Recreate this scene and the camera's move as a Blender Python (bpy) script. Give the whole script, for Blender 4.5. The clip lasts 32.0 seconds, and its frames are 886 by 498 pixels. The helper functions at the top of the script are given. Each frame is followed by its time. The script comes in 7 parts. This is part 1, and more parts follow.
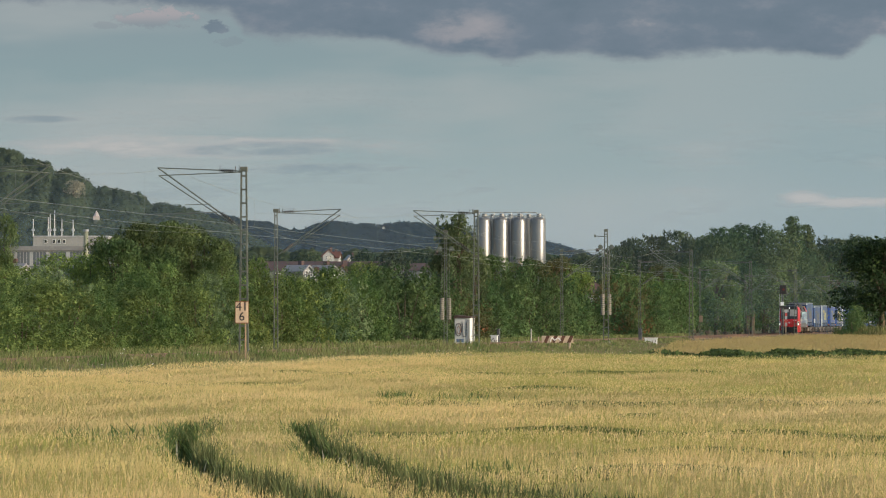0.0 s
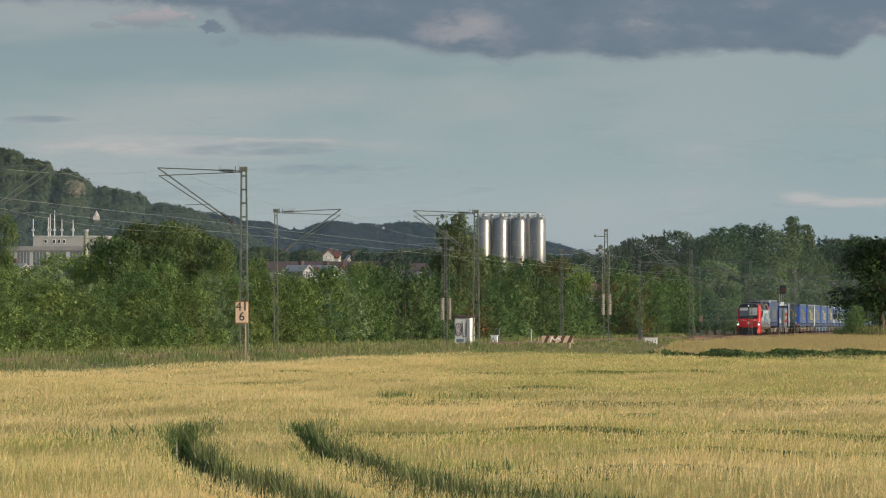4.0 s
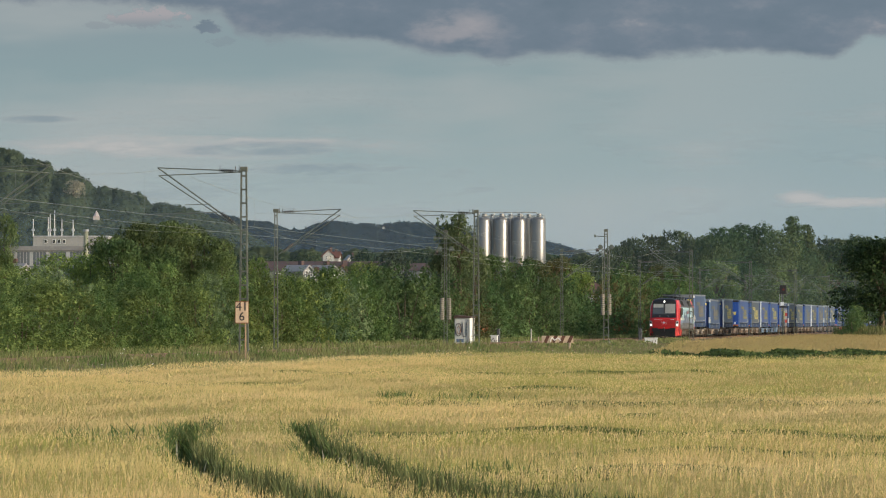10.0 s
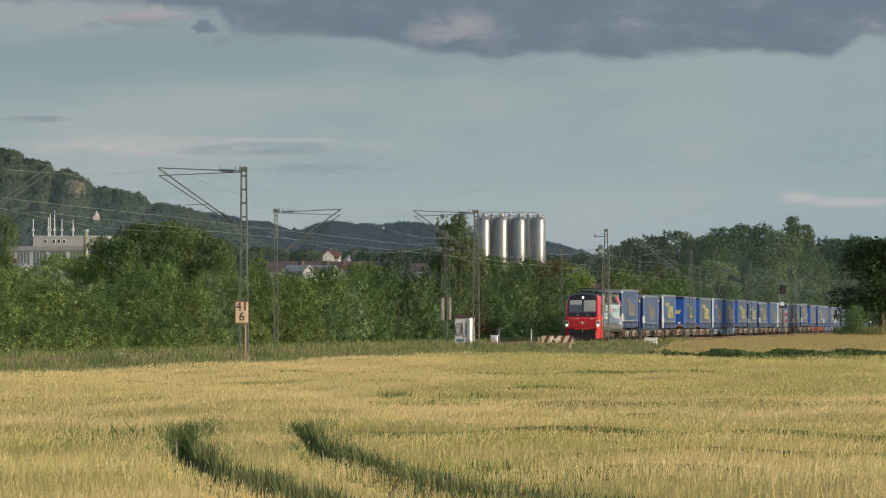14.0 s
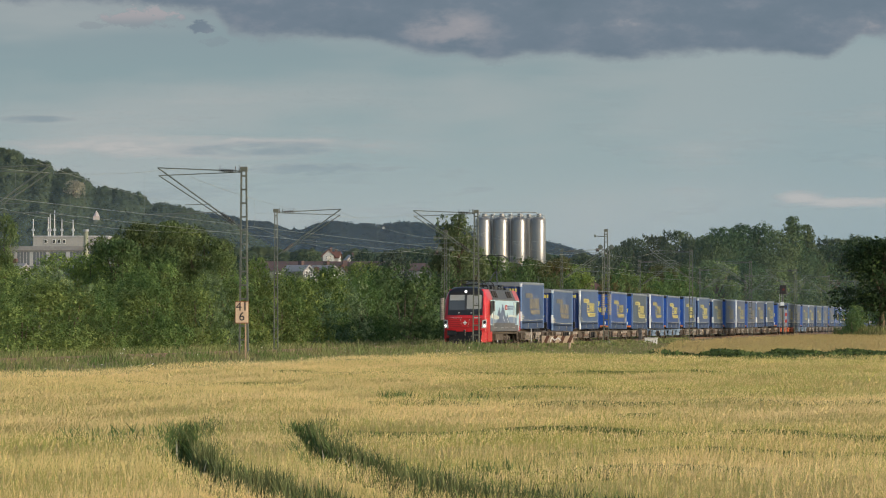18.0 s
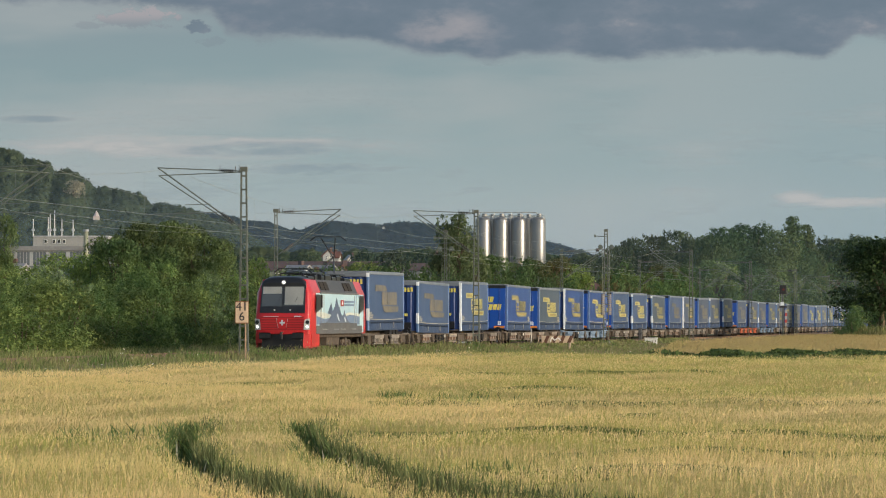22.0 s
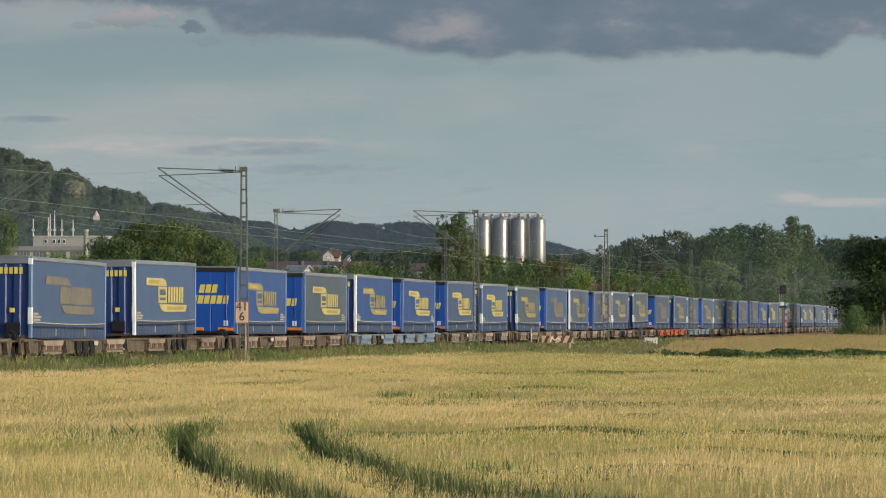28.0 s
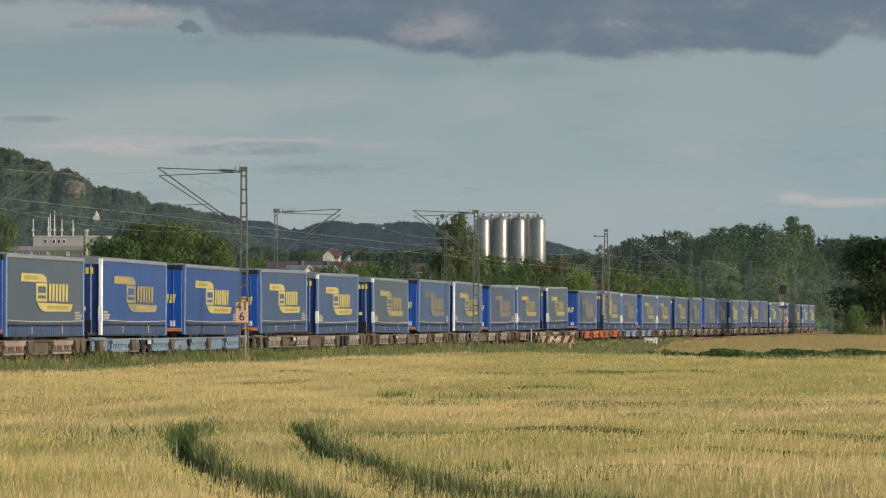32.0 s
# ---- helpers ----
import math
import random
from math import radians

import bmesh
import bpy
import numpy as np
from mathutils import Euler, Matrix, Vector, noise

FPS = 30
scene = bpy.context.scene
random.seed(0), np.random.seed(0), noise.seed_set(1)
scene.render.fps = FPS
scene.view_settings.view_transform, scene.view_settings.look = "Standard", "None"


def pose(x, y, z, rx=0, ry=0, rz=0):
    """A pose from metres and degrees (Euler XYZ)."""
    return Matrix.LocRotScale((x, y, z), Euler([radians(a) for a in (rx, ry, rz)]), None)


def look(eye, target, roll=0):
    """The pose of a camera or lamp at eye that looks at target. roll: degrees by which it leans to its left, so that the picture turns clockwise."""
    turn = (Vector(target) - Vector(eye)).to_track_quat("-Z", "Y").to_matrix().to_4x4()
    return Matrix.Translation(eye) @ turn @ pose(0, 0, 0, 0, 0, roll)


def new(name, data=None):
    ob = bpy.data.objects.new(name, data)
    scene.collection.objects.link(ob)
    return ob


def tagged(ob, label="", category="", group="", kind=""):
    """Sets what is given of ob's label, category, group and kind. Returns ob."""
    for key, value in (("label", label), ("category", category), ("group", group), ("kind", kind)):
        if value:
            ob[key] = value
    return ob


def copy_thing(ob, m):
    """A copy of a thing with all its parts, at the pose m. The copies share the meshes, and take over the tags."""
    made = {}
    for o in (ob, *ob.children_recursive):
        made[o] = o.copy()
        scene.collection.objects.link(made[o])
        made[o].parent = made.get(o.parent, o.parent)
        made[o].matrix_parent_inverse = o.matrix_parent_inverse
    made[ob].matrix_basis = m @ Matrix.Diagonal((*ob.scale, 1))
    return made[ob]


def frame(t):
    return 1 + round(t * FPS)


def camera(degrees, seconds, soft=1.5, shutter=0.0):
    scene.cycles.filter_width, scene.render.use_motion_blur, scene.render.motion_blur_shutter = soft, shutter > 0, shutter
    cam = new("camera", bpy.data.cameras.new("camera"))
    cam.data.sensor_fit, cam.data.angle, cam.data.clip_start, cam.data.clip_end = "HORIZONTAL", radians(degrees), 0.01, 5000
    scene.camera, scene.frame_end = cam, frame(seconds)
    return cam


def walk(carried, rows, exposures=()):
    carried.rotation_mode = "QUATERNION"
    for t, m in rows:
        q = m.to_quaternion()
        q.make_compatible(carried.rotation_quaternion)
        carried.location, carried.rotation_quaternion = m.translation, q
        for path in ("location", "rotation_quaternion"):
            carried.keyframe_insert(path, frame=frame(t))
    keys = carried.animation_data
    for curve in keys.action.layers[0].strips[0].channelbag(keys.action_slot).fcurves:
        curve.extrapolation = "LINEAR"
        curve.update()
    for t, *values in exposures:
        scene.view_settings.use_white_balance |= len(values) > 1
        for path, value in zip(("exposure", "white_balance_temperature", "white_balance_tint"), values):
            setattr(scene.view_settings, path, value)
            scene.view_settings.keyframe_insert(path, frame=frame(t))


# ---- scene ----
# A still camera on a tripod beside a cornfield looks along a double-track line.
# x right, y away from the camera, z up; the camera stands over the origin.
EYE = 2.55            # height of the lens
RAIL = 1.0            # height of the rail tops
TRACK = 8.0           # the line bears this many degrees to the right of the view
D = Vector((math.sin(radians(TRACK)), math.cos(radians(TRACK)), 0))     # along the line, away
N = Vector((math.cos(radians(TRACK)), -math.sin(radians(TRACK)), 0))    # across it, to the right
NEAR, FAR = -41.8, -45.8          # the two track centres, across the line


def at(s, l, z=0.0):
    """Pose at s metres along the line and l metres across it, turned with the line."""
    p = D * s + N * l
    return pose(p.x, p.y, z, 0, 0, -TRACK)


def across(x, y):
    return x * N.x + y * N.y


cam = camera(11.09, 32.0, soft=1.1)
VIEW = pose(0, 0, EYE, 90.0 + 0.926, 0, 0)
walk(cam, [(0.0, VIEW), (32.0, VIEW)], [(0.0, 0.0), (22.0, 0.0), (25.0, -0.05), (32.0, -0.05)])

# ---- world and sun: low evening sun over the right shoulder ----
SUN_EL, SUN_AZ = 12.8, 118.0      # elevation; bearing clockwise from the view direction
world = bpy.data.worlds.new("evening_sky")
scene.world = world
world.use_nodes = True
wt = world.node_tree
wt.nodes.clear()
sky = wt.nodes.new("ShaderNodeTexSky")
sky.sky_type, sky.sun_disc = "NISHITA", False
sky.sun_elevation, sky.sun_rotation = radians(SUN_EL), radians(SUN_AZ)
sky.air_density, sky.dust_density, sky.ozone_density = 1.0, 2.0, 1.5
bg = wt.nodes.new("ShaderNodeBackground")
bg.inputs["Strength"].default_value = 0.20
wo = wt.nodes.new("ShaderNodeOutputWorld")
wt.links.new(sky.outputs[0], bg.inputs["Color"])
wt.links.new(bg.outputs[0], wo.inputs["Surface"])
sun = new("sun", bpy.data.lights.new("sun", "SUN"))
sun.data.energy, sun.data.angle, sun.data.color = 3.2, radians(0.8), (1.0, 0.92, 0.79)
to_sun = Vector((math.sin(radians(SUN_AZ)) * math.cos(radians(SUN_EL)), math.cos(radians(SUN_AZ)) * math.cos(radians(SUN_EL)), math.sin(radians(SUN_EL))))
sun.matrix_world = look((0, 0, 0), -to_sun)


# ---- materials ----
def nodes_of(name):
    m = bpy.data.materials.new(name)
    m.use_nodes = True
    t = m.node_tree
    t.nodes.clear()
    out = t.nodes.new("ShaderNodeOutputMaterial")
    return m, t, out


def noise_node(t, scale, detail=4.0, rough=0.55, coords="Object", stretch=None):
    tc = t.nodes.new("ShaderNodeTexCoord")
    src = tc.outputs[coords]
    if stretch:
        mp = t.nodes.new("ShaderNodeMapping")
        mp.inputs["Scale"].default_value = stretch
        t.links.new(src, mp.inputs["Vector"])
        src = mp.outputs[0]
    n = t.nodes.new("ShaderNodeTexNoise")
    n.inputs["Scale"].default_value, n.inputs["Detail"].default_value, n.inputs["Roughness"].default_value = scale, detail, rough
    t.links.new(src, n.inputs["Vector"])
    return n.outputs["Fac"]


def ramp(t, fac, stops):
    r = t.nodes.new("ShaderNodeValToRGB")
    e = r.color_ramp.elements
    while len(e) < len(stops):
        e.new(0.5)
    for el, (p, c) in zip(e, stops):
        el.position, el.color = p, (*c, 1) if len(c) == 3 else c
    t.links.new(fac, r.inputs["Fac"])
    return r.outputs["Color"]


def mix(t, fac, a, b, how="MIX"):
    n = t.nodes.new("ShaderNodeMix")
    n.data_type, n.blend_type = "RGBA", how
    for sock, v in ((n.inputs[0], fac), (n.inputs[6], a), (n.inputs[7], b)):
        if hasattr(v, "is_linked"):
            t.links.new(v, sock)
        else:
            sock.default_value = v if not isinstance(v, tuple) or len(v) == 4 else (*v, 1)
    return n.outputs[2]


def surface(name, a, b, scale=3.0, rough=0.6, metal=0.0, fine=40.0, bump=0.1, stain=None, stain_amount=0.35, stretch=None, coat=0.0, vary=0.0):
    """Painted or natural surface: two tones at one scale, grain at a finer one, stains on top."""
    m, t, out = nodes_of(name)
    p = t.nodes.new("ShaderNodeBsdfPrincipled")
    col = ramp(t, noise_node(t, scale, stretch=stretch), [(0.32, a), (0.68, b)])
    fine_fac = noise_node(t, fine, 3.0)
    col = mix(t, 0.18, col, ramp(t, fine_fac, [(0.3, tuple(c * 0.55 for c in a)), (0.7, tuple(min(1, c * 1.35) for c in b))]))
    if stain:
        col = mix(t, ramp(t, noise_node(t, scale * 0.43, 6.0, 0.65, stretch=stretch), [(0.5, (0, 0, 0)), (0.72, (stain_amount,) * 3)]), col, stain)
    if vary:
        oi = t.nodes.new("ShaderNodeObjectInfo")
        mr = t.nodes.new("ShaderNodeMapRange")
        mr.inputs["To Min"].default_value, mr.inputs["To Max"].default_value = 1 - vary, 1 + vary
        t.links.new(oi.outputs["Random"], mr.inputs["Value"])
        hs = t.nodes.new("ShaderNodeHueSaturation")
        t.links.new(mr.outputs[0], hs.inputs["Value"])
        t.links.new(col, hs.inputs["Color"])
        col = hs.outputs[0]
    t.links.new(col, p.inputs["Base Color"])
    p.inputs["Roughness"].default_value, p.inputs["Metallic"].default_value = rough, metal
    p.inputs["Coat Weight"].default_value = coat
    p.inputs["Specular IOR Level"].default_value = 0.5 if rough < 0.7 else 0.08
    bm_ = t.nodes.new("ShaderNodeBump")
    bm_.inputs["Strength"].default_value, bm_.inputs["Distance"].default_value = bump, 0.02
    t.links.new(fine_fac, bm_.inputs["Height"])
    t.links.new(bm_.outputs[0], p.inputs["Normal"])
    t.links.new(p.outputs[0], out.inputs["Surface"])
    return m


def foliage(name, a, b, scale=0.35, through_light=0.3, rough=0.6, autumn=None, spread=0.3):
    """Leaves: tone by island and by a broad noise, part of the light goes through."""
    m, t, out = nodes_of(name)
    g = t.nodes.new("ShaderNodeNewGeometry")
    broad = ramp(t, noise_node(t, scale, 3.0), [(0.35, a), (0.65, b)])
    hs = t.nodes.new("ShaderNodeHueSaturation")
    mr = t.nodes.new("ShaderNodeMapRange")
    mr.inputs["To Min"].default_value, mr.inputs["To Max"].default_value = 1 - spread, 1 + spread
    t.links.new(g.outputs["Random Per Island"], mr.inputs["Value"])
    t.links.new(broad, hs.inputs["Color"])
    oi = t.nodes.new("ShaderNodeObjectInfo")
    plant_tone = t.nodes.new("ShaderNodeMapRange")
    plant_tone.inputs["To Min"].default_value, plant_tone.inputs["To Max"].default_value = 0.72, 1.25
    shuffle = t.nodes.new("ShaderNodeMath")
    shuffle.operation = "PINGPONG"
    t.links.new(oi.outputs["Random"], shuffle.inputs[0])
    shuffle.inputs[1].default_value = 0.23
    t.links.new(shuffle.outputs[0], plant_tone.inputs["Value"])
    plant_tone.inputs["From Max"].default_value = 0.23
    both = t.nodes.new("ShaderNodeMath")
    both.operation = "MULTIPLY"
    t.links.new(mr.outputs[0], both.inputs[0])
    t.links.new(plant_tone.outputs[0], both.inputs[1])
    t.links.new(both.outputs[0], hs.inputs["Value"])
    hu = t.nodes.new("ShaderNodeMapRange")
    hu.inputs["To Min"].default_value, hu.inputs["To Max"].default_value = 0.474, 0.516
    t.links.new(oi.outputs["Random"], hu.inputs["Value"])
    t.links.new(hu.outputs[0], hs.inputs["Hue"])
    col = hs.outputs[0]
    if autumn:
        col = mix(t, ramp(t, noise_node(t, scale * 1.6, 2.0), [(0.56, (0, 0, 0)), (0.66, (0.8,) * 3)]), col, autumn)
    p = t.nodes.new("ShaderNodeBsdfPrincipled")
    p.inputs["Roughness"].default_value = rough
    p.inputs["Specular IOR Level"].default_value = 0.12
    t.links.new(col, p.inputs["Base Color"])
    tr = t.nodes.new("ShaderNodeBsdfTranslucent")
    t.links.new(col, tr.inputs["Color"])
    ms = t.nodes.new("ShaderNodeMixShader")
    ms.inputs[0].default_value = through_light
    t.links.new(p.outputs[0], ms.inputs[1])
    t.links.new(tr.outputs[0], ms.inputs[2])
    t.links.new(ms.outputs[0], out.inputs["Surface"])
    return m


def lamp_glow(name, colour, strength):
    m, t, out = nodes_of(name)
    e = t.nodes.new("ShaderNodeEmission")
    e.inputs["Color"].default_value, e.inputs["Strength"].default_value = (*colour, 1), strength
    t.links.new(e.outputs[0], out.inputs["Surface"])
    return m


def glazing(name, tint, rough=0.06):
    m, t, out = nodes_of(name)
    p = t.nodes.new("ShaderNodeBsdfPrincipled")
    p.inputs["Roughness"].default_value, p.inputs["Base Color"].default_value = rough, (*tint, 1)
    p.inputs["Specular IOR Level"].default_value, p.inputs["Coat Weight"].default_value = 0.8, 0.6
    t.links.new(p.outputs[0], out.inputs["Surface"])
    return m


def canopy_paint(name, ripe, ripe2, green, dark):
    """Ripening grain: broad patches of ripe and green, ear by ear variation."""
    m, t, out = nodes_of(name)
    g = t.nodes.new("ShaderNodeNewGeometry")
    patches = ramp(t, noise_node(t, 0.16, 4.0, 0.6, stretch=(0.5, 1.0, 1.0)), [(0.36, green), (0.5, ripe), (0.68, ripe2)])
    rows_ = ramp(t, noise_node(t, 0.9, 3.0, 0.6, stretch=(0.12, 1.0, 1.0)), [(0.38, (0.5,) * 3), (0.6, (0, 0, 0))])
    col = mix(t, rows_, patches, green)
    pick = ramp(t, g.outputs["Random Per Island"], [(0.0, dark), (0.22, green), (0.5, ripe), (1.0, ripe2)])
    col = mix(t, 0.26, col, pick)
    p = t.nodes.new("ShaderNodeBsdfPrincipled")
    p.inputs["Roughness"].default_value = 0.8
    p.inputs["Specular IOR Level"].default_value = 0.05
    t.links.new(col, p.inputs["Base Color"])
    tr = t.nodes.new("ShaderNodeBsdfTranslucent")
    t.links.new(col, tr.inputs["Color"])
    ms = t.nodes.new("ShaderNodeMixShader")
    ms.inputs[0].default_value = 0.38
    t.links.new(p.outputs[0], ms.inputs[1])
    t.links.new(tr.outputs[0], ms.inputs[2])
    t.links.new(ms.outputs[0], out.inputs["Surface"])
    return m


def metal_sheet(name, base, rough, streak=(30.0, 30.0, 0.4)):
    """Bare sheet metal, streaked downwards."""
    m, t, out = nodes_of(name)
    p = t.nodes.new("ShaderNodeBsdfPrincipled")
    f = noise_node(t, 1.0, 5.0, 0.6, stretch=streak)
    t.links.new(ramp(t, f, [(0.3, tuple(c * 0.8 for c in base)), (0.7, base)]), p.inputs["Base Color"])
    r = ramp(t, f, [(0.3, (rough * 0.8,) * 3), (0.7, (rough * 1.3,) * 3)])
    t.links.new(r, p.inputs["Roughness"])
    p.inputs["Metallic"].default_value = 0.6
    t.links.new(p.outputs[0], out.inputs["Surface"])
    return m


M_SOIL = surface("field_soil", (0.16, 0.14, 0.06), (0.25, 0.21, 0.09), 0.4, 0.95, fine=6.0, bump=0.5, stain=(0.09, 0.12, 0.035))
M_WHEAT = canopy_paint("ripe_ears", (0.788, 0.585, 0.293), (0.861, 0.662, 0.359), (0.665, 0.54, 0.23), (0.56, 0.46, 0.19))
M_GREENWHEAT = canopy_paint("green_ears", (0.38, 0.365, 0.112), (0.50, 0.46, 0.16), (0.28, 0.30, 0.086), (0.19, 0.22, 0.058))
M_MAT = canopy_paint("wheat_stalk_mat", (0.63, 0.47, 0.17), (0.70, 0.54, 0.21), (0.54, 0.45, 0.14), (0.46, 0.38, 0.12))
M_WHEAT_FAR = canopy_paint("ripe_wheat", (0.50, 0.37, 0.165), (0.57, 0.43, 0.20), (0.42, 0.35, 0.14), (0.40, 0.29, 0.12))
# rut earth carries the shade of the standing stalks in its colour
M_RUT = surface("rut_shade_earth", (0.11, 0.125, 0.045), (0.17, 0.165, 0.07), 2.0, 0.95, fine=12.0, bump=0.6, stain=(0.04, 0.07, 0.02))
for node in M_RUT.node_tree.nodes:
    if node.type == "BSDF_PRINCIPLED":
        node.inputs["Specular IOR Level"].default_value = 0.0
# stalk green is darkened here for the shade on the rut's wall
M_EDGE = foliage("shade_green_wheat_stalks", (0.070, 0.088, 0.032), (0.185, 0.185, 0.075), 0.9, 0.3, spread=0.35)
M_WEED = foliage("rut_weeds", (0.075, 0.115, 0.036), (0.14, 0.18, 0.060), 0.8, 0.3)
M_GRASS = foliage("verge_grass", (0.120, 0.168, 0.052), (0.25, 0.25, 0.10), 0.25, 0.4, autumn=(0.29, 0.25, 0.125))
M_BIRCH = foliage("birch_leaves", (0.11, 0.14, 0.062), (0.16, 0.19, 0.088), 0.4, 0.45, spread=0.3)
M_GROVEDARK = foliage("dark_grove_leaves", (0.068, 0.098, 0.052), (0.108, 0.142, 0.070), 0.2, 0.35, spread=0.22)
# shade on the oaks is put into this darker leaf colour
M_OAK = foliage("shade_toned_oak_leaves", (0.034, 0.058, 0.021), (0.070, 0.102, 0.034), 0.3, 0.2, spread=0.35)
M_SEED = foliage("brown_seed_heads", (0.32, 0.27, 0.15), (0.46, 0.39, 0.24), 0.4, 0.4, spread=0.25)
M_UMBEL = foliage("white_umbel_flowers", (0.55, 0.54, 0.46), (0.66, 0.65, 0.56), 0.5, 0.3, spread=0.15)
M_PALE = foliage("pale_dry_stalks", (0.46, 0.43, 0.30), (0.58, 0.54, 0.40), 0.5, 0.3, spread=0.2)
M_BLOSSOM = foliage("pale_blossom", (0.28, 0.27, 0.18), (0.38, 0.36, 0.24), 0.05, 0.4, spread=0.12)
M_STRIPEBOARD = surface("weathered_tan_board", (0.36, 0.24, 0.16), (0.46, 0.32, 0.22), 3.0, 0.8, stain=(0.22, 0.15, 0.10))
M_DARKSTRIPE = surface("dark_brown_stripe", (0.085, 0.045, 0.032), (0.13, 0.07, 0.05), 4.0, 0.7)
M_GREENCROP = foliage("leafy_crop", (0.050, 0.098, 0.028), (0.095, 0.155, 0.048), 0.3, 0.25)
M_HEDGE = foliage("hedge_leaves", (0.072, 0.130, 0.042), (0.182, 0.244, 0.070), 0.65, 0.34, spread=0.26)
M_HEDGE2 = foliage("hedge_leaves_bright", (0.096, 0.158, 0.044), (0.228, 0.284, 0.072), 0.7, 0.34, spread=0.26)
M_WILLOW = foliage("willow_leaves", (0.086, 0.146, 0.068), (0.180, 0.245, 0.115), 0.7, 0.34, spread=0.28)
M_DARK = foliage("dark_tree_leaves", (0.070, 0.104, 0.038), (0.126, 0.162, 0.055), 0.3, 0.4)
M_VALLEY = foliage("valley_wood_leaves", (0.040, 0.066, 0.030), (0.070, 0.096, 0.042), 0.15, 0.35, spread=0.2)
M_HEDGEFAR = foliage("far_hedge_leaves", (0.066, 0.122, 0.045), (0.132, 0.190, 0.066), 0.3, 0.35, spread=0.28)
M_POPLAR = foliage("poplar_leaves", (0.074, 0.118, 0.049), (0.114, 0.160, 0.069), 0.2, 0.4, spread=0.22)
M_MID = foliage("grove_leaves", (0.074, 0.121, 0.053), (0.122, 0.170, 0.074), 0.15, 0.4, spread=0.2)
M_RUSSET = foliage("russet_leaves", (0.095, 0.112, 0.042), (0.160, 0.145, 0.058), 0.2, autumn=(0.26, 0.115, 0.055))
M_FAR = foliage("hill_woods", (0.042, 0.064, 0.036), (0.064, 0.090, 0.048), 0.03, 0.4, spread=0.12)
# the ridge's distance haze is put into these blue leaf tones
M_BLUE_FAR = foliage("distant_woods_haze_blue", (0.016, 0.027, 0.036), (0.022, 0.035, 0.044), 0.008, 0.3, spread=0.07)
M_BARK = surface("bark", (0.07, 0.055, 0.04), (0.14, 0.11, 0.08), 4.0, 0.9, fine=25.0, bump=0.6)
M_BALLAST = surface("ballast", (0.10, 0.08, 0.062), (0.19, 0.15, 0.115), 5.0, 0.95, fine=18.0, bump=1.0, stain=(0.13, 0.075, 0.045))
M_STEEL = surface("rail_steel", (0.14, 0.08, 0.05), (0.22, 0.13, 0.08), 3.0, 0.6, 0.4)
M_SLEEPER = surface("sleeper", (0.20, 0.18, 0.16), (0.30, 0.27, 0.24), 2.0, 0.9)
M_MAST = surface("weathered_mast_steel", (0.095, 0.106, 0.090), (0.160, 0.172, 0.146), 2.0, 0.75, 0.1, stain=(0.115, 0.075, 0.045))
M_MASTDARK = surface("dull_cantilever_tube", (0.10, 0.115, 0.098), (0.165, 0.185, 0.158), 3.0, 0.6, 0.2)
M_WIRE = surface("wire", (0.17, 0.19, 0.165), (0.26, 0.27, 0.235), 1.0, 0.6, 0.4)
M_INSUL = surface("dark_brown_insulator", (0.022, 0.016, 0.014), (0.04, 0.028, 0.024), 5.0, 0.35)
M_CONCRETE = surface("concrete", (0.34, 0.32, 0.29), (0.46, 0.44, 0.40), 2.0, 0.9, stain=(0.2, 0.18, 0.15))
M_WEIGHT = surface("counterweight_iron", (0.22, 0.195, 0.165), (0.32, 0.285, 0.245), 6.0, 0.8)
M_WHITE = surface("white_paint", (0.66, 0.66, 0.63), (0.78, 0.78, 0.75), 1.5, 0.6, stain=(0.45, 0.42, 0.36))
M_GREY = surface("grey_paint", (0.30, 0.31, 0.31), (0.42, 0.43, 0.43), 1.5, 0.6, stain=(0.2, 0.18, 0.15))
M_BLACK = surface("black_paint", (0.012, 0.012, 0.014), (0.025, 0.025, 0.028), 3.0, 0.5)
M_SIGN = surface("cream_sign_plate", (0.54, 0.39, 0.26), (0.61, 0.45, 0.31), 4.0, 0.6)
M_SIGNDARK = surface("dark_sign_border", (0.24, 0.09, 0.05), (0.30, 0.12, 0.06), 4.0, 0.6)
M_CREAM = surface("dirty_cream_board", (0.42, 0.33, 0.24), (0.52, 0.41, 0.31), 3.0, 0.8, stain=(0.3, 0.22, 0.15))
M_DARKRED = surface("unlit_red_lens", (0.10, 0.012, 0.012), (0.14, 0.02, 0.02), 3.0, 0.3)
M_BRIGHTRED = surface("signal_red", (0.40, 0.05, 0.04), (0.48, 0.08, 0.06), 3.0, 0.5)
M_SILO = metal_sheet("silo_aluminium", (0.25, 0.244, 0.235), 0.36)
M_SILOTRIM = surface("galvanised_rail", (0.40, 0.41, 0.41), (0.52, 0.53, 0.52), 3.0, 0.45, 0.6)
M_ROOFRED = surface("red_roof_tiles", (0.125, 0.062, 0.050), (0.18, 0.088, 0.07), 0.5, 0.85, fine=3.0, bump=0.4)
M_ROOFBROWN = surface("brown_roof_sheet", (0.092, 0.060, 0.054), (0.125, 0.080, 0.070), 0.3, 0.8, fine=2.0)
M_ROOFGREY = surface("grey_roof_sheet", (0.15, 0.148, 0.145), (0.21, 0.205, 0.20), 0.3, 0.6, fine=2.0)
M_ROOFPALE = surface("pale_lilac_roof_sheet", (0.20, 0.195, 0.20), (0.27, 0.262, 0.268), 0.3, 0.6, fine=2.0)
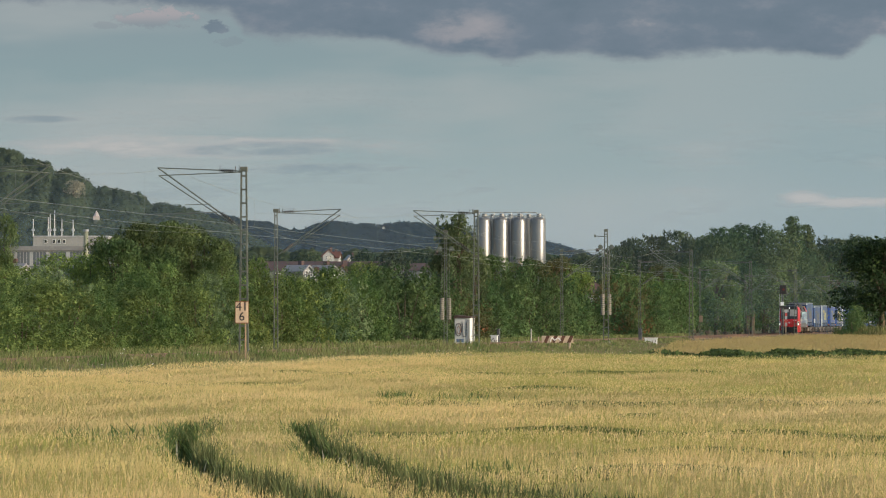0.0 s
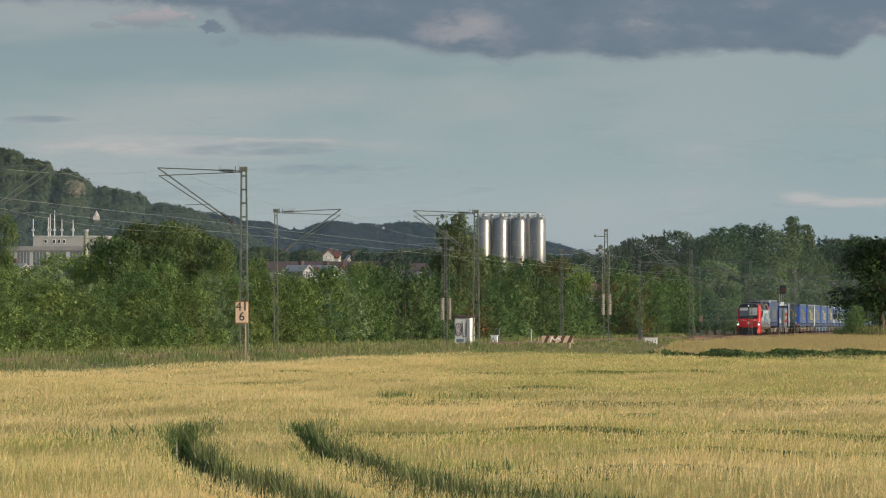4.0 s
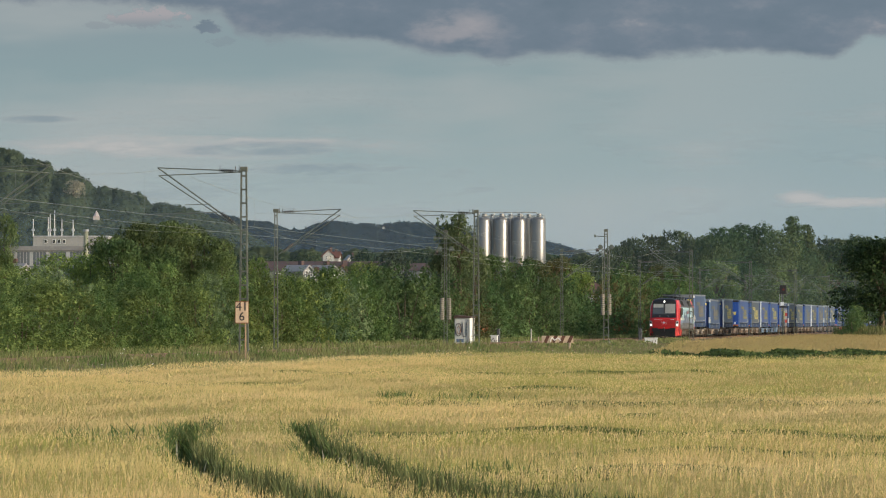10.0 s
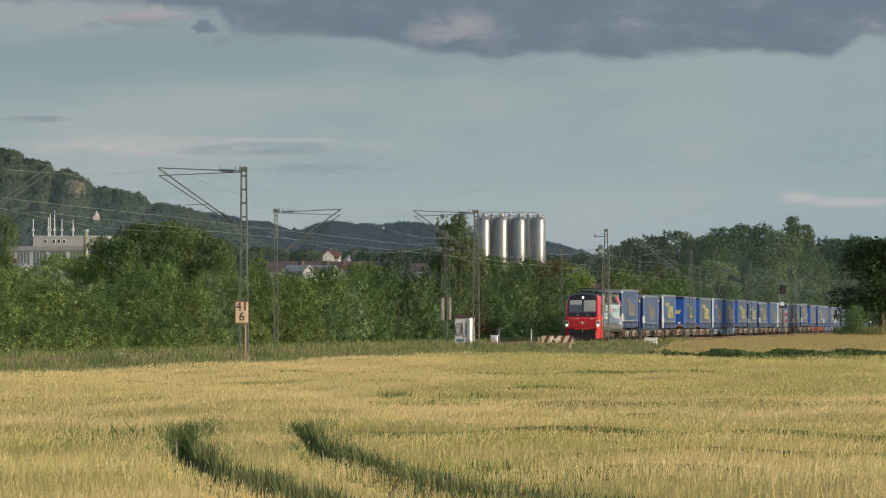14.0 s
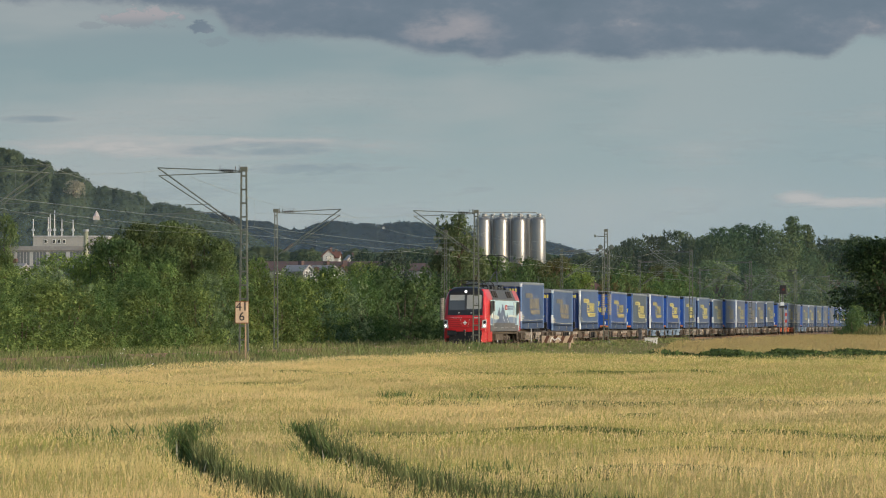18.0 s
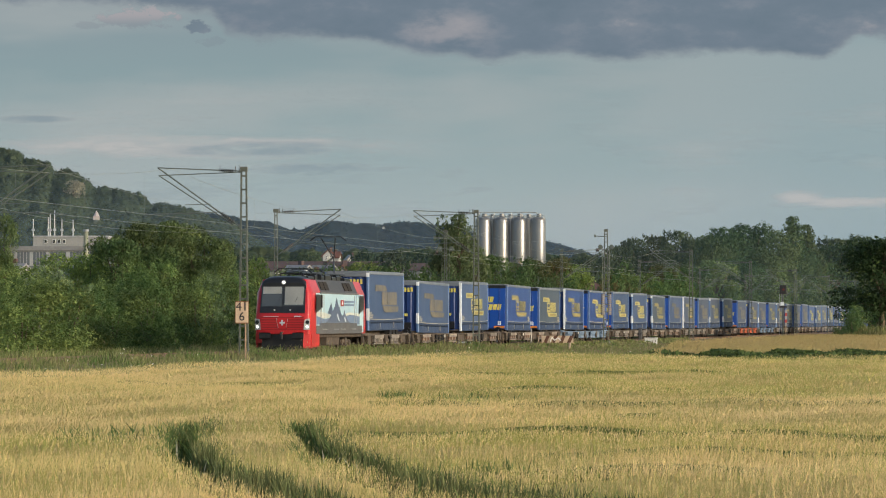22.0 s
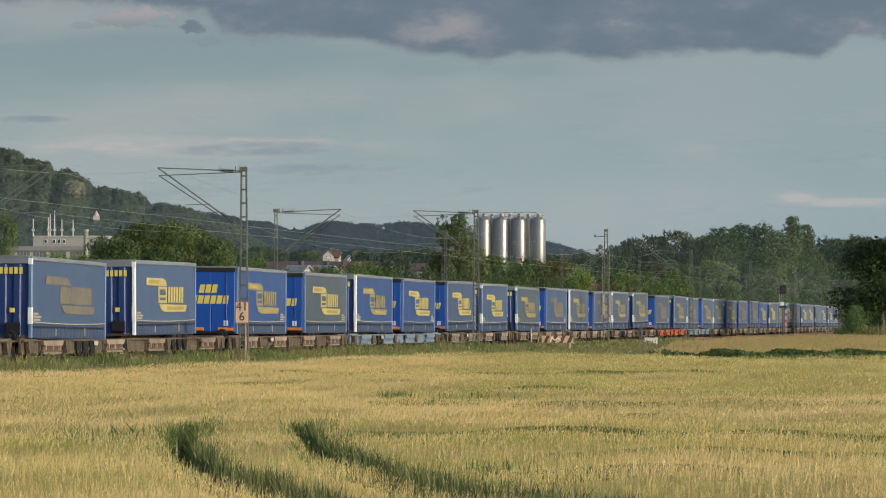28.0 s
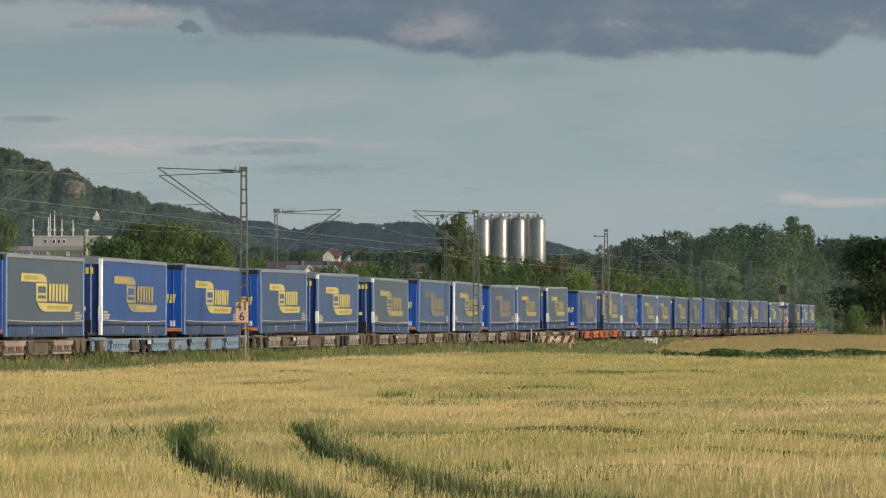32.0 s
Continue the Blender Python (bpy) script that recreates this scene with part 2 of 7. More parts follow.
M_RENDER = surface("white_rendered_wall", (0.36, 0.36, 0.355), (0.44, 0.44, 0.43), 0.4, 0.9, fine=4.0)
M_FACTORY = surface("pale_factory_wall", (0.17, 0.18, 0.185), (0.22, 0.232, 0.235), 0.2, 0.85, fine=3.0)
M_WORKS = surface("grey_works_render", (0.25, 0.25, 0.235), (0.30, 0.30, 0.285), 0.3, 0.9, fine=3.0)
M_WORKSGLASS = surface("dull_works_glazing", (0.085, 0.095, 0.105), (0.12, 0.13, 0.14), 0.6, 0.35)
M_STACK = surface("mossy_concrete_stack", (0.22, 0.225, 0.15), (0.30, 0.30, 0.21), 0.6, 0.9, stain=(0.12, 0.13, 0.08))
M_CHAPEL = surface("pinkish_chapel_plaster", (0.42, 0.36, 0.33), (0.50, 0.44, 0.40), 0.6, 0.9)
M_OLDSTONE = surface("moss_grown_stone", (0.07, 0.085, 0.065), (0.11, 0.125, 0.10), 0.5, 0.95)
M_DARKGLASS = glazing("dark_window_glass", (0.02, 0.025, 0.03), 0.1)
# train
M_RED = surface("locomotive_red", (0.42, 0.008, 0.012), (0.50, 0.014, 0.018), 1.2, 0.4, coat=0.2, stain=(0.30, 0.03, 0.03), stain_amount=0.25)
M_LOCOBLACK = surface("locomotive_black", (0.010, 0.010, 0.012), (0.020, 0.020, 0.022), 2.0, 0.35)
M_WINDSCREEN = glazing("windscreen_glass", (0.06, 0.068, 0.07), 0.12)
M_SUNBLIND = surface("pale_sunblind", (0.22, 0.23, 0.225), (0.30, 0.31, 0.30), 1.0, 0.7)
M_SKYPAINT = surface("sky_blue_livery", (0.36, 0.55, 0.64), (0.46, 0.63, 0.69), 0.5, 0.4, coat=0.3)
M_PEAK = surface("mountain_blue_livery", (0.060, 0.085, 0.145), (0.09, 0.120, 0.19), 0.8, 0.4)
M_HORIZON = surface("cream_horizon_livery", (0.45, 0.46, 0.40), (0.54, 0.54, 0.47), 0.8, 0.4)
M_SLOPE = surface("slope_blue_livery", (0.10, 0.155, 0.26), (0.15, 0.21, 0.32), 0.7, 0.4)
M_SNOW = surface("snow_white_livery", (0.42, 0.48, 0.53), (0.54, 0.59, 0.62), 1.0, 0.4)
M_LOCOGREY = surface("locomotive_grey", (0.070, 0.070, 0.074), (0.108, 0.108, 0.112), 1.0, 0.5, stain=(0.12, 0.09, 0.07))
M_LOCOROOF = surface("roof_grey", (0.036, 0.038, 0.042), (0.056, 0.058, 0.062), 1.0, 0.6, stain=(0.12, 0.09, 0.08))
M_VENT = surface("roof_vent_brown", (0.026, 0.022, 0.020), (0.042, 0.036, 0.032), 2.0, 0.8)
M_LAMP = lamp_glow("headlamp_glow", (1.0, 0.95, 0.82), 5.0)
M_WHEEL = surface("wheel_iron", (0.05, 0.04, 0.035), (0.09, 0.07, 0.055), 4.0, 0.7, 0.3)
M_BOGIE = surface("bogie_grime", (0.07, 0.055, 0.045), (0.12, 0.10, 0.08), 3.0, 0.85)
M_CURTAINS = {
    "blue": surface("blue_truck_curtain", (0.033, 0.064, 0.138), (0.043, 0.076, 0.158), 0.5, 0.55, stain=(0.048, 0.078, 0.140), vary=0.13, stretch=(1, 0.4, 1)),
    "bright": surface("bright_blue_truck_curtain", (0.014, 0.046, 0.175), (0.022, 0.060, 0.200), 0.5, 0.5, stain=(0.035, 0.065, 0.145), vary=0.1, stretch=(1, 0.4, 1)),
    # rear trailers: distance haze is put into this duller blue
    "slate": surface("haze_slate_truck_curtain", (0.043, 0.066, 0.118), (0.055, 0.078, 0.130), 0.5, 0.6, stain=(0.085, 0.10, 0.135), vary=0.12, stretch=(1, 0.4, 1)),
    "grey": surface("faded_grey_truck_curtain", (0.040, 0.062, 0.088), (0.052, 0.076, 0.104), 0.5, 0.6, stain=(0.09, 0.10, 0.13), vary=0.1, stretch=(1, 0.4, 1)),
}
# headboard blue is deepened in colour for the shade between trailers
M_BULKHEAD = surface("shade_deepened_bulkhead", (0.008, 0.030, 0.130), (0.012, 0.040, 0.160), 0.8, 0.5, stain=(0.025, 0.045, 0.11))
M_NAVY = surface("navy_strap_shade", (0.018, 0.026, 0.045), (0.030, 0.040, 0.065), 2.0, 0.7)
M_DOORBLUE = surface("royal_blue_doors", (0.004, 0.060, 0.33), (0.006, 0.075, 0.38), 0.8, 0.45, stain=(0.025, 0.06, 0.20))
M_POSTPALE = surface("light_blue_corner_post", (0.075, 0.145, 0.30), (0.12, 0.20, 0.36), 1.0, 0.5, stain=(0.18, 0.23, 0.32))
M_POST = surface("pale_corner_post", (0.68, 0.72, 0.75), (0.78, 0.80, 0.82), 1.0, 0.5, stain=(0.25, 0.30, 0.38))
M_POSTBLUE = surface("blue_corner_post", (0.05, 0.11, 0.26), (0.08, 0.15, 0.31), 1.0, 0.5)
M_TOPRAIL = surface("grey_roof_rail", (0.13, 0.150, 0.175), (0.19, 0.212, 0.24), 0.6, 0.5, stain=(0.2, 0.2, 0.2))
M_SKIRT = surface("curtain_skirt", (0.034, 0.056, 0.108), (0.048, 0.072, 0.128), 1.2, 0.7, stain=(0.10, 0.09, 0.08))
M_YELLOW = surface("yellow_print", (0.32, 0.285, 0.105), (0.42, 0.37, 0.14), 1.0, 0.5)
M_YELLOWPALE = surface("worn_yellow_print", (0.175, 0.162, 0.092), (0.245, 0.222, 0.115), 0.8, 0.6)
M_YELLOWFADED = surface("faded_yellow_print", (0.080, 0.088, 0.110), (0.165, 0.142, 0.095), 1.3, 0.6)
M_PRINT = surface("bright_yellow_print", (0.60, 0.51, 0.10), (0.70, 0.60, 0.14), 1.0, 0.5)
M_PINSTRIPE = surface("pale_pinstripe", (0.30, 0.28, 0.22), (0.38, 0.35, 0.28), 1.0, 0.6)
M_ORANGE = surface("orange_light_bar", (0.55, 0.17, 0.03), (0.65, 0.22, 0.04), 2.0, 0.5)
M_WAGONS = {
    "brown": surface("grimy_wagon_brown", (0.080, 0.060, 0.047), (0.145, 0.112, 0.088), 1.5, 0.85, stain=(0.24, 0.19, 0.15), stain_amount=0.6, vary=0.15),
    "grey": surface("dusty_wagon_grey", (0.10, 0.090, 0.078), (0.18, 0.162, 0.142), 1.5, 0.85, stain=(0.13, 0.08, 0.055), stain_amount=0.6, vary=0.15),
    "blue": surface("light_blue_wagon", (0.10, 0.15, 0.22), (0.16, 0.22, 0.29), 1.5, 0.7, stain=(0.20, 0.18, 0.16), stain_amount=0.6),
    "orange": surface("orange_red_wagon", (0.27, 0.065, 0.032), (0.36, 0.10, 0.05), 1.5, 0.7, stain=(0.25, 0.10, 0.06)),
}
M_RIBRUST = surface("rusty_rib", (0.10, 0.062, 0.045), (0.16, 0.10, 0.075), 3.0, 0.85)
M_PLATES = {"brown": surface("dusty_brown_plate", (0.165, 0.140, 0.115), (0.27, 0.232, 0.195), 1.2, 0.85, stain=(0.10, 0.06, 0.045), stain_amount=0.6, vary=0.2), "grey": surface("dusty_grey_plate", (0.17, 0.152, 0.132), (0.28, 0.252, 0.22), 1.2, 0.85, stain=(0.11, 0.08, 0.06), stain_amount=0.6, vary=0.2)}
M_MARK = surface("ochre_print", (0.26, 0.20, 0.06), (0.32, 0.25, 0.08), 1.0, 0.6)
M_RUBBER = surface("tyre_rubber", (0.015, 0.015, 0.016), (0.03, 0.03, 0.03), 4.0, 0.9)


# ---- mesh tools ----
class Build:
    """Collects faces of one mesh."""

    def __init__(self):
        self.v, self.f = [], []

    def poly(self, pts):
        k = len(self.v)
        self.v += [tuple(p) for p in pts]
        self.f.append(tuple(range(k, k + len(pts))))
        return self

    def prism(self, base, offset):
        """A solid from a planar outline pushed along offset."""
        k, n = len(self.v), len(base)
        o = Vector(offset)
        self.v += [tuple(p) for p in base] + [tuple(Vector(p) + o) for p in base]
        self.f.append(tuple(range(k + n - 1, k - 1, -1)))
        self.f.append(tuple(range(k + n, k + 2 * n)))
        for i in range(n):
            j = (i + 1) % n
            self.f.append((k + i, k + j, k + n + j, k + n + i))
        return self

    def box(self, x0, x1, y0, y1, z0, z1, c=0.0):
        """A box; c chamfers its edges along the longest side."""
        d = (x1 - x0, y1 - y0, z1 - z0)
        if c <= 0:
            return self.prism([(x0, y0, z0), (x1, y0, z0), (x1, y1, z0), (x0, y1, z0)], (0, 0, z1 - z0))
        a = d.index(max(d))
        lo, hi = [(x0, x1), (y0, y1), (z0, z1)], None
        u, w = [i for i in (0, 1, 2) if i != a]
        (u0, u1), (w0, w1) = lo[u], lo[w]
        ring = [(u0 + c, w0), (u1 - c, w0), (u1, w0 + c), (u1, w1 - c), (u1 - c, w1), (u0 + c, w1), (u0, w1 - c), (u0, w0 + c)]
        pts = []
        for p, q in ring:
            v = [0, 0, 0]
            v[a], v[u], v[w] = lo[a][0], p, q
            pts.append(v)
        o = [0, 0, 0]
        o[a] = d[a]
        return self.prism(pts, o)

    def tube(self, p, q, r0, r1=None, n=6):
        p, q = Vector(p), Vector(q)
        r1 = r0 if r1 is None else r1
        ax = (q - p).normalized()
        e = ax.orthogonal().normalized()
        g = ax.cross(e)
        k = len(self.v)
        for c, r in ((p, r0), (q, r1)):
            for i in range(n):
                a = 2 * math.pi * i / n
                self.v.append(tuple(c + e * (r * math.cos(a)) + g * (r * math.sin(a))))
        self.f.append(tuple(range(k + n - 1, k - 1, -1)))
        self.f.append(tuple(range(k + n, k + 2 * n)))
        for i in range(n):
            j = (i + 1) % n
            self.f.append((k + i, k + j, k + n + j, k + n + i))
        return self

    def line(self, pts, r, n=4):
        for p, q in zip(pts, pts[1:]):
            self.tube(p, q, r, r, n)
        return self

    def grid(self, rows):
        k, h, w = len(self.v), len(rows), len(rows[0])
        for row in rows:
            self.v += [tuple(p) for p in row]
        for i in range(h - 1):
            for j in range(w - 1):
                a = k + i * w + j
                self.f.append((a, a + 1, a + w + 1, a + w))
        return self

    def mesh(self, name, material, smooth=False):
        me = bpy.data.meshes.new(name)
        me.from_pydata(self.v, [], self.f)
        me.materials.append(material)
        if smooth:
            me.polygons.foreach_set("use_smooth", [True] * len(me.polygons))
        me.update()
        return me


SHARED = {}


def part(name, build, material, parent=None, label="", key=None, smooth=False, place=None):
    """Links one mesh object under a thing or a part. With a key, alike pieces share their mesh. build: a Build or a function that returns one."""
    me = SHARED.get((key, material.name)) if key else None
    if me is None:
        b = build() if callable(build) else build
        me = b.mesh(name, material, smooth)
        if key:
            SHARED[(key, material.name)] = me
    ob = new(name, me)
    if parent is not None:
        ob.parent = parent
    if place is not None:
        ob.matrix_basis = place
    if label:
        tagged(ob, label)
    return ob


def thing(name, m, label, category, group="", kind=""):
    ob = new(name)
    ob.empty_display_size = 0.3
    ob.matrix_basis = m
    return tagged(ob, label, category, group, kind)


def quad_mesh(name, verts, material, corners=4):
    """A mesh of loose faces from an array of shape (faces * corners, 3)."""
    me = bpy.data.meshes.new(name)
    n = len(verts) // corners
    me.vertices.add(len(verts))
    me.vertices.foreach_set("co", np.ascontiguousarray(verts, dtype=np.float32).ravel())
    me.loops.add(len(verts))
    me.loops.foreach_set("vertex_index", np.arange(len(verts), dtype=np.int32))
    me.polygons.add(n)
    me.polygons.foreach_set("loop_start", np.arange(0, len(verts), corners, dtype=np.int32))
    me.materials.append(material)
    me.update(calc_edges=True)
    return me


def unit(a):
    return a / np.maximum(np.linalg.norm(a, axis=1, keepdims=True), 1e-9)


def leaf_quads(centres, normals, sizes, rng, slim=0.62):
    """One pointed leaf spray (a bent four-cornered blade) at each centre."""
    n = len(centres)
    nn = unit(normals)
    helper = unit(rng.normal(size=(n, 3)))
    e = unit(np.cross(nn, helper))
    g = np.cross(nn, e)
    s = sizes[:, None]
    q = np.empty((n, 4, 3))
    q[:, 0] = centres - e * s
    q[:, 1] = centres - g * s * slim * rng.uniform(0.6, 1.2, (n, 1)) + nn * s * 0.2
    q[:, 2] = centres + e * s
    q[:, 3] = centres + g * s * slim * rng.uniform(0.6, 1.2, (n, 1)) - nn * s * 0.15
    return q.reshape(-1, 3)


def crown_points(blobs, n, rng, jitter=0.55, shell=0.72):
    """Points over the outer shells of overlapping blobs, with outward normals."""
    b = np.array(blobs, dtype=float)
    w = b[:, 3] * b[:, 5]
    pick = rng.choice(len(b), n, p=w / w.sum())
    d = unit(rng.normal(size=(n, 3)))
    d[:, 2] = np.where(d[:, 2] < -0.5, -d[:, 2], d[:, 2])
    r = rng.uniform(shell, 1.0, (n, 1)) ** 0.7
    lump = 1 + 0.12 * np.sin(d[:, :1] * 9 + pick[:, None]) * np.cos(d[:, 2:] * 8 + pick[:, None] * 2)
    p = b[pick, :3] + d * b[pick, 3:6] * r * lump
    return p, unit(d / b[pick, 3:6]) + rng.normal(size=(n, 3)) * jitter


# ---- ground ----
def smooth(x, a, b):
    t = np.clip((x - a) / (b - a), 0, 1)
    return t * t * (3 - 2 * t)


def ground_height(x, y):
    """Flat field, a low bank along the line, a gentle swell under the far field."""
    x, y = np.asarray(x, float), np.asarray(y, float)
    l = across(x, y)
    h = 0.2 + 0.35 * smooth(-l, 33.5, 38.0)
    h = h + 0.16 * smooth(y, 265, 430) * smooth(l, -38.0, -31.0)
    return h + 0.03 * np.sin(x * 0.31) * np.sin(y * 0.17)


def make_ground():
    xs = np.r_[-4000, -2000, -900, -400, -200, np.linspace(-110, 110, 90), 200, 400, 900, 2000, 4000]
    ys = np.r_[-900, -200, -40, np.linspace(0, 700, 150), np.linspace(720, 1400, 20), 2000, 3000, 4900]
    X, Y = np.meshgrid(xs, ys)
    Z = ground_height(X, Y)
    b = Build()
    b.grid([list(zip(X[i], Y[i], Z[i])) for i in range(len(ys))])
    ob = part("ground", b, M_SOIL, smooth=True)
    tagged(ob, "flat farmland soil with a low grassy railway bank", "ground", kind="structure")


make_ground()

# ---- sky: a still backdrop and two drifting cloud sheets far behind everything ----
def sky_sheet(name, y, x0, x1, z0, z1, paint, label):
    b = Build().grid([[(x0, 0, z0), (x1, 0, z0)], [(x0, 0, z1), (x1, 0, z1)]])
    ob = part(name, b, paint)
    ob.matrix_basis = pose(0, y, 0)
    ob.visible_shadow = False
    return tagged(ob, label, "sky", kind="structure")


def split(t):
    tc = t.nodes.new("ShaderNodeTexCoord")
    s = t.nodes.new("ShaderNodeSeparateXYZ")
    t.links.new(tc.outputs["Object"], s.inputs[0])
    return s.outputs["X"], s.outputs["Z"]


def calc(t, op, a, b=None, c=None):
    n = t.nodes.new("ShaderNodeMath")
    n.operation = op
    for sock, v in zip(n.inputs, (a, b, c)):
        if v is None:
            continue
        if hasattr(v, "is_linked"):
            t.links.new(v, sock)
        else:
            sock.default_value = v
    return n.outputs[0]


def fit01(t, v, a, b, lo=0.0, hi=1.0):
    n = t.nodes.new("ShaderNodeMapRange")
    n.interpolation_type = "SMOOTHSTEP"
    n.inputs["From Min"].default_value, n.inputs["From Max"].default_value = a, b
    n.inputs["To Min"].default_value, n.inputs["To Max"].default_value = lo, hi
    t.links.new(v, n.inputs["Value"])
    return n.outputs[0]


def glow_out(t, out, colour, strength, alpha=None):
    e = t.nodes.new("ShaderNodeEmission")
    t.links.new(colour, e.inputs["Color"])
    e.inputs["Strength"].default_value = strength
    if alpha is None:
        t.links.new(e.outputs[0], out.inputs["Surface"])
        return
    tr = t.nodes.new("ShaderNodeBsdfTransparent")
    ms = t.nodes.new("ShaderNodeMixShader")
    t.links.new(alpha, ms.inputs[0])
    t.links.new(tr.outputs[0], ms.inputs[1])
    t.links.new(e.outputs[0], ms.inputs[2])
    t.links.new(ms.outputs[0], out.inputs["Surface"])


def make_sky_paint():
    m, t, out = nodes_of("evening_sky_paint")
    x, z = split(t)
    col = ramp(t, calc(t, "MULTIPLY_ADD", z, 1 / 360.0, 0.0), [(0.12, (0.298, 0.375, 0.412)), (0.36, (0.343, 0.410, 0.416)), (0.56, (0.288, 0.378, 0.393)), (0.74, (0.256, 0.345, 0.368)), (1.0, (0.245, 0.305, 0.340))])
    soft = noise_node(t, 0.006, 4.0, 0.5, stretch=(0.35, 1, 1.6))
    col = mix(t, fit01(t, soft, 0.40, 0.62, 0.0, 0.6), col, (0.40, 0.43, 0.43))
    col = mix(t, fit01(t, x, 60, 480, 0.0, 0.65), col, (0.288, 0.378, 0.405))
    glow_out(t, out, col, 1.0)
    return m


def make_bank_paint():
    """The dark cloud bank with its ragged, arched underside and lit folds."""
    m, t, out = nodes_of("dark_cloud_bank_paint")
    x, z = split(t)
    n1 = noise_node(t, 0.012, 6.0, 0.62, stretch=(0.5, 1, 1))
    n2 = noise_node(t, 0.028, 5.0, 0.6, stretch=(0.45, 1, 1))
    edge = ramp(t, calc(t, "MULTIPLY_ADD", x, 1 / 1000.0, 0.5), [(0.0, (0.90,) * 3), (0.235, (0.86,) * 3), (0.272, (0.80,) * 3), (0.288, (0.55,) * 3), (0.323, (0.39,) * 3), (0.416, (0.43,) * 3), (0.50, (0.27,) * 3), (0.55, (0.17,) * 3), (0.905, (0.17,) * 3), (0.94, (0.42,) * 3), (1.0, (0.40,) * 3)])
    rise = calc(t, "MULTIPLY_ADD", z, 1 / 80.0, -262.0 / 80.0)
    d = calc(t, "SUBTRACT", rise, edge)
    d = calc(t, "ADD", d, calc(t, "MULTIPLY_ADD", n1, 0.75, -0.36))
    n3 = noise_node(t, 0.11, 6.0, 0.65, stretch=(0.55, 1, 1))

    def puff(cx, cz, rx, rz, ragged):
        r = calc(t, "ADD", calc(t, "POWER", calc(t, "MULTIPLY_ADD", x, 1 / rx, -cx / rx), 2.0), calc(t, "POWER", calc(t, "MULTIPLY_ADD", z, 1 / rz, -cz / rz), 2.0))
        return fit01(t, calc(t, "ADD", r, calc(t, "MULTIPLY_ADD", n3, ragged, -0.5 * ragged)), 1.15, 0.35)
    tuft = puff(-303, 317, 46, 11, 5.0)
    tuft = calc(t, "MAXIMUM", tuft, calc(t, "MULTIPLY", puff(-352, 309, 22, 4, 5.0), 0.6))
    scrap = puff(-241, 307, 14, 7.5, 5.0)
    scrap = calc(t, "MAXIMUM", scrap, calc(t, "MULTIPLY", puff(-225, 293, 16, 6, 5.0), 0.4))
    alpha = fit01(t, d, -0.05, 0.09)
    alpha = calc(t, "MAXIMUM", alpha, calc(t, "MULTIPLY", tuft, 0.8))
    alpha = calc(t, "MAXIMUM", alpha, calc(t, "MULTIPLY", scrap, 0.85))
    col = ramp(t, n2, [(0.30, (0.135, 0.185, 0.235)), (0.52, (0.158, 0.205, 0.258)), (0.66, (0.205, 0.240, 0.288)), (0.80, (0.36, 0.35, 0.37))])
    deep = calc(t, "MAXIMUM", fit01(t, d, 0.0, 0.14), scrap)
    col = mix(t, deep, (0.24, 0.28, 0.315), col)
    fold = calc(t, "ADD", calc(t, "POWER", calc(t, "MULTIPLY_ADD", x, 1 / 42.0, -16 / 42.0), 2.0), calc(t, "POWER", calc(t, "MULTIPLY_ADD", z, 1 / 17.0, -305 / 17.0), 2.0))
    fold = calc(t, "MULTIPLY", fit01(t, fold, 2.2, 0.0), fit01(t, n2, 0.42, 0.64))
    col = mix(t, calc(t, "MULTIPLY", fold, 0.6), col, (0.36, 0.345, 0.365))
    col = mix(t, calc(t, "MULTIPLY", tuft, fit01(t, z, 308, 322)), col, (0.40, 0.365, 0.385))
    col = mix(t, fit01(t, z, 336, 352, 0.0, 0.6), col, (0.36, 0.36, 0.38))
    glow_out(t, out, col, 1.0, calc(t, "MULTIPLY", alpha, 0.94))
    return m


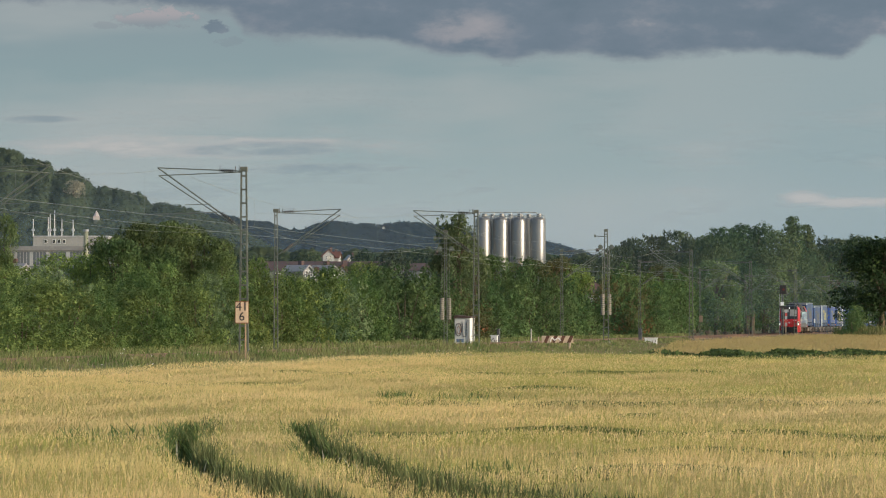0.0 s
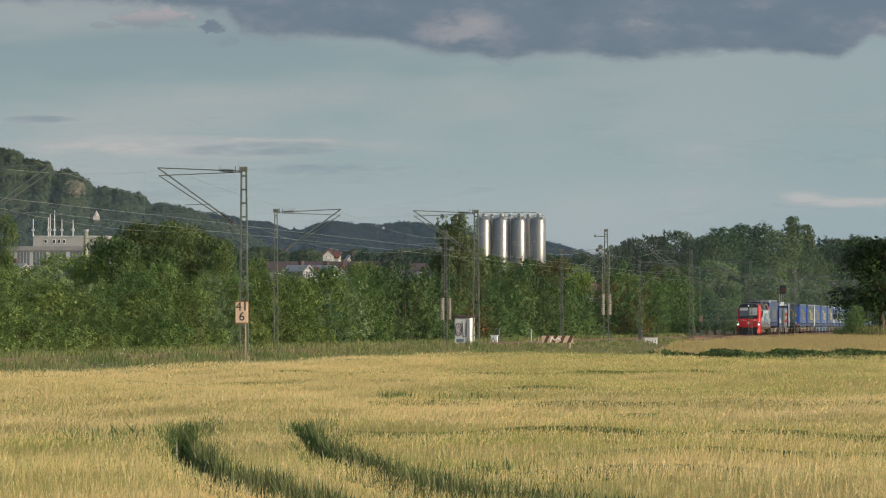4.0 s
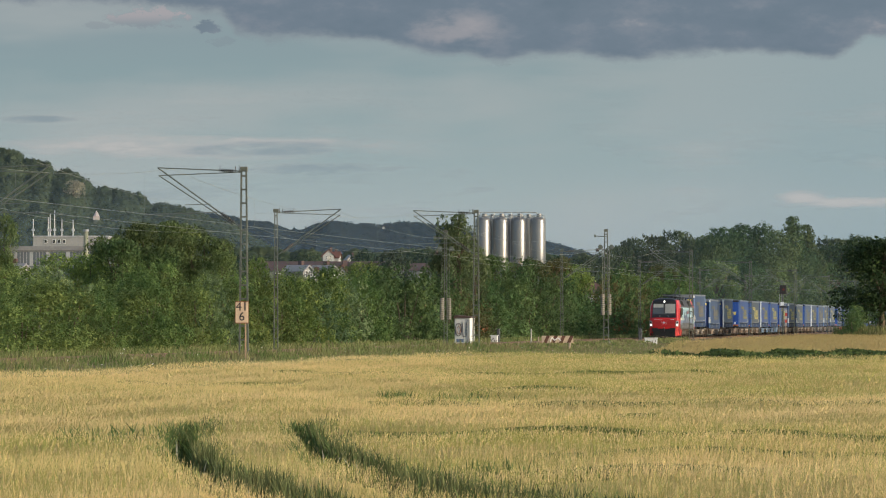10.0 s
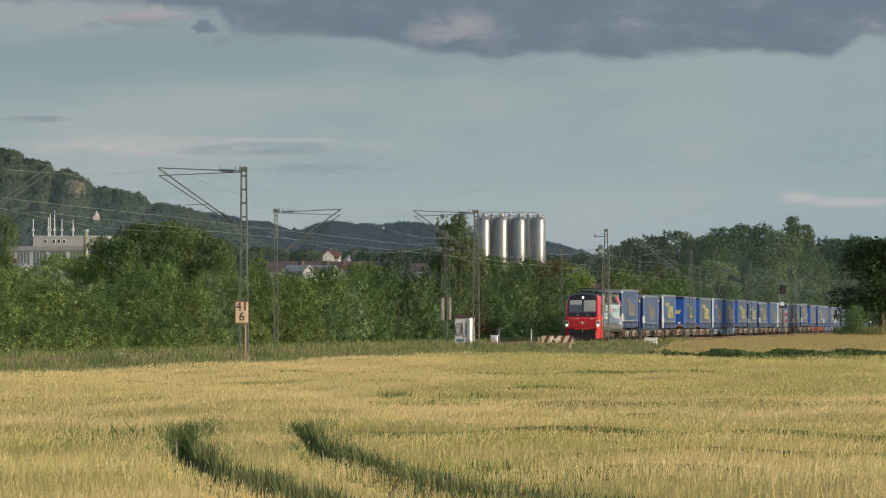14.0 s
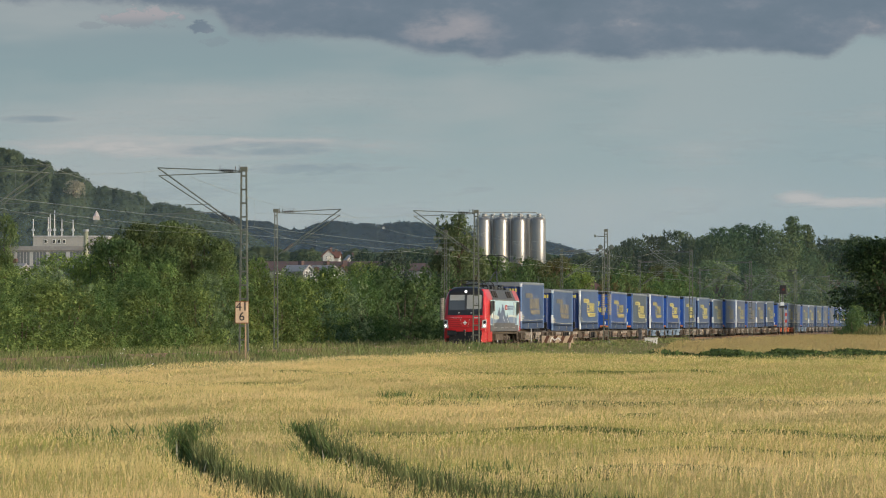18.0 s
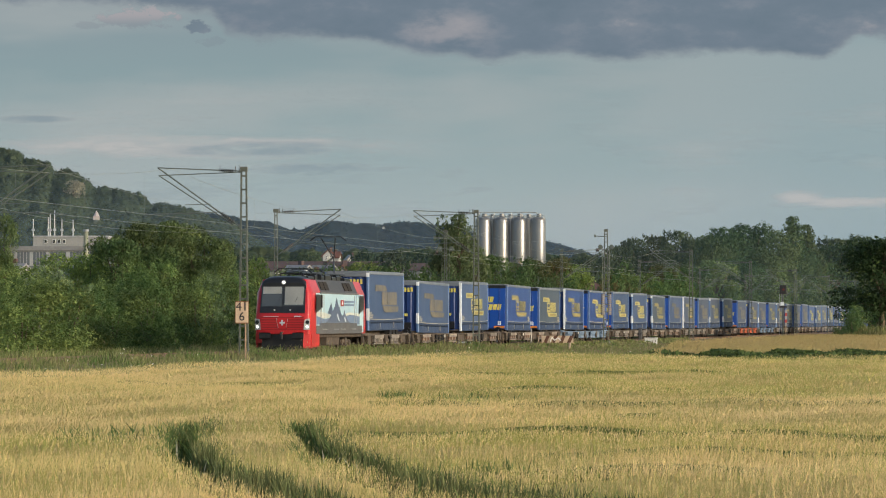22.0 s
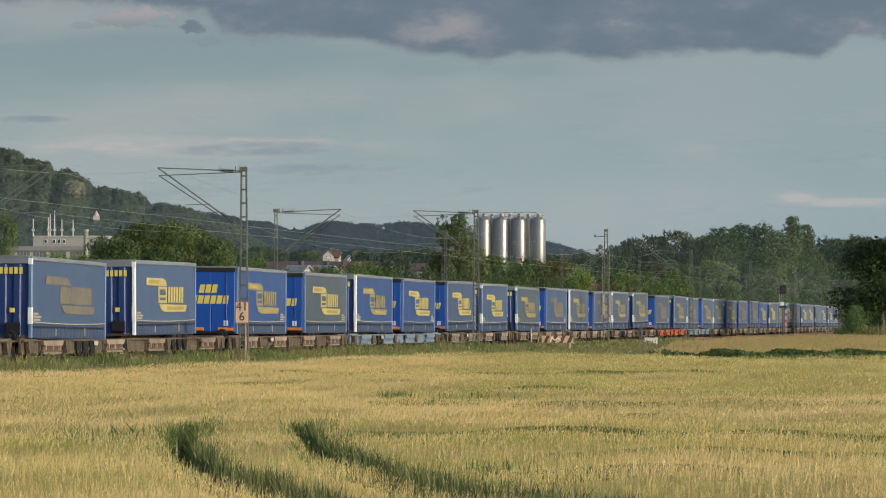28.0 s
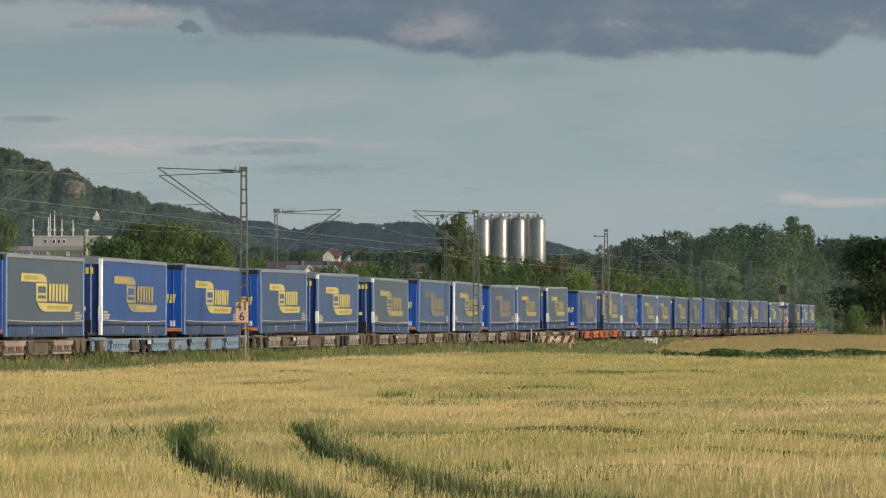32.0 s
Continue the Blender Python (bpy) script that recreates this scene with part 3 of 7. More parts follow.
def make_streak_paint():
    """Thin bright and grey streaks low over the hills."""
    m, t, out = nodes_of("thin_cloud_streak_paint")
    x, z = split(t)
    a = noise_node(t, 0.014, 5.0, 0.6, stretch=(0.35, 1, 2.2))
    b = noise_node(t, 0.009, 4.0, 0.55, stretch=(0.5, 1, 2.0))
    frayed = noise_node(t, 0.045, 6.0, 0.66, stretch=(0.28, 1, 1.6))
    low = calc(t, "MULTIPLY", fit01(t, z, 90, 130), fit01(t, z, 290, 210))
    def wisp(cx, cz, rx, rz):
        r = calc(t, "ADD", calc(t, "POWER", calc(t, "MULTIPLY_ADD", x, 1 / rx, -cx / rx), 2.0), calc(t, "POWER", calc(t, "MULTIPLY_ADD", z, 1 / rz, -cz / rz), 2.0))
        return fit01(t, calc(t, "ADD", r, calc(t, "MULTIPLY_ADD", frayed, 3.4, -1.7)), 1.1, -0.2)
    alpha = calc(t, "MULTIPLY", calc(t, "MULTIPLY", fit01(t, a, 0.50, 0.66), low), 0.35)
    bright = calc(t, "MAXIMUM", wisp(425, 127, 80, 8), wisp(-255, 186, 230, 15))
    bright = calc(t, "MAXIMUM", bright, wisp(378, 132, 34, 9))
    alpha = calc(t, "MAXIMUM", alpha, bright)
    col = ramp(t, b, [(0.40, (0.270, 0.320, 0.345)), (0.60, (0.50, 0.485, 0.47))])
    grey = calc(t, "MAXIMUM", wisp(-185, 183, 120, 9), wisp(-130, 163, 95, 7))
    grey = calc(t, "MAXIMUM", grey, wisp(-430, 214, 60, 5))
    alpha = calc(t, "MAXIMUM", alpha, grey)
    col = mix(t, bright, col, (0.52, 0.49, 0.475))
    col = mix(t, grey, col, (0.225, 0.285, 0.325))
    glow_out(t, out, col, 1.0, calc(t, "MULTIPLY", alpha, 0.7))
    return m


sky_sheet("sky_backdrop", 4800, -900, 900, -60, 620, make_sky_paint(), "pale grey teal evening sky behind thin cloud")
CLOUD_BANK = sky_sheet("cloud_bank", 4700, -900, 900, 230, 620, make_bank_paint(), "dark slate cloud bank with pinkish lit folds")
CLOUD_STREAKS = sky_sheet("cloud_streaks", 4750, -900, 900, 60, 330, make_streak_paint(), "thin pale cloud streaks low over the hills")


# ---- thin evening haze, stood in for by flat see-through blue sheets ----
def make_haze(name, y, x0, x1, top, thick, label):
    m, t, out = nodes_of(name + "_stand_in")
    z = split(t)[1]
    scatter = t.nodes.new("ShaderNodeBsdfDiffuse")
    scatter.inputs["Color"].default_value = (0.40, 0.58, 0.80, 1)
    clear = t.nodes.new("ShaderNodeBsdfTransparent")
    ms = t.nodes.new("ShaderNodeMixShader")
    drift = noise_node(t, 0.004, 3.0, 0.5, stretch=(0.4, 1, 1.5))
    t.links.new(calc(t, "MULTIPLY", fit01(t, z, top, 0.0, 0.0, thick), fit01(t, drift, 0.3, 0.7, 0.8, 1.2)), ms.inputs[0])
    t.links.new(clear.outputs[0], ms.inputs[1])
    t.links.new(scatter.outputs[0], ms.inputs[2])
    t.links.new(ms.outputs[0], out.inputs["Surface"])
    b = Build().grid([[(x0, 0, 0.1), (x1, 0, 0.1)], [(x0, 0, top), (x1, 0, top)]])
    ob = part(name, b, m)
    ob.matrix_basis = pose(0, y, 0)
    tagged(ob, label, "haze", kind="structure")


make_haze("valley_haze", 690, -160, 160, 36, 0.042, "thin blue sheet standing in for haze over the valley floor")
make_haze("hill_haze", 2250, -520, 520, 130, 0.10, "thin blue sheet standing in for haze before the wooded hills")


# ---- railway ----
def strip(name, s0, s1, profile, material, label, category, kind="structure"):
    """A body with the given (l, z) profile run along the line."""
    b = Build()
    ss = np.linspace(s0, s1, 40)
    rows = []
    for s in ss:
        rows.append([tuple(D * float(s) + N * l + Vector((0, 0, z))) for l, z in profile])
    b.grid(rows)
    return tagged(part(name, b, material), label, category, kind=kind)


strip("track_bed", -60, 1400, [(-51.0, 0.35), (-49.4, 0.82), (-38.4, 0.82), (-36.8, 0.35)], M_BALLAST, "grey-brown ballast bed of a double track", "track bed")


def make_rails():
    prof = [(-0.075, 0), (-0.075, 0.02), (-0.01, 0.04), (-0.01, 0.12), (-0.036, 0.135), (-0.036, 0.17), (0.036, 0.17), (0.036, 0.135), (0.01, 0.12), (0.01, 0.04), (0.075, 0.02), (0.075, 0)]
    for c in (NEAR, FAR):
        for side in (-0.753, 0.753):
            strip("rail", -60, 1400, [(c + side + a, RAIL - 0.17 + b) for a, b in prof], M_STEEL, "rust-brown steel running rail on sleepers", "rail")
    b = Build()
    for c in (NEAR, FAR):
        for i in range(900):
            s = 120 + i * 0.62
            p, q = D * s + N * (c - 1.3), D * s + N * (c + 1.3)
            o = D * 0.25
            b.prism([(*p.xy, 0.8), (*q.xy, 0.8), (*(q + o).xy, 0.8), (*(p + o).xy, 0.8)], (0, 0, 0.045))
    tagged(part("sleepers", b, M_SLEEPER), "grey concrete sleepers under both tracks", "sleepers", kind="stuff")


make_rails()

MAST_TOP = 9.75


def make_mast(m, arm, weights, label, slim=1.0):
    """Lattice catenary mast. arm: +1 or -1, the side of the bracket."""
    mast = thing("catenary_mast", m, label, "catenary mast", "catenary masts along the line")
    z0, z1 = 0.55, MAST_TOP

    def chord(sx):
        def make():
            b = Build()
            c, e = sx * 0.205 * slim, 0.036 * (0.4 + 0.6 * slim)
            b.prism([(c - e, -0.06, z0), (c + e, -0.06, z0), (c + e, 0.06, z0), (c - e, 0.06, z0)], (-sx * 0.095 * slim, 0, z1 - z0))
            return b
        return make
    for sx in (-1, 1):
        part("chord", chord(sx), M_MAST, mast, key=f"mast_chord{sx}{slim}")
    for i in range(14):
        z = z0 + 0.55 + i * 0.63
        w = (0.205 - 0.095 * (z - z0) / (z1 - z0)) * slim
        part("batten", lambda: Build().box(-w, w, -0.064, -0.046, z, z + 0.075).box(-w, w, 0.046, 0.064, z, z + 0.075), M_MAST, mast, key=f"batten{i}{slim}")
    part("foundation", lambda: Build().box(-0.45, 0.45, -0.45, 0.45, 0.2, 0.62, 0.05), M_CONCRETE, mast, key="mast_base")
    part("head_plate", lambda: Build().box(-0.16, 0.16, -0.08, 0.08, z1 - 0.22, z1, 0.01), M_MAST, mast, key="mast_head")
    if arm:
        a = arm
        tip = 4.05 * a
        part("top_tube", lambda: Build().tube((0.15 * a, 0, 9.55), (tip, 0, 9.72), 0.026), M_MASTDARK, mast, key=f"top_tube{a}")
        part("stay_tube", lambda: Build().tube((0.15 * a, 0, 9.50), (tip - 0.05 * a, 0, 9.36), 0.022), M_MASTDARK, mast, key=f"stay{a}")
        part("bracket_tube", lambda: Build().tube((0.15 * a, 0, 6.95), (tip, 0, 9.72), 0.036), M_MASTDARK, mast, key=f"bracket{a}")
        part("brace_tube", lambda: Build().tube((0.45 * a, 0, 7.05), (tip - 0.05 * a, 0, 9.36), 0.028), M_MASTDARK, mast, key=f"brace{a}")
        part("steady_arm", lambda: Build().tube((1.1 * a, 0, 7.66), (tip + 0.6 * a, 0, 7.55), 0.022), M_MASTDARK, mast, key=f"steady{a}")
        part("registration_arm", lambda: Build().tube((1.55 * a, 0, 8.03), (2.75 * a, 0, 8.0), 0.018), M_MASTDARK, mast, key=f"regarm{a}")
        for j, (px, pz) in enumerate(((0.5, 9.56), (0.5, 7.2))):
            def sheds(px=px, pz=pz):
                b = Build()
                up = 0.75 if pz < 8 else 0.05
                for k in range(6):
                    x = (px + k * 0.1) * a
                    z = pz + k * 0.1 * up
                    b.tube((x, 0, z), (x + 0.045 * a, 0, z + 0.045 * up), 0.10, 0.06, 8)
                if pz > 8:
                    for x in (0.22, 0.4, 1.12):
                        b.tube((x * a, 0, pz - 0.06), (x * a, 0, pz + 0.24), 0.022, 0.014, 5)
                return b
            part("insulator", sheds, M_INSUL, mast, key=f"insul{a}{j}")
    if weights:
        for y in (-0.34, 0.34):
            def stack(y=y):
                b = Build()
                for k in range(11):
                    b.tube((0.0, y, 2.8 + k * 0.155), (0.0, y, 2.8 + k * 0.155 + 0.115), 0.16, 0.16, 10)
                return b
            part("tension_weight", stack, M_WEIGHT, mast, "rusty stacked iron tension weights", key=f"weights{y}", place=pose(0.4 * y / 0.34 * 0.6, 0, 0))
            part("weight_rope", lambda y=y: Build().tube((0, y, 4.4), (0, y, 8.2), 0.012), M_WIRE, mast, key=f"rope{y}", place=pose(0.4 * y / 0.34 * 0.6, 0, 0))
        part("wire_arm", lambda: Build().tube((0.1, 0, 9.12), (-0.95, 0, 9.2), 0.035).box(-0.95, -0.8, -0.05, 0.05, 9.08, 9.3, 0.01), M_MASTDARK, mast, key="wire_arm")
        part("insulator", lambda: Build().tube((-0.78, -0.05, 8.05), (-0.62, 0.05, 8.05), 0.14, 0.14, 10).tube((-0.62, 0, 8.05), (0, 0, 8.4), 0.015), M_INSUL, mast, key="stay_insulator")
        for x in (-0.45, 0.45):
            part("pulley", lambda: Build().tube((0, -0.05, 8.3), (0, 0.05, 8.3), 0.19, 0.19, 14), M_MASTDARK, mast, key="pulley", place=pose(x, 0, 0))
    return mast


NEAR_MASTS = [130.0, 207.2, 288.4, 368.2, 449.0, 529.8, 613.6, 694.0, 775.0]
FAR_MASTS = [196.8, 276.3, 351.5, 431.2, 508.0, 588.8, 669.0, 750.0]
for i, s in enumerate(NEAR_MASTS):
    make_mast(at(s, -38.4, 0.4 if i == 3 else 0.0), -1 if i != 3 else 0, i == 3, "weathered lattice steel catenary mast beside the near track" if i != 3 else "lattice steel mast carrying rusty tension weights")
for i, s in enumerate(FAR_MASTS):
    make_mast(at(s, -49.2, 0.0 if i == 2 else -0.2), 1 if i != 2 else 0, i == 2, "weathered lattice steel catenary mast beyond the far track" if i != 2 else "lattice steel mast with tension weights beyond the tracks", 0.62)


def make_wires():
    for l, stations in ((NEAR, NEAR_MASTS), (FAR, FAR_MASTS)):
        contact, messenger, droppers = Build(), Build(), []
        for a, b in zip(stations, stations[1:]):
            hi, lo = [], []
            for k in range(13):
                u = k / 12
                p = D * (a + (b - a) * u) + N * (l + 0.25 * math.sin(u * 3.1))
                sag = 1.15 * 4 * u * (1 - u)
                hi.append((p.x, p.y, 9.66 - sag))
                lo.append((p.x, p.y, 7.45 - 0.06 * 4 * u * (1 - u)))
            contact.line(lo, 0.009)
            messenger.line(hi, 0.008)
            droppers += [(hi[k], lo[k]) for k in range(1, 12, 2)]
        line = thing("overhead_line", pose(0, 0, 0), "thin copper overhead wire with sagging messenger and droppers", "overhead line", "overhead lines")
        part("contact_wire", contact, M_WIRE, line)
        part("messenger_wire", messenger, M_WIRE, line)
        drop = Build()
        for p, q in droppers:
            drop.tube(p, q, 0.005, 0.005, 3)
        part("droppers", drop, M_WIRE, line)
    feeder = Build()
    for l, z in ((-50.4, 8.4),):
        ss = FAR_MASTS if l < -45 else NEAR_MASTS
        for a, b in zip(ss, ss[1:]):
            pts = []
            for k in range(9):
                u = k / 8
                p = D * (a + (b - a) * u) + N * l
                pts.append((p.x, p.y, z - 0.9 * 4 * u * (1 - u)))
            feeder.line(pts, 0.008)
    tagged(part("feeder_wires", feeder, M_WIRE), "thin bare feeder wires strung between masts", "wire", "overhead lines")


make_wires()


# ---- the train: local x to the camera's side, y backwards along the line, z up from the rails ----
def make_wheelset(parent, y, r=0.46):
    w = part("wheelset", lambda: Build().tube((-0.8, 0, 0), (0.8, 0, 0), 0.08, 0.08, 8), M_WHEEL, parent, key="axle", place=pose(0, y, r))
    for sx in (-1, 1):
        part("wheel", lambda: Build().tube((-0.065, 0, 0), (0.065, 0, 0), 0.46, 0.46, 20).tube((0.065, 0, 0), (0.11, 0, 0), 0.2, 0.17, 12), M_WHEEL, w, key=f"wheel{r}", place=pose(0.79 * sx, 0, 0))


def make_bogie(parent, y, base=1.8, name="bogie", material=None):
    bogie = part(name, lambda: Build().box(-1.05, -0.9, -base / 2 - 0.45, base / 2 + 0.45, 0.42, 0.62, 0.04).box(0.9, 1.05, -base / 2 - 0.45, base / 2 + 0.45, 0.42, 0.62, 0.04).box(-1.0, 1.0, -0.25, 0.25, 0.5, 0.72, 0.05).box(0.88, 1.1, -base / 2 - 0.2, -base / 2 + 0.2, 0.3, 0.6, 0.05).box(0.88, 1.1, base / 2 - 0.2, base / 2 + 0.2, 0.3, 0.6, 0.05).box(0.9, 1.08, -0.3, 0.3, 0.3, 0.75, 0.03), material or M_BOGIE, parent, key=f"bogie{base}", place=pose(0, y, 0))
    for sy in (-1, 1):
        make_wheelset(bogie, sy * base / 2)
    return bogie


def loco_outline(z):
    """Half outline (x, y) of the cab at height z: nose corner, cheek and full width."""
    lean = max(0.0, z - 1.95) * 0.34
    w0 = 1.40 - max(0.0, z - 2.0) * 0.12
    tuck = max(0.0, z - 3.15) * 0.42
    wide = 1.49 - tuck
    pts = [(0.55, 0.45 + lean), (w0 * 0.96, 0.47 + lean)]
    for k in range(1, 7):
        a = k / 6 * math.pi / 2
        pts.append((w0 * 0.96 + (wide - w0 * 0.96) * math.sin(a), 0.47 + lean + 0.65 * (1 - math.cos(a)) * (1 - lean * 0.2)))
    return pts + [(wide, 3.7)]


def make_locomotive():
    loco = thing("locomotive", at(0, NEAR, RAIL), "red electric locomotive with sky-blue mountain livery, hauling the train", "locomotive")
    length = 20.0

    def cab_shell(flip):
        def make():
            b = Build()
            levels = [0.95, 1.3, 1.6, 1.95, 2.3, 2.7, 3.15, 3.45, 3.7, 3.84]
            rows = []
            for z in levels:
                half = loco_outline(z)
                row = [(x, y, z) for x, y in reversed(half)] + [(-x, y, z) for x, y in half]
                if flip:
                    row = [(-x, length - y, z) for x, y, z in row]
                rows.append(row)
            b.grid(rows)
            return b
        return make
    part("front_cab", cab_shell(False), M_RED, loco, "glossy red cab shell", smooth=True)
    part("rear_cab", cab_shell(True), M_RED, loco, smooth=True)
    # roof and side body
    part("body_side", lambda: Build().box(1.30, 1.496, 2.3, length - 1.75, 1.0, 3.13), M_SKYPAINT, loco, "sky-blue painted side")
    part("body_side", lambda: Build().box(-1.496, -1.30, 2.3, length - 2.3, 1.0, 3.13), M_SKYPAINT, loco)
    for y0, deep in ((1.55, 2.2), (length - 2.55, 1.0)):
        part("cab_roof", lambda: Build().prism([(-1.485, y0, 3.15), (1.485, y0, 3.15), (1.2, y0, 3.84), (-1.2, y0, 3.84)], (0, deep, 0)), M_RED, loco, "red cab roof edge")
    part("roof", lambda: Build().prism([(-1.49, 3.75, 3.15), (1.49, 3.75, 3.15), (1.18, 3.75, 3.86), (-1.18, 3.75, 3.86)], (0, length - 6.3, 0)), M_LOCOROOF, loco, "grey sloping roof edge with brown vents")
    for y0 in (4.2, 5.6, 12.0, 13.4):
        part("roof_vent", lambda y0=y0: Build().prism([(1.44, y0, 3.30), (1.26, y0, 3.74), (1.285, y0, 3.75), (1.465, y0, 3.31)], (0, 1.2, 0)), M_VENT, loco)
    part("gutter", lambda: Build().box(1.46, 1.52, 3.5, length - 3.5, 3.10, 3.19, 0.01), M_LOCOGREY, loco)
    # dark lower side and underframe
    part("side_skirt", lambda: Build().box(1.40, 1.51, 2.3, length - 2.3, 0.95, 1.40, 0.02), M_LOCOGREY, loco, "grey lower side with grab rails")
    part("side_skirt", lambda: Build().box(-1.51, -1.40, 3.2, length - 3.2, 0.95, 1.40, 0.02), M_LOCOGREY, loco)
    part("underframe", lambda: Build().box(-1.25, 1.25, 1.0, length - 1.0, 0.75, 1.05, 0.05).box(-1.2, 1.2, 7.4, 11.6, 0.32, 0.8, 0.05), M_BOGIE, loco)
    for y in (4.2, 7.9, 10.2, 14.0):
        part("grab_rail", lambda y=y: Build().tube((1.53, y, 1.2), (1.53, y + 1.6, 1.2), 0.016), M_GREY, loco)
    # apron and buffer beam
    part("apron", lambda: Build().prism([(-1.46, 0.66, 0.5), (-1.46, 0.66, 0.98), (-1.1, 0.5, 0.98), (-1.1, 0.5, 0.5)], (0, 0.8, 0)), M_RED, loco, "red apron corner")
    part("apron", lambda: Build().prism([(1.46, 0.66, 0.2), (1.1, 0.5, 0.2), (1.1, 0.5, 0.98), (1.46, 0.66, 0.98)], (0, 0.8, 0)), M_RED, loco, "red apron corner")
    part("cheek_panel", lambda: Build().box(1.36, 1.49, 0.9, 3.4, 0.25, 0.98, 0.03), M_RED, loco)
    part("cheek_panel", lambda: Build().box(-1.49, -1.36, 0.9, 3.4, 0.25, 0.98, 0.03), M_RED, loco)
    part("buffer_beam", lambda: Build().box(-1.12, 1.12, 0.52, 1.1, 0.25, 1.05, 0.04), M_LOCOBLACK, loco)
    part("plough", lambda: Build().prism([(-1.2, 0.5, 0.15), (1.2, 0.5, 0.15), (1.1, 0.7, 0.42), (-1.1, 0.7, 0.42)], (0, 0.06, 0.02)), M_LOCOBLACK, loco)
    for x in (-0.88, 0.88):
        b = part("buffer", lambda: Build().tube((0, 0.2, 0.86), (0, 0.5, 0.86), 0.09, 0.11, 12), M_LOCOBLACK, loco, key="buffer_stem", place=pose(x, 0, 0))
        part("buffer_plate", lambda: Build().box(-0.3, 0.3, 0.13, 0.2, 0.68, 1.03, 0.06), M_LOCOBLACK, b, key="buffer_plate")
    part("coupler", lambda: Build().tube((0, 0.1, 1.0), (0, 0.55, 1.04), 0.05, 0.07).box(-0.06, 0.06, 0.05, 0.2, 0.7, 1.05, 0.02), M_LOCOBLACK, loco)
    # black windscreen band, following the lean of the front
    def band(z0, z1, x, out_):
        return [(-x, 0.50 + max(0, z0 - 1.95) * 0.34 - out_, z0), (x, 0.50 + max(0, z0 - 1.95) * 0.34 - out_, z0), (x * 0.97, 0.50 + max(0, z1 - 1.95) * 0.34 - out_, z1), (-x * 0.97, 0.50 + max(0, z1 - 1.95) * 0.34 - out_, z1)]
    part("windscreen_surround", lambda: Build().prism(band(2.07, 3.74, 1.20, 0.085), (0, 0.25, 0)), M_LOCOBLACK, loco, "black windscreen surround")
    def cap():
        b, rings = Build(), []
        for y, top in ((0.905, 3.66), (0.95, 3.80), (1.04, 3.91), (1.22, 3.98), (1.6, 4.02), (2.65, 4.03)):
            ring = []
            for k in range(17):
                a = math.pi * k / 16
                c, e = math.cos(a), math.sin(a)
                ring.append((math.copysign(abs(c) ** 0.55, c) * 1.205, y, 3.36 + (top - 3.36) * e ** 0.5))
            rings.append(ring)
        b.grid(rings)
        b.poly(list(reversed(rings[0])))
        return b
    part("roof_cap", cap, M_LOCOBLACK, loco, "rounded black roof over the cab", smooth=True)
    for x0, x1 in ((-1.13, -0.05), (0.05, 1.13)):
        z0, z1 = 2.42, 3.50
        q = lambda x, z, o: (x, 0.50 + (z - 1.95) * 0.34 - o, z)
        w = part("windscreen", lambda: Build().prism([q(x0, z0, 0.10), q(x1, z0, 0.10), q(x1, z1, 0.10), q(x0, z1, 0.10)], (0, 0.012, 0)), M_WINDSCREEN, loco, "grey reflecting windscreen pane")
        zb = 3.08 if x0 < 0 else 2.50
        part("sunblind", lambda: Build().prism([q(x0 + 0.04, zb, 0.106), q(x1 - 0.04, zb, 0.106), q(x1 - 0.04, z1 - 0.03, 0.106), q(x0 + 0.04, z1 - 0.03, 0.106)], (0, 0.004, 0)), M_SUNBLIND, w)
    for x in (-0.45, 0.45):
        part("wiper", lambda x=x: Build().tube((x, 0.53, 2.25), (x + 0.35, 0.72, 2.95), 0.008), M_LOCOBLACK, loco)
    # grille bars, emblem cross, lamps
    for k in range(5):
        z = 1.22 + k * 0.13
        for sx in (-1, 1):
            part("grille_bar", lambda: Build().prism([(0.28, 0.40, 0), (1.14, 0.41, 0), (1.14, 0.41, 0.05), (0.24, 0.40, 0.05)], (0, 0.06, 0)), M_RED, loco, key="grille", place=Matrix.Translation((0, 0, z)) @ Matrix.Diagonal((sx, 1, 1, 1)))
    # shade behind the grille bars is put into a darker red
    part("grille_recess", lambda: Build().box(-1.16, 1.16, 0.425, 0.6, 1.18, 1.86), surface("recess_shade_red", (0.24, 0.008, 0.011), (0.29, 0.012, 0.014), 2.0), loco)
    part("emblem", lambda: Build().box(-0.14, 0.14, 0.395, 0.415, 1.51, 1.59).box(-0.045, 0.045, 0.39, 0.41, 1.41, 1.69), M_SNOW, loco, "white cross emblem")
    part("lamp_rim", Build().tube((0, 0.875, 3.68), (0, 1.0, 3.68), 0.12, 0.12, 16), M_GREY, loco)
    part("emblem_plate", Build().prism([(-0.30, 0.40, 1.80), (0.30, 0.40, 1.80), (0.20, 0.40, 1.24), (-0.20, 0.40, 1.24)], (0, 0.02, 0)), M_RED, loco)
    for sx in (-1, 1):
        part("plate_edge", Build().tube((sx * 0.31, 0.395, 1.80), (sx * 0.21, 0.395, 1.30), 0.007, 0.007, 5), M_GREY, loco)
        part("wiper_hub", Build().tube((sx * 0.42, 0.43, 2.22), (sx * 0.42, 0.52, 2.22), 0.045, 0.045, 8), M_GREY, loco)
        part("front_handrail", Build().tube((sx * 1.2, 0.42, 1.08), (sx * 0.75, 0.40, 1.08), 0.018, 0.018, 5), M_RED, loco)
    part("number_bars", lambda: Build().box(0.62, 1.02, 0.43, 0.445, 1.86, 1.91).box(-1.0, -0.2, 0.43, 0.445, 1.87, 1.89), M_SNOW, loco, "small white number bars")
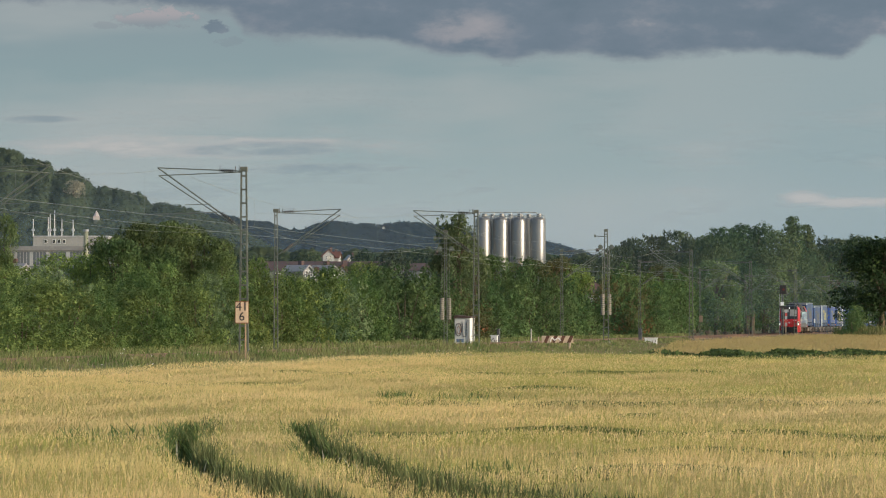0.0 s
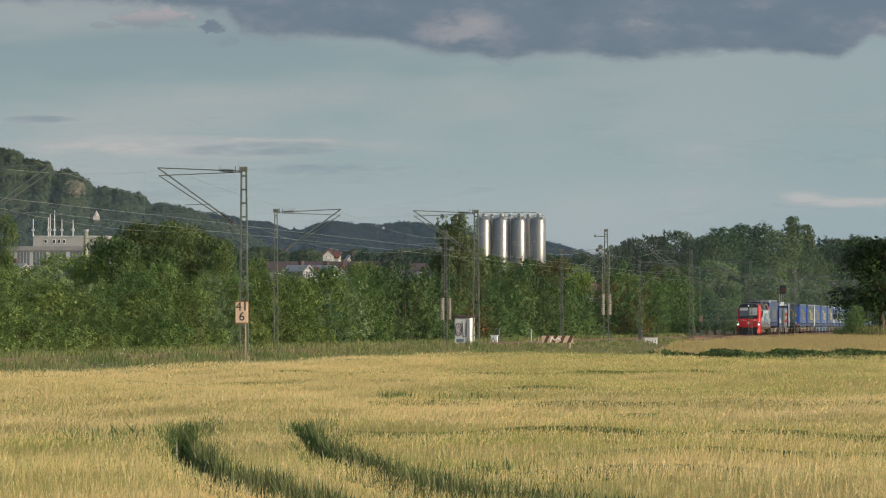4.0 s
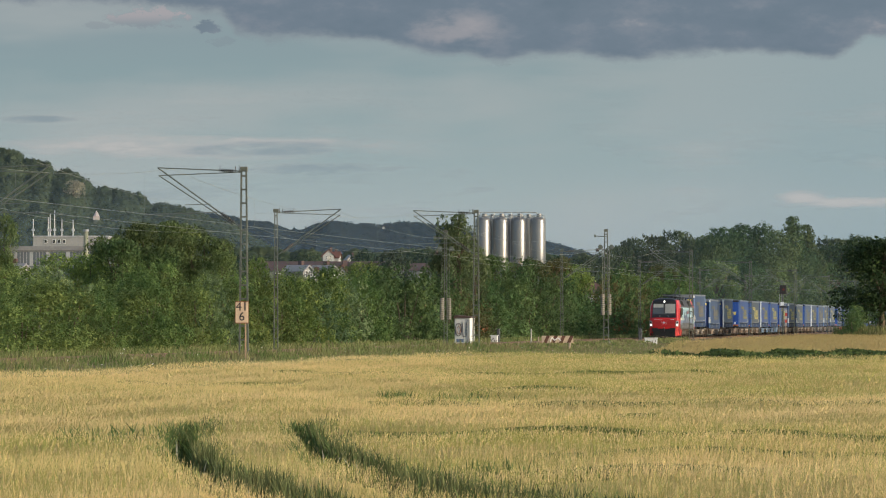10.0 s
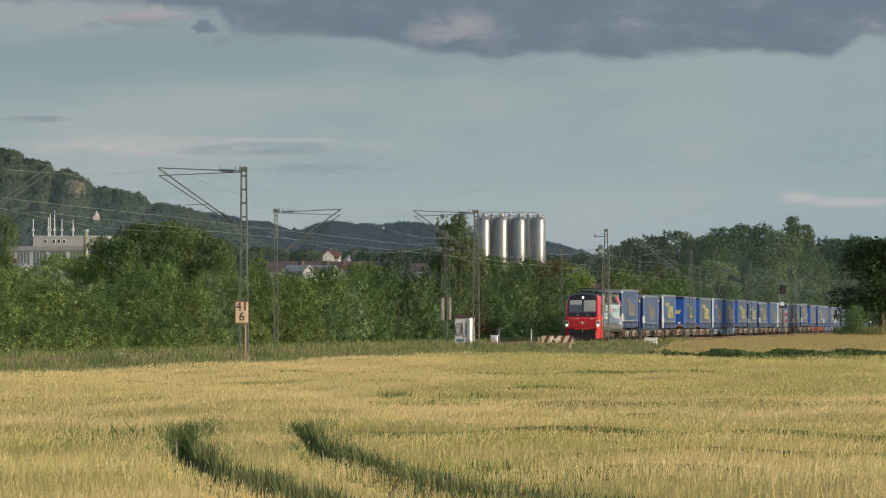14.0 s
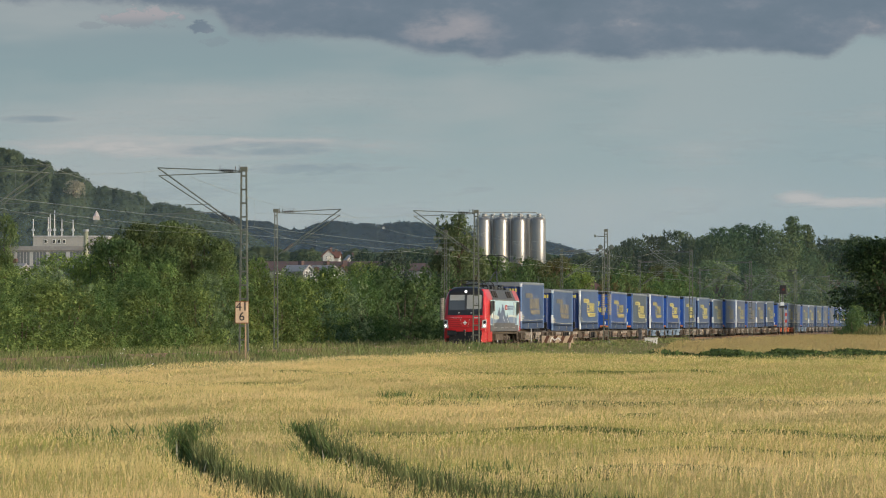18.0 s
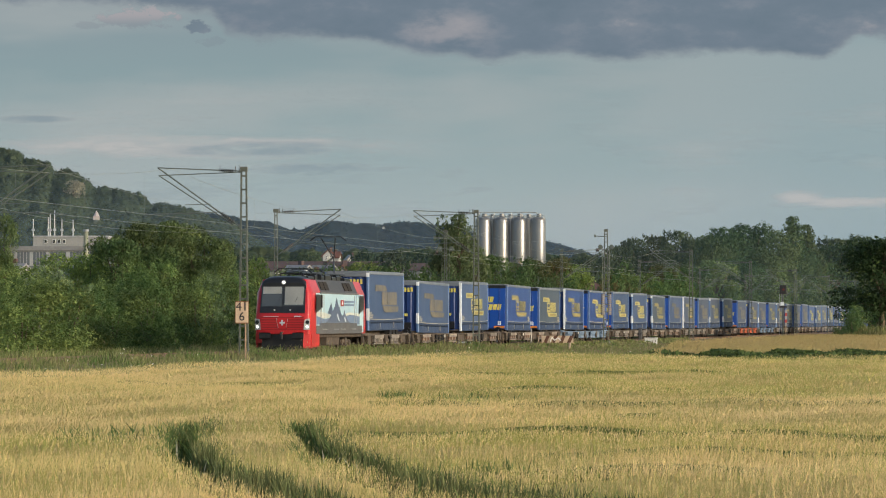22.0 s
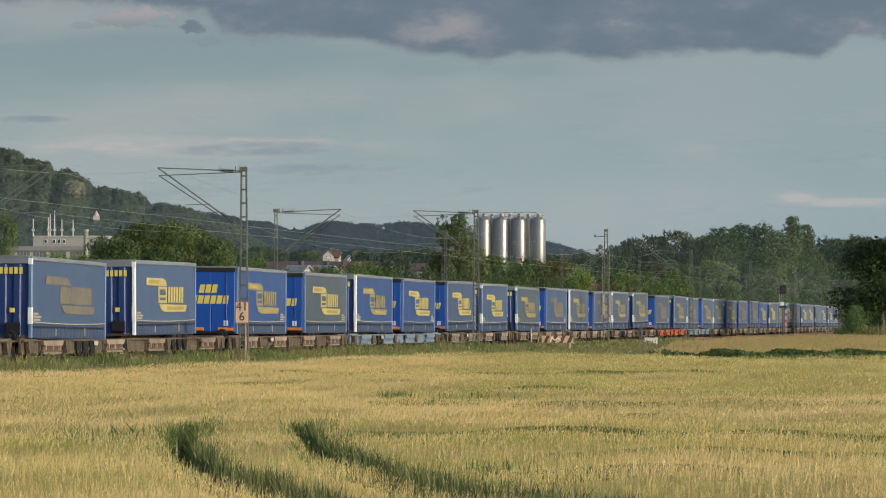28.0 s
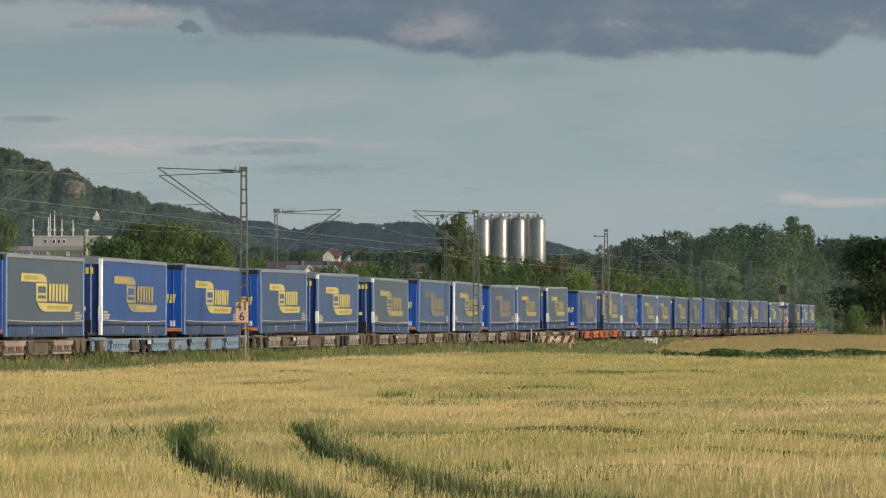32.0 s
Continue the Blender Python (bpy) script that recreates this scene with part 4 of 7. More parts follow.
    for sx in (-1, 1):
        h = part("headlight", lambda: Build().prism([(1.14, 0.40, 1.18), (1.46, 0.47, 1.18), (1.47, 0.48, 1.78), (1.20, 0.41, 1.72)], (0, 0.06, 0)), M_GREY, loco, "grey headlight unit with one lit lamp", key="headlight", place=Matrix.Diagonal((sx, 1, 1, 1)))
        part("lit_lamp", lambda: Build().tube((1.33, 0.41, 1.34), (1.33, 0.58, 1.34), 0.058, 0.058, 14), M_LAMP, h, key="lit_lamp")
        part("upper_lamp", lambda: Build().tube((1.34, 0.42, 1.58), (1.34, 0.58, 1.58), 0.10, 0.10, 14), M_LOCOBLACK, h, key="off_lamp")
    part("top_lamp", lambda: Build().tube((0, 0.86, 3.68), (0, 1.06, 3.68), 0.062, 0.062, 14), M_LAMP, loco, "lit round lamp above the windscreens")
    # cab side windows and doors
    for y0, y1 in ((1.9, 3.5), (length - 3.5, length - 1.9)):
        for sx in (-1, 1):
            part("cab_side_window", lambda: Build().prism([(sx * 1.55, y0, 2.05), (sx * 1.55, y1, 2.3), (sx * 1.55, y1, 3.05), (sx * 1.55, y0 + 0.2, 3.05)], (sx * 0.012, 0, 0)), M_LOCOBLACK, loco)
        for sx in (-1, 1):
            part("door_rail", lambda: Build().tube((sx * 1.53, y0 + 1.75, 1.3), (sx * 1.53, y0 + 1.75, 2.9), 0.018), M_GREY, loco)
    part("mirror", lambda: Build().box(1.52, 1.62, 3.55, 3.7, 2.35, 3.05, 0.02), M_LOCOBLACK, loco)
    # mountain scene on the near and the far side, in thin raised paint layers
    for sx in (-1, 1):
        k = [0]

        def layer(name, pts, mat, label=""):
            k[0] += 1
            x = sx * (1.496 + 0.004 * k[0])
            part(name, Build().prism([(x, y, z) for y, z in pts], (sx * 0.004, 0, 0)), mat, loco, label)
        layer("painted_horizon", [(2.4, 1.80), (16.9, 1.80), (16.9, 2.06), (13.2, 2.12), (10.5, 1.95), (7.0, 1.95), (5.0, 2.10), (2.4, 2.16)], M_HORIZON, "cream horizon band")
        layer("painted_slope", [(2.4, 1.46), (16.9, 1.46), (16.9, 1.90), (13.6, 2.0), (12.0, 1.92), (9.0, 1.86), (6.5, 1.82), (5.0, 1.74), (2.4, 1.92)], M_SLOPE)
        layer("painted_peak", [(6.0, 2.06), (6.75, 2.45), (7.1, 2.66), (7.45, 2.32), (7.8, 2.05), (7.0, 1.98)], M_PEAK)
        layer("painted_peak", [(5.4, 1.56), (6.6, 1.80), (7.4, 2.12), (8.0, 2.32), (8.35, 2.46), (8.9, 2.92), (9.3, 2.58), (9.9, 2.36), (10.3, 2.08), (10.8, 1.92), (11.2, 2.02), (11.55, 2.24), (11.9, 1.98), (12.6, 1.72), (13.3, 1.56)], M_PEAK, "dark blue painted mountain peaks")
        layer("painted_snow", [(9.0, 1.95), (9.2, 2.06), (9.9, 1.66), (9.65, 1.62)], M_SNOW)
        layer("painted_snow", [(11.4, 1.80), (11.6, 1.92), (12.1, 1.60), (11.9, 1.57)], M_SNOW)
        layer("painted_ground", [(3.3, 1.36), (15.9, 1.36), (15.9, 1.52), (12.5, 1.56), (8.5, 1.54), (5.5, 1.56), (3.3, 1.52)], M_LOCOGREY)
        layer("livery_square", [(10.2, 2.46), (11.2, 2.46), (11.2, 2.80), (10.2, 2.80)], M_RED, "red livery square")
        layer("livery_mark", [(10.55, 2.52), (10.85, 2.52), (10.85, 2.72), (10.55, 2.72)], M_SNOW)
        layer("livery_bar", [(11.4, 2.64), (15.0, 2.64), (15.0, 2.76), (11.4, 2.76)], M_SLOPE)
        layer("livery_bar", [(11.4, 2.48), (14.6, 2.48), (14.6, 2.58), (11.4, 2.58)], M_SLOPE)
    for y in (4.0, 4.7, 15.0, 15.6):
        part("door_seam", lambda y=y: Build().box(1.48, 1.525, y, y + 0.035, 1.42, 3.05), M_GREY, loco)
    for y in (4.3, 14.7):
        make_bogie(loco, y, 2.6, "bogie")
    # roof gear and pantographs
    part("roof_gear", lambda: Build().box(-0.7, 0.7, 3.0, 6.4, 3.86, 4.0, 0.03).box(-0.8, 0.3, 8.0, 10.2, 3.86, 4.08, 0.04).box(-0.7, 0.7, 12.4, 15.9, 3.86, 4.0, 0.03), M_LOCOBLACK, loco)
    for y0, y1, z1 in ((2.6, 4.4, 4.02), (4.7, 5.5, 4.12), (6.8, 7.7, 4.10), (8.1, 9.9, 4.16), (10.4, 11.6, 4.06), (11.9, 13.1, 4.12), (14.6, 16.2, 4.04)):
        part("roof_box", Build().box(0.62, 1.02, y0, y1, 3.84, z1, 0.05), M_LOCOBLACK, loco)
    for y0, y1 in ((3.0, 9.0), (9.0, 16.5)):
        part("roof_cable", Build().tube((0.85, y0, 4.2), (0.7, y1, 4.26), 0.03, 0.03, 6), M_LOCOBLACK, loco)
    def insulator():
        b = Build().tube((0, 0, 3.86), (0, 0, 4.2), 0.035, 0.035, 8)
        for j in range(4):
            b.tube((0, 0, 3.9 + j * 0.07), (0, 0, 3.945 + j * 0.07), 0.09, 0.06, 8)
        return b
    for x, y in ((-0.6, 3.3), (0.6, 3.3), (-0.6, 5.9), (0.6, 5.9), (0.6, 8.5), (0.6, 9.7), (-0.6, 12.8), (0.6, 12.8), (-0.6, 15.5), (0.6, 15.5)):
        part("roof_insulator", insulator, M_INSUL, loco, key="roof_insulator", place=pose(x, y, 0))
    def pantograph(y, raised, label):
        base = part("pantograph", Build().box(-0.6, 0.6, y - 0.08, y + 0.08, 4.14, 4.22, 0.02), M_LOCOBLACK, loco, label)
        part("cross_bar", Build().box(-0.6, 0.6, y + 2.3, y + 2.46, 4.14, 4.22, 0.02), M_LOCOBLACK, base)
        for x in (-0.55, 0.55):
            part("base_rail", Build().tube((x, y - 0.1, 4.2), (x, y + 2.5, 4.2), 0.03), M_LOCOBLACK, base)
        knee, head = ((y + 2.5, 5.25), (y + 0.8, 6.28)) if raised else ((y + 2.1, 4.32), (y + 0.3, 4.38))
        for x in (-0.4, 0.4):
            part("lower_arm", Build().tube((x, y + 0.4, 4.24), (0.05 * x, knee[0], knee[1]), 0.045), M_LOCOBLACK, base)
            part("upper_arm", Build().tube((0.1 * x, knee[0], knee[1]), (x, head[0], head[1]), 0.03), M_LOCOBLACK, base)
        for dy in (-0.15, 0.15):
            part("collector_strip", Build().line([(-1.0, head[0] + dy, head[1] - 0.15), (-0.75, head[0] + dy, head[1] + 0.07), (0.75, head[0] + dy, head[1] + 0.07), (1.0, head[0] + dy, head[1] - 0.15)], 0.032), M_LOCOBLACK, base)
    pantograph(3.4, False, "folded pantograph")
    pantograph(7.6, False, "folded pantograph")
    pantograph(14.4, True, "raised pantograph touching the wire")
    return loco


TL, TW, TB, TT = 13.62, 1.275, 0.98, 4.24       # trailer length, half width, bottom, top


def make_trailer(m, shade, logo, turned, post, label, white=False):
    tr = thing("truck_trailer", m, label, "trailer", "curtain-sided trailers on the train")
    cloth = M_CURTAINS[shade]
    ink = {"full": M_YELLOW, "worn": M_YELLOWPALE, "faded": M_YELLOWFADED}[logo]

    def curtain():
        b = Build()
        rows = []
        for i in range(6):
            z = 1.56 + (TT - 0.16 - 1.56) * i / 5
            row = []
            for j in range(25):
                u = j / 24
                bulge = 0.035 * math.sin(math.pi * i / 5) * (0.5 - 0.5 * math.cos(2 * math.pi * u * 4)) + 0.006 * math.sin(u * 90)
                row.append((TW - 0.03 + bulge, 0.14 + (TL - 0.28) * u, z))
            rows.append(row)
        b.grid(rows)
        b.box(TW - 0.07, TW - 0.045, 0.14, TL - 0.14, 1.5, TT - 0.1)
        return b
    for sx in (1, -1):
        flip = pose(0, 0, 0) if sx > 0 else Matrix.Translation((0, TL, 0)) @ pose(0, 0, 0, 0, 0, 180)
        side = part("curtain", curtain, cloth, tr, key="curtain", smooth=True, place=flip)
        ox = TW + 0.012
        if sx > 0:
            part("emblem_bar", lambda: Build().prism([(ox, 2.4, 3.15), (ox, 6.85, 3.13), (ox, 6.75, 3.30), (ox, 6.45, 3.41), (ox, 5.9, 3.47), (ox, 2.5, 3.48)], (0.008, 0, 0)), ink, side, key="emblem_bar")
            part("emblem_bar", lambda: Build().prism([(ox, 5.2, 2.33), (ox, 11.5, 2.30), (ox, 11.1, 2.0), (ox, 6.6, 1.98), (ox, 5.9, 2.03), (ox, 5.5, 2.15)], (0.008, 0, 0)), ink, side, key="emblem_low")
            if ink != M_YELLOWFADED:
                part("emblem_mark", lambda: Build().box(ox + 0.008, ox + 0.011, 2.9, 5.2, 3.23, 3.39), M_MARK, side, key="emblem_line")
                part("emblem_mark", lambda: Build().box(ox + 0.008, ox + 0.011, 6.9, 10.7, 2.08, 2.22), M_MARK, side, key="emblem_line_low")
            part("emblem_panel", lambda: Build().box(ox, ox + 0.006, 5.0, 6.9, 2.38, 3.1), ink, side, key="emblem_box")

            if logo == "faded":
                part("emblem_panel", lambda: Build().box(ox, ox + 0.008, 6.95, 10.75, 2.38, 3.1), ink, side, key="emblem_block")
            else:
                for k in range(6):
                    part("emblem_panel", lambda: Build().prism([(ox, 7.15, 2.40), (ox, 7.55, 2.40), (ox, 7.63, 3.1), (ox, 7.2, 3.1)], (0.008, 0, 0)), ink, side, key="emblem_strip", place=pose(0, k * 0.60, 0))
                part("emblem_mark", lambda: Build().box(ox + 0.008, ox + 0.012, 5.3, 6.6, 2.5, 2.62).box(ox + 0.008, ox + 0.012, 5.3, 6.6, 2.72, 2.98), cloth, side, key="emblem_mark")
            part("pinstripe", lambda: Build().prism([(ox, 0.2 + (TL - 0.4) * k / 12, 1.558 + 0.06 * (2 * k / 12 - 1) ** 2) for k in range(13)] + [(ox, 0.2 + (TL - 0.4) * k / 12, 1.594 + 0.06 * (2 * k / 12 - 1) ** 2) for k in range(12, -1, -1)], (0.006, 0, 0)), M_PINSTRIPE, side, key="pinstripe")
            for k, wide in enumerate((1.15, 1.35, 0.85)):
                part("notice_bar", lambda: Build().box(ox, ox + 0.006, 0.35, 0.35 + wide, 1.68 + 0.12 * k, 1.755 + 0.12 * k), M_PINSTRIPE, side, key=f"notice{k}", place=pose(0, TL - 2.1 if turned else 0, 0))
        part("top_rail", lambda: Build().box(TW - 0.06, TW + 0.03, 0.0, TL, TT - 0.19, TT - 0.03, 0.02), M_TOPRAIL, tr, key="top_rail", place=flip)

        def skirt():
            b = Build()
            rows = []
            for i in range(3):
                row = []
                for j in range(61):
                    u = j / 60
                    row.append((TW - 0.02 + 0.018 * math.sin(u * 140 + i) * i / 2, 0.1 + (TL - 0.2) * u, 1.55 - 0.5 * i / 2 - 0.03 * abs(math.sin(u * 37)) * (i == 2)))
                rows.append(row)
            b.grid(rows)
            b.box(TW - 0.1, TW - 0.05, 0.05, TL - 0.05, 0.99, 1.15)
            return b
        sk = part("skirt", skirt, M_SKIRT, tr, key="skirt", place=flip)
        if sx > 0:
            part("buckle_line", lambda: Build().prism([(TW + 0.004, 0.25, 1.475)] + [(TW + 0.004, 0.25 + (TL - 0.5) * k / 48, 1.37 if k % 2 else 1.455) for k in range(49)] + [(TW + 0.004, TL - 0.25, 1.475)], (0.012, 0, 0)), M_NAVY, sk, "dark row of curtain buckles", key="buckle_line")
        for y in (4.3, 9.6):
            part("strap", lambda: Build().box(TW, TW + 0.012, -0.03, 0.09, 1.10, 1.44), M_PINSTRIPE, sk, key="strap", place=pose(0, y, 0))
    part("roof", lambda: Build().prism([(-TW, 0, TT - 0.08), (TW, 0, TT - 0.08), (TW - 0.25, 0, TT), (-TW + 0.25, 0, TT)], (0, TL, 0)), M_TOPRAIL, tr, key="trailer_roof")
    part("chassis", lambda: Build().box(-0.6, 0.6, 0.5, TL - 0.3, 0.72, 1.0, 0.04).box(-1.2, 1.2, 0.05, TL - 0.05, 0.98, 1.1), M_BOGIE, tr, key="trailer_chassis")
    for y in (9.0, 10.3, 11.6):
        y = TL - y if turned else y
        for x in (-1.02, 1.02):
            part("road_wheel", lambda: Build().tube((-0.17, 0, 0.75), (0.17, 0, 0.75), 0.48, 0.48, 14), M_RUBBER, tr, key="road_wheel", place=pose(x, y, 0))
    pm = M_POSTBLUE if turned else M_POST if white else M_POSTPALE if post else M_POSTBLUE
    for y in (0.0, TL - 0.16):
        for sx in (-1, 1):
            part("corner_post", lambda: Build().box(-0.13, 0.03, 0, 0.16, 1.0, TT - 0.06, 0.03), pm if y == 0 else M_POSTBLUE, tr, key="post", place=Matrix.Translation((sx * (TW - 0.0) if sx > 0 else -TW + 0.10, y, 0)))
    if post and not turned:
        for z0, z1 in ((TT - 0.34, TT - 0.10), (1.55, 2.2)):
            part("post_cap", lambda: Build().box(TW - 0.14, TW + 0.045, -0.012, 0.10, z0, z1, 0.02), M_POST, tr, "white post fitting", key=f"post_cap{z0:.2f}")
    # one end is the ribbed headboard, the other has the doors
    def headboard():
        b = Build()
        n = 40
        row0, row1 = [], []
        for j in range(n + 1):
            x = -TW + 0.13 + (2 * TW - 0.26) * j / n
            y = 0.07 if (j // 5) % 2 else 0.02
            row0.append((x, y, 1.05))
            row1.append((x, y, TT - 0.3))
        b.grid([row0, row1])
        b.box(-TW + 0.1, TW - 0.1, 0.08, 0.12, 1.0, TT - 0.1)
        return b

    def head_end():
        end = part("headboard", headboard, M_BULKHEAD, tr, "ribbed deep blue headboard", key="headboard", place=place)
        part("head_beam", lambda: Build().box(-TW + 0.13, TW - 0.13, -0.01, 0.1, TT - 0.32, TT - 0.08, 0.02), M_TOPRAIL, end, key="head_beam")
        for k in range(10 if not turned else 0):
            part("print_bar", lambda: Build().box(-1.0, -0.87, -0.012, 0.0, TT - 0.72, TT - 0.46), M_PRINT, end, key="head_print", place=pose(k * 0.2, 0, 0))
        part("print_bar", lambda: Build().box(0.42, 0.62, -0.012, 0.0, 2.0, 2.18), M_PRINT, end, key="head_patch")
        part("service_box", lambda: Build().box(0.3, 0.85, -0.12, 0.02, 1.12, 1.62, 0.06), M_LOCOBLACK, end, key="head_box")
        part("service_box", lambda: Build().box(-0.85, -0.35, -0.09, 0.02, 1.75, 2.15, 0.04), M_POST, end, key="head_white_box")

    def slanted():
        return Build().prism([(0, -0.03, 0), (0.25, -0.03, 0), (0.33, -0.03, 0.40), (0.08, -0.03, 0.40)], (0, 0.008, 0))

    def door_end():
        end = part("door_frame", lambda: Build().box(-TW + 0.12, TW - 0.12, 0.06, 0.1, 1.0, TT - 0.06).box(-TW + 0.12, TW - 0.12, 0.0, 0.1, 1.0, 1.1, 0.02).box(-TW + 0.12, TW - 0.12, 0.0, 0.1, TT - 0.3, TT - 0.06, 0.02), M_LOCOBLACK, tr, key="door_frame", place=place)
        for sx in (-1, 1):
            part("door", lambda: Build().box(0.012, TW - 0.13, -0.02, 0.05, 1.1, TT - 0.3, 0.02), M_DOORBLUE, end, "royal blue rear door", key=f"door", place=Matrix.Diagonal((sx, 1, 1, 1)))
            part("lock_rod", lambda: Build().tube((0.75, -0.04, 1.1), (0.75, -0.04, TT - 0.3), 0.016), M_DOORBLUE, end, key="lock_rod", place=Matrix.Diagonal((sx, 1, 1, 1)))
            part("rear_light", lambda: Build().box(0.35, 1.1, -0.08, 0.0, 1.12, 1.28, 0.02), M_ORANGE, end, "orange rear light bar", key="rear_light", place=Matrix.Diagonal((sx, 1, 1, 1)))
        for x, z in ((-0.62, 2.95), (-0.31, 2.95), (0.0, 2.95), (-1.0, 2.42), (-0.69, 2.42), (-0.38, 2.42), (-0.07, 2.42), (0.24, 2.42), (0.55, 2.42)):
            if turned:
                part("print_bar", slanted, M_PRINT, end, key="door_print", place=pose(x, 0, z))
        part("plate_bar", lambda: Build().box(0.62, 0.85, -0.035, -0.022, 1.36, 1.62), M_POST, end, key="door_plate")
    front, back = pose(0, 0, 0), Matrix.Translation((0, TL, 0)) @ pose(0, 0, 0, 0, 0, 180)
    place = front if not turned else back
    head_end()
    place = back if not turned else front
    door_end()
    return tr


def make_wagon(m, length, shade, label):
    """Pocket wagon: deep ribbed sills, bogies at the ends and where the two halves meet."""
    wg = thing("pocket_wagon", m, label, "railway wagon", "wagons of the train")
    mat = M_WAGONS[shade]
    rib = M_RIBRUST if shade == "brown" else mat
    key = f"{length:.1f}"

    def sill():
        b = Build()
        b.box(1.10, 1.24, 0.3, length - 0.3, 0.80, 0.88, 0.02)
        for y0, y1 in spans:
            b.box(1.12, 1.26, y0, y1, 0.36, 0.46, 0.02)
            b.box(1.05, 1.14, y0, y1, 0.38, 0.82)
        b.box(1.0, 1.09, 0.3, length - 0.3, 0.38, 0.82)
        return b
    spans = [(3.4, 7.0), (9.8, 13.0)]
    if length > 20:
        spans = [(3.3, 6.9), (length / 2 - 6.2, length / 2 - 2.6), (length / 2 + 2.5, length / 2 + 6.1), (length - 6.9, length - 3.3)]
    plate = M_PLATES.get(shade, mat)
    for sx in (-1, 1):
        s = part("side_sill", sill, M_BOGIE if shade in M_PLATES else mat, wg, key="sill" + key, place=Matrix.Diagonal((sx, 1, 1, 1)))
        for y0, y1 in spans:
            span = y1 - y0
            part("pocket_flange", lambda: Build().prism([(1.15, 0, 0.84), (1.15, span, 0.84), (1.15, span - 0.1, 0.68), (1.15, span - 0.35, 0.64), (1.15, 0.35, 0.64), (1.15, 0.1, 0.68)], (0.15, 0, 0)), plate, s, key=f"flange{span:.2f}", place=pose(0, y0, 0))
            part("pocket_foot", lambda: Build().box(1.15, 1.26, 0.2, span - 0.2, 0.31, 0.39, 0.01), plate, s, key=f"foot{span:.2f}", place=pose(0, y0, 0))
            y, j = y0 + 0.25, 0
            while y < y1 - 0.35:
                part("rib", lambda: Build().box(1.15, 1.25, 0, 0.2, 0.39, 0.64, 0.02), plate if j % 3 == 1 else rib, s, key="rib", place=pose(0, y, 0))
                y += 0.42
                j += 1
        for yy in [0.7, length - 1.9] + [y1 + 0.35 for y0, y1 in spans]:
            part("side_bracket", lambda: Build().prism([(1.15, 0, 0.84), (1.15, 0.95, 0.84), (1.15, 0.7, 0.34), (1.15, 0.25, 0.34)], (0.15, 0, 0)), M_BOGIE, s, key="bracket", place=pose(0, yy, 0))
        part("name_plate", lambda: Build().box(1.255, 1.275, 0, 0.7, 0.62, 0.80), M_CONCRETE, s, key="wagon_plate", place=pose(0, length * 0.3, 0))
        part("brake_gear", lambda: Build().box(0.9, 1.12, 0, 1.3, 0.35, 0.75, 0.06).tube((1.0, 1.5, 0.5), (1.0, 2.6, 0.5), 0.16, 0.16, 10), M_BOGIE, s, key="brake_gear", place=pose(0, length * 0.25 if length > 20 else 7.6, 0))
    part("deck", lambda: Build().box(-1.1, 1.1, 0.2, 3.0, 0.80, 0.94, 0.03).box(-1.1, 1.1, length - 3.0, length - 0.2, 0.80, 0.94, 0.03).box(-1.05, 1.05, 3.0, length - 3.0, 0.30, 0.40), mat, wg, key="deck" + key)
    for y in ((1.7, length / 2, length - 1.7) if length > 20 else (1.7, length - 1.7)):
        make_bogie(wg, y, 1.8)
    for y, sgn in ((0.0, -1), (length, 1)):
        for x in (-0.88, 0.88):
            part("buffer", lambda: Build().tube((0, 0, 1.02), (0, -0.35, 1.02), 0.09, 0.09, 10).tube((0, -0.35, 1.02), (0, -0.42, 1.02), 0.24, 0.24, 12), M_LOCOBLACK, wg, key="wagon_buffer", place=Matrix.Translation((x, y, 0)) @ Matrix.Diagonal((1, -sgn, 1, 1)))
    return wg


SPEED = 17.9
# where each trailer's front stands behind the locomotive's lamps, in seconds of running at SPEED
LAGS = [1.136, 2.228, 3.325, 4.658, 5.741, 6.688, 7.676, 8.768, 9.708, 10.80, 11.79, 12.69, 13.69, 14.54, 15.62, 16.82, 17.89, 18.74, 19.80, 20.62, 21.72, 22.71]
while len(LAGS) < 34:
    LAGS.append(LAGS[-1] + (0.87 if len(LAGS) % 2 else 1.05))
TURNED = {4, 5, 7, 8, 11, 13, 16, 19, 23, 26, 30}
# posts coloured white to stand in for the sun's glint on them
WHITE_POST = {3, 6, 12}
PALE_POST = {1, 2, 3, 6, 9, 10, 12, 14, 15, 16, 18, 20, 23, 25, 27, 29, 31, 33}
SHADE = {4: "bright", 6: "bright", 3: "blue", 5: "grey", 7: "bright", 10: "grey", 15: "grey", 21: "grey", 24: "bright", 27: "grey"}
# some prints are truly worn; from 10 on they also stand in for haze
INK = {1: "faded", 2: "faded", 10: "worn", 11: "faded", 12: "worn", 13: "faded", 14: "worn", 15: "worn", 16: "faded", 17: "worn", 18: "faded", 4: "worn", 6: "worn", 3: "full", 19: "worn", 20: "worn", 21: "worn", 22: "faded", 23: "faded", 26: "worn", 28: "faded", 31: "faded"}
WORDS = {"slate": "haze-tinted slate-blue curtain-sided trailer", "blue": "dull blue curtain-sided trailer", "bright": "bright blue curtain-sided trailer", "grey": "weathered grey-blue curtain-sided trailer"}
PRINT = {"full": "with clear yellow emblem", "worn": "with worn yellow emblem", "faded": "with faded yellow emblem"}


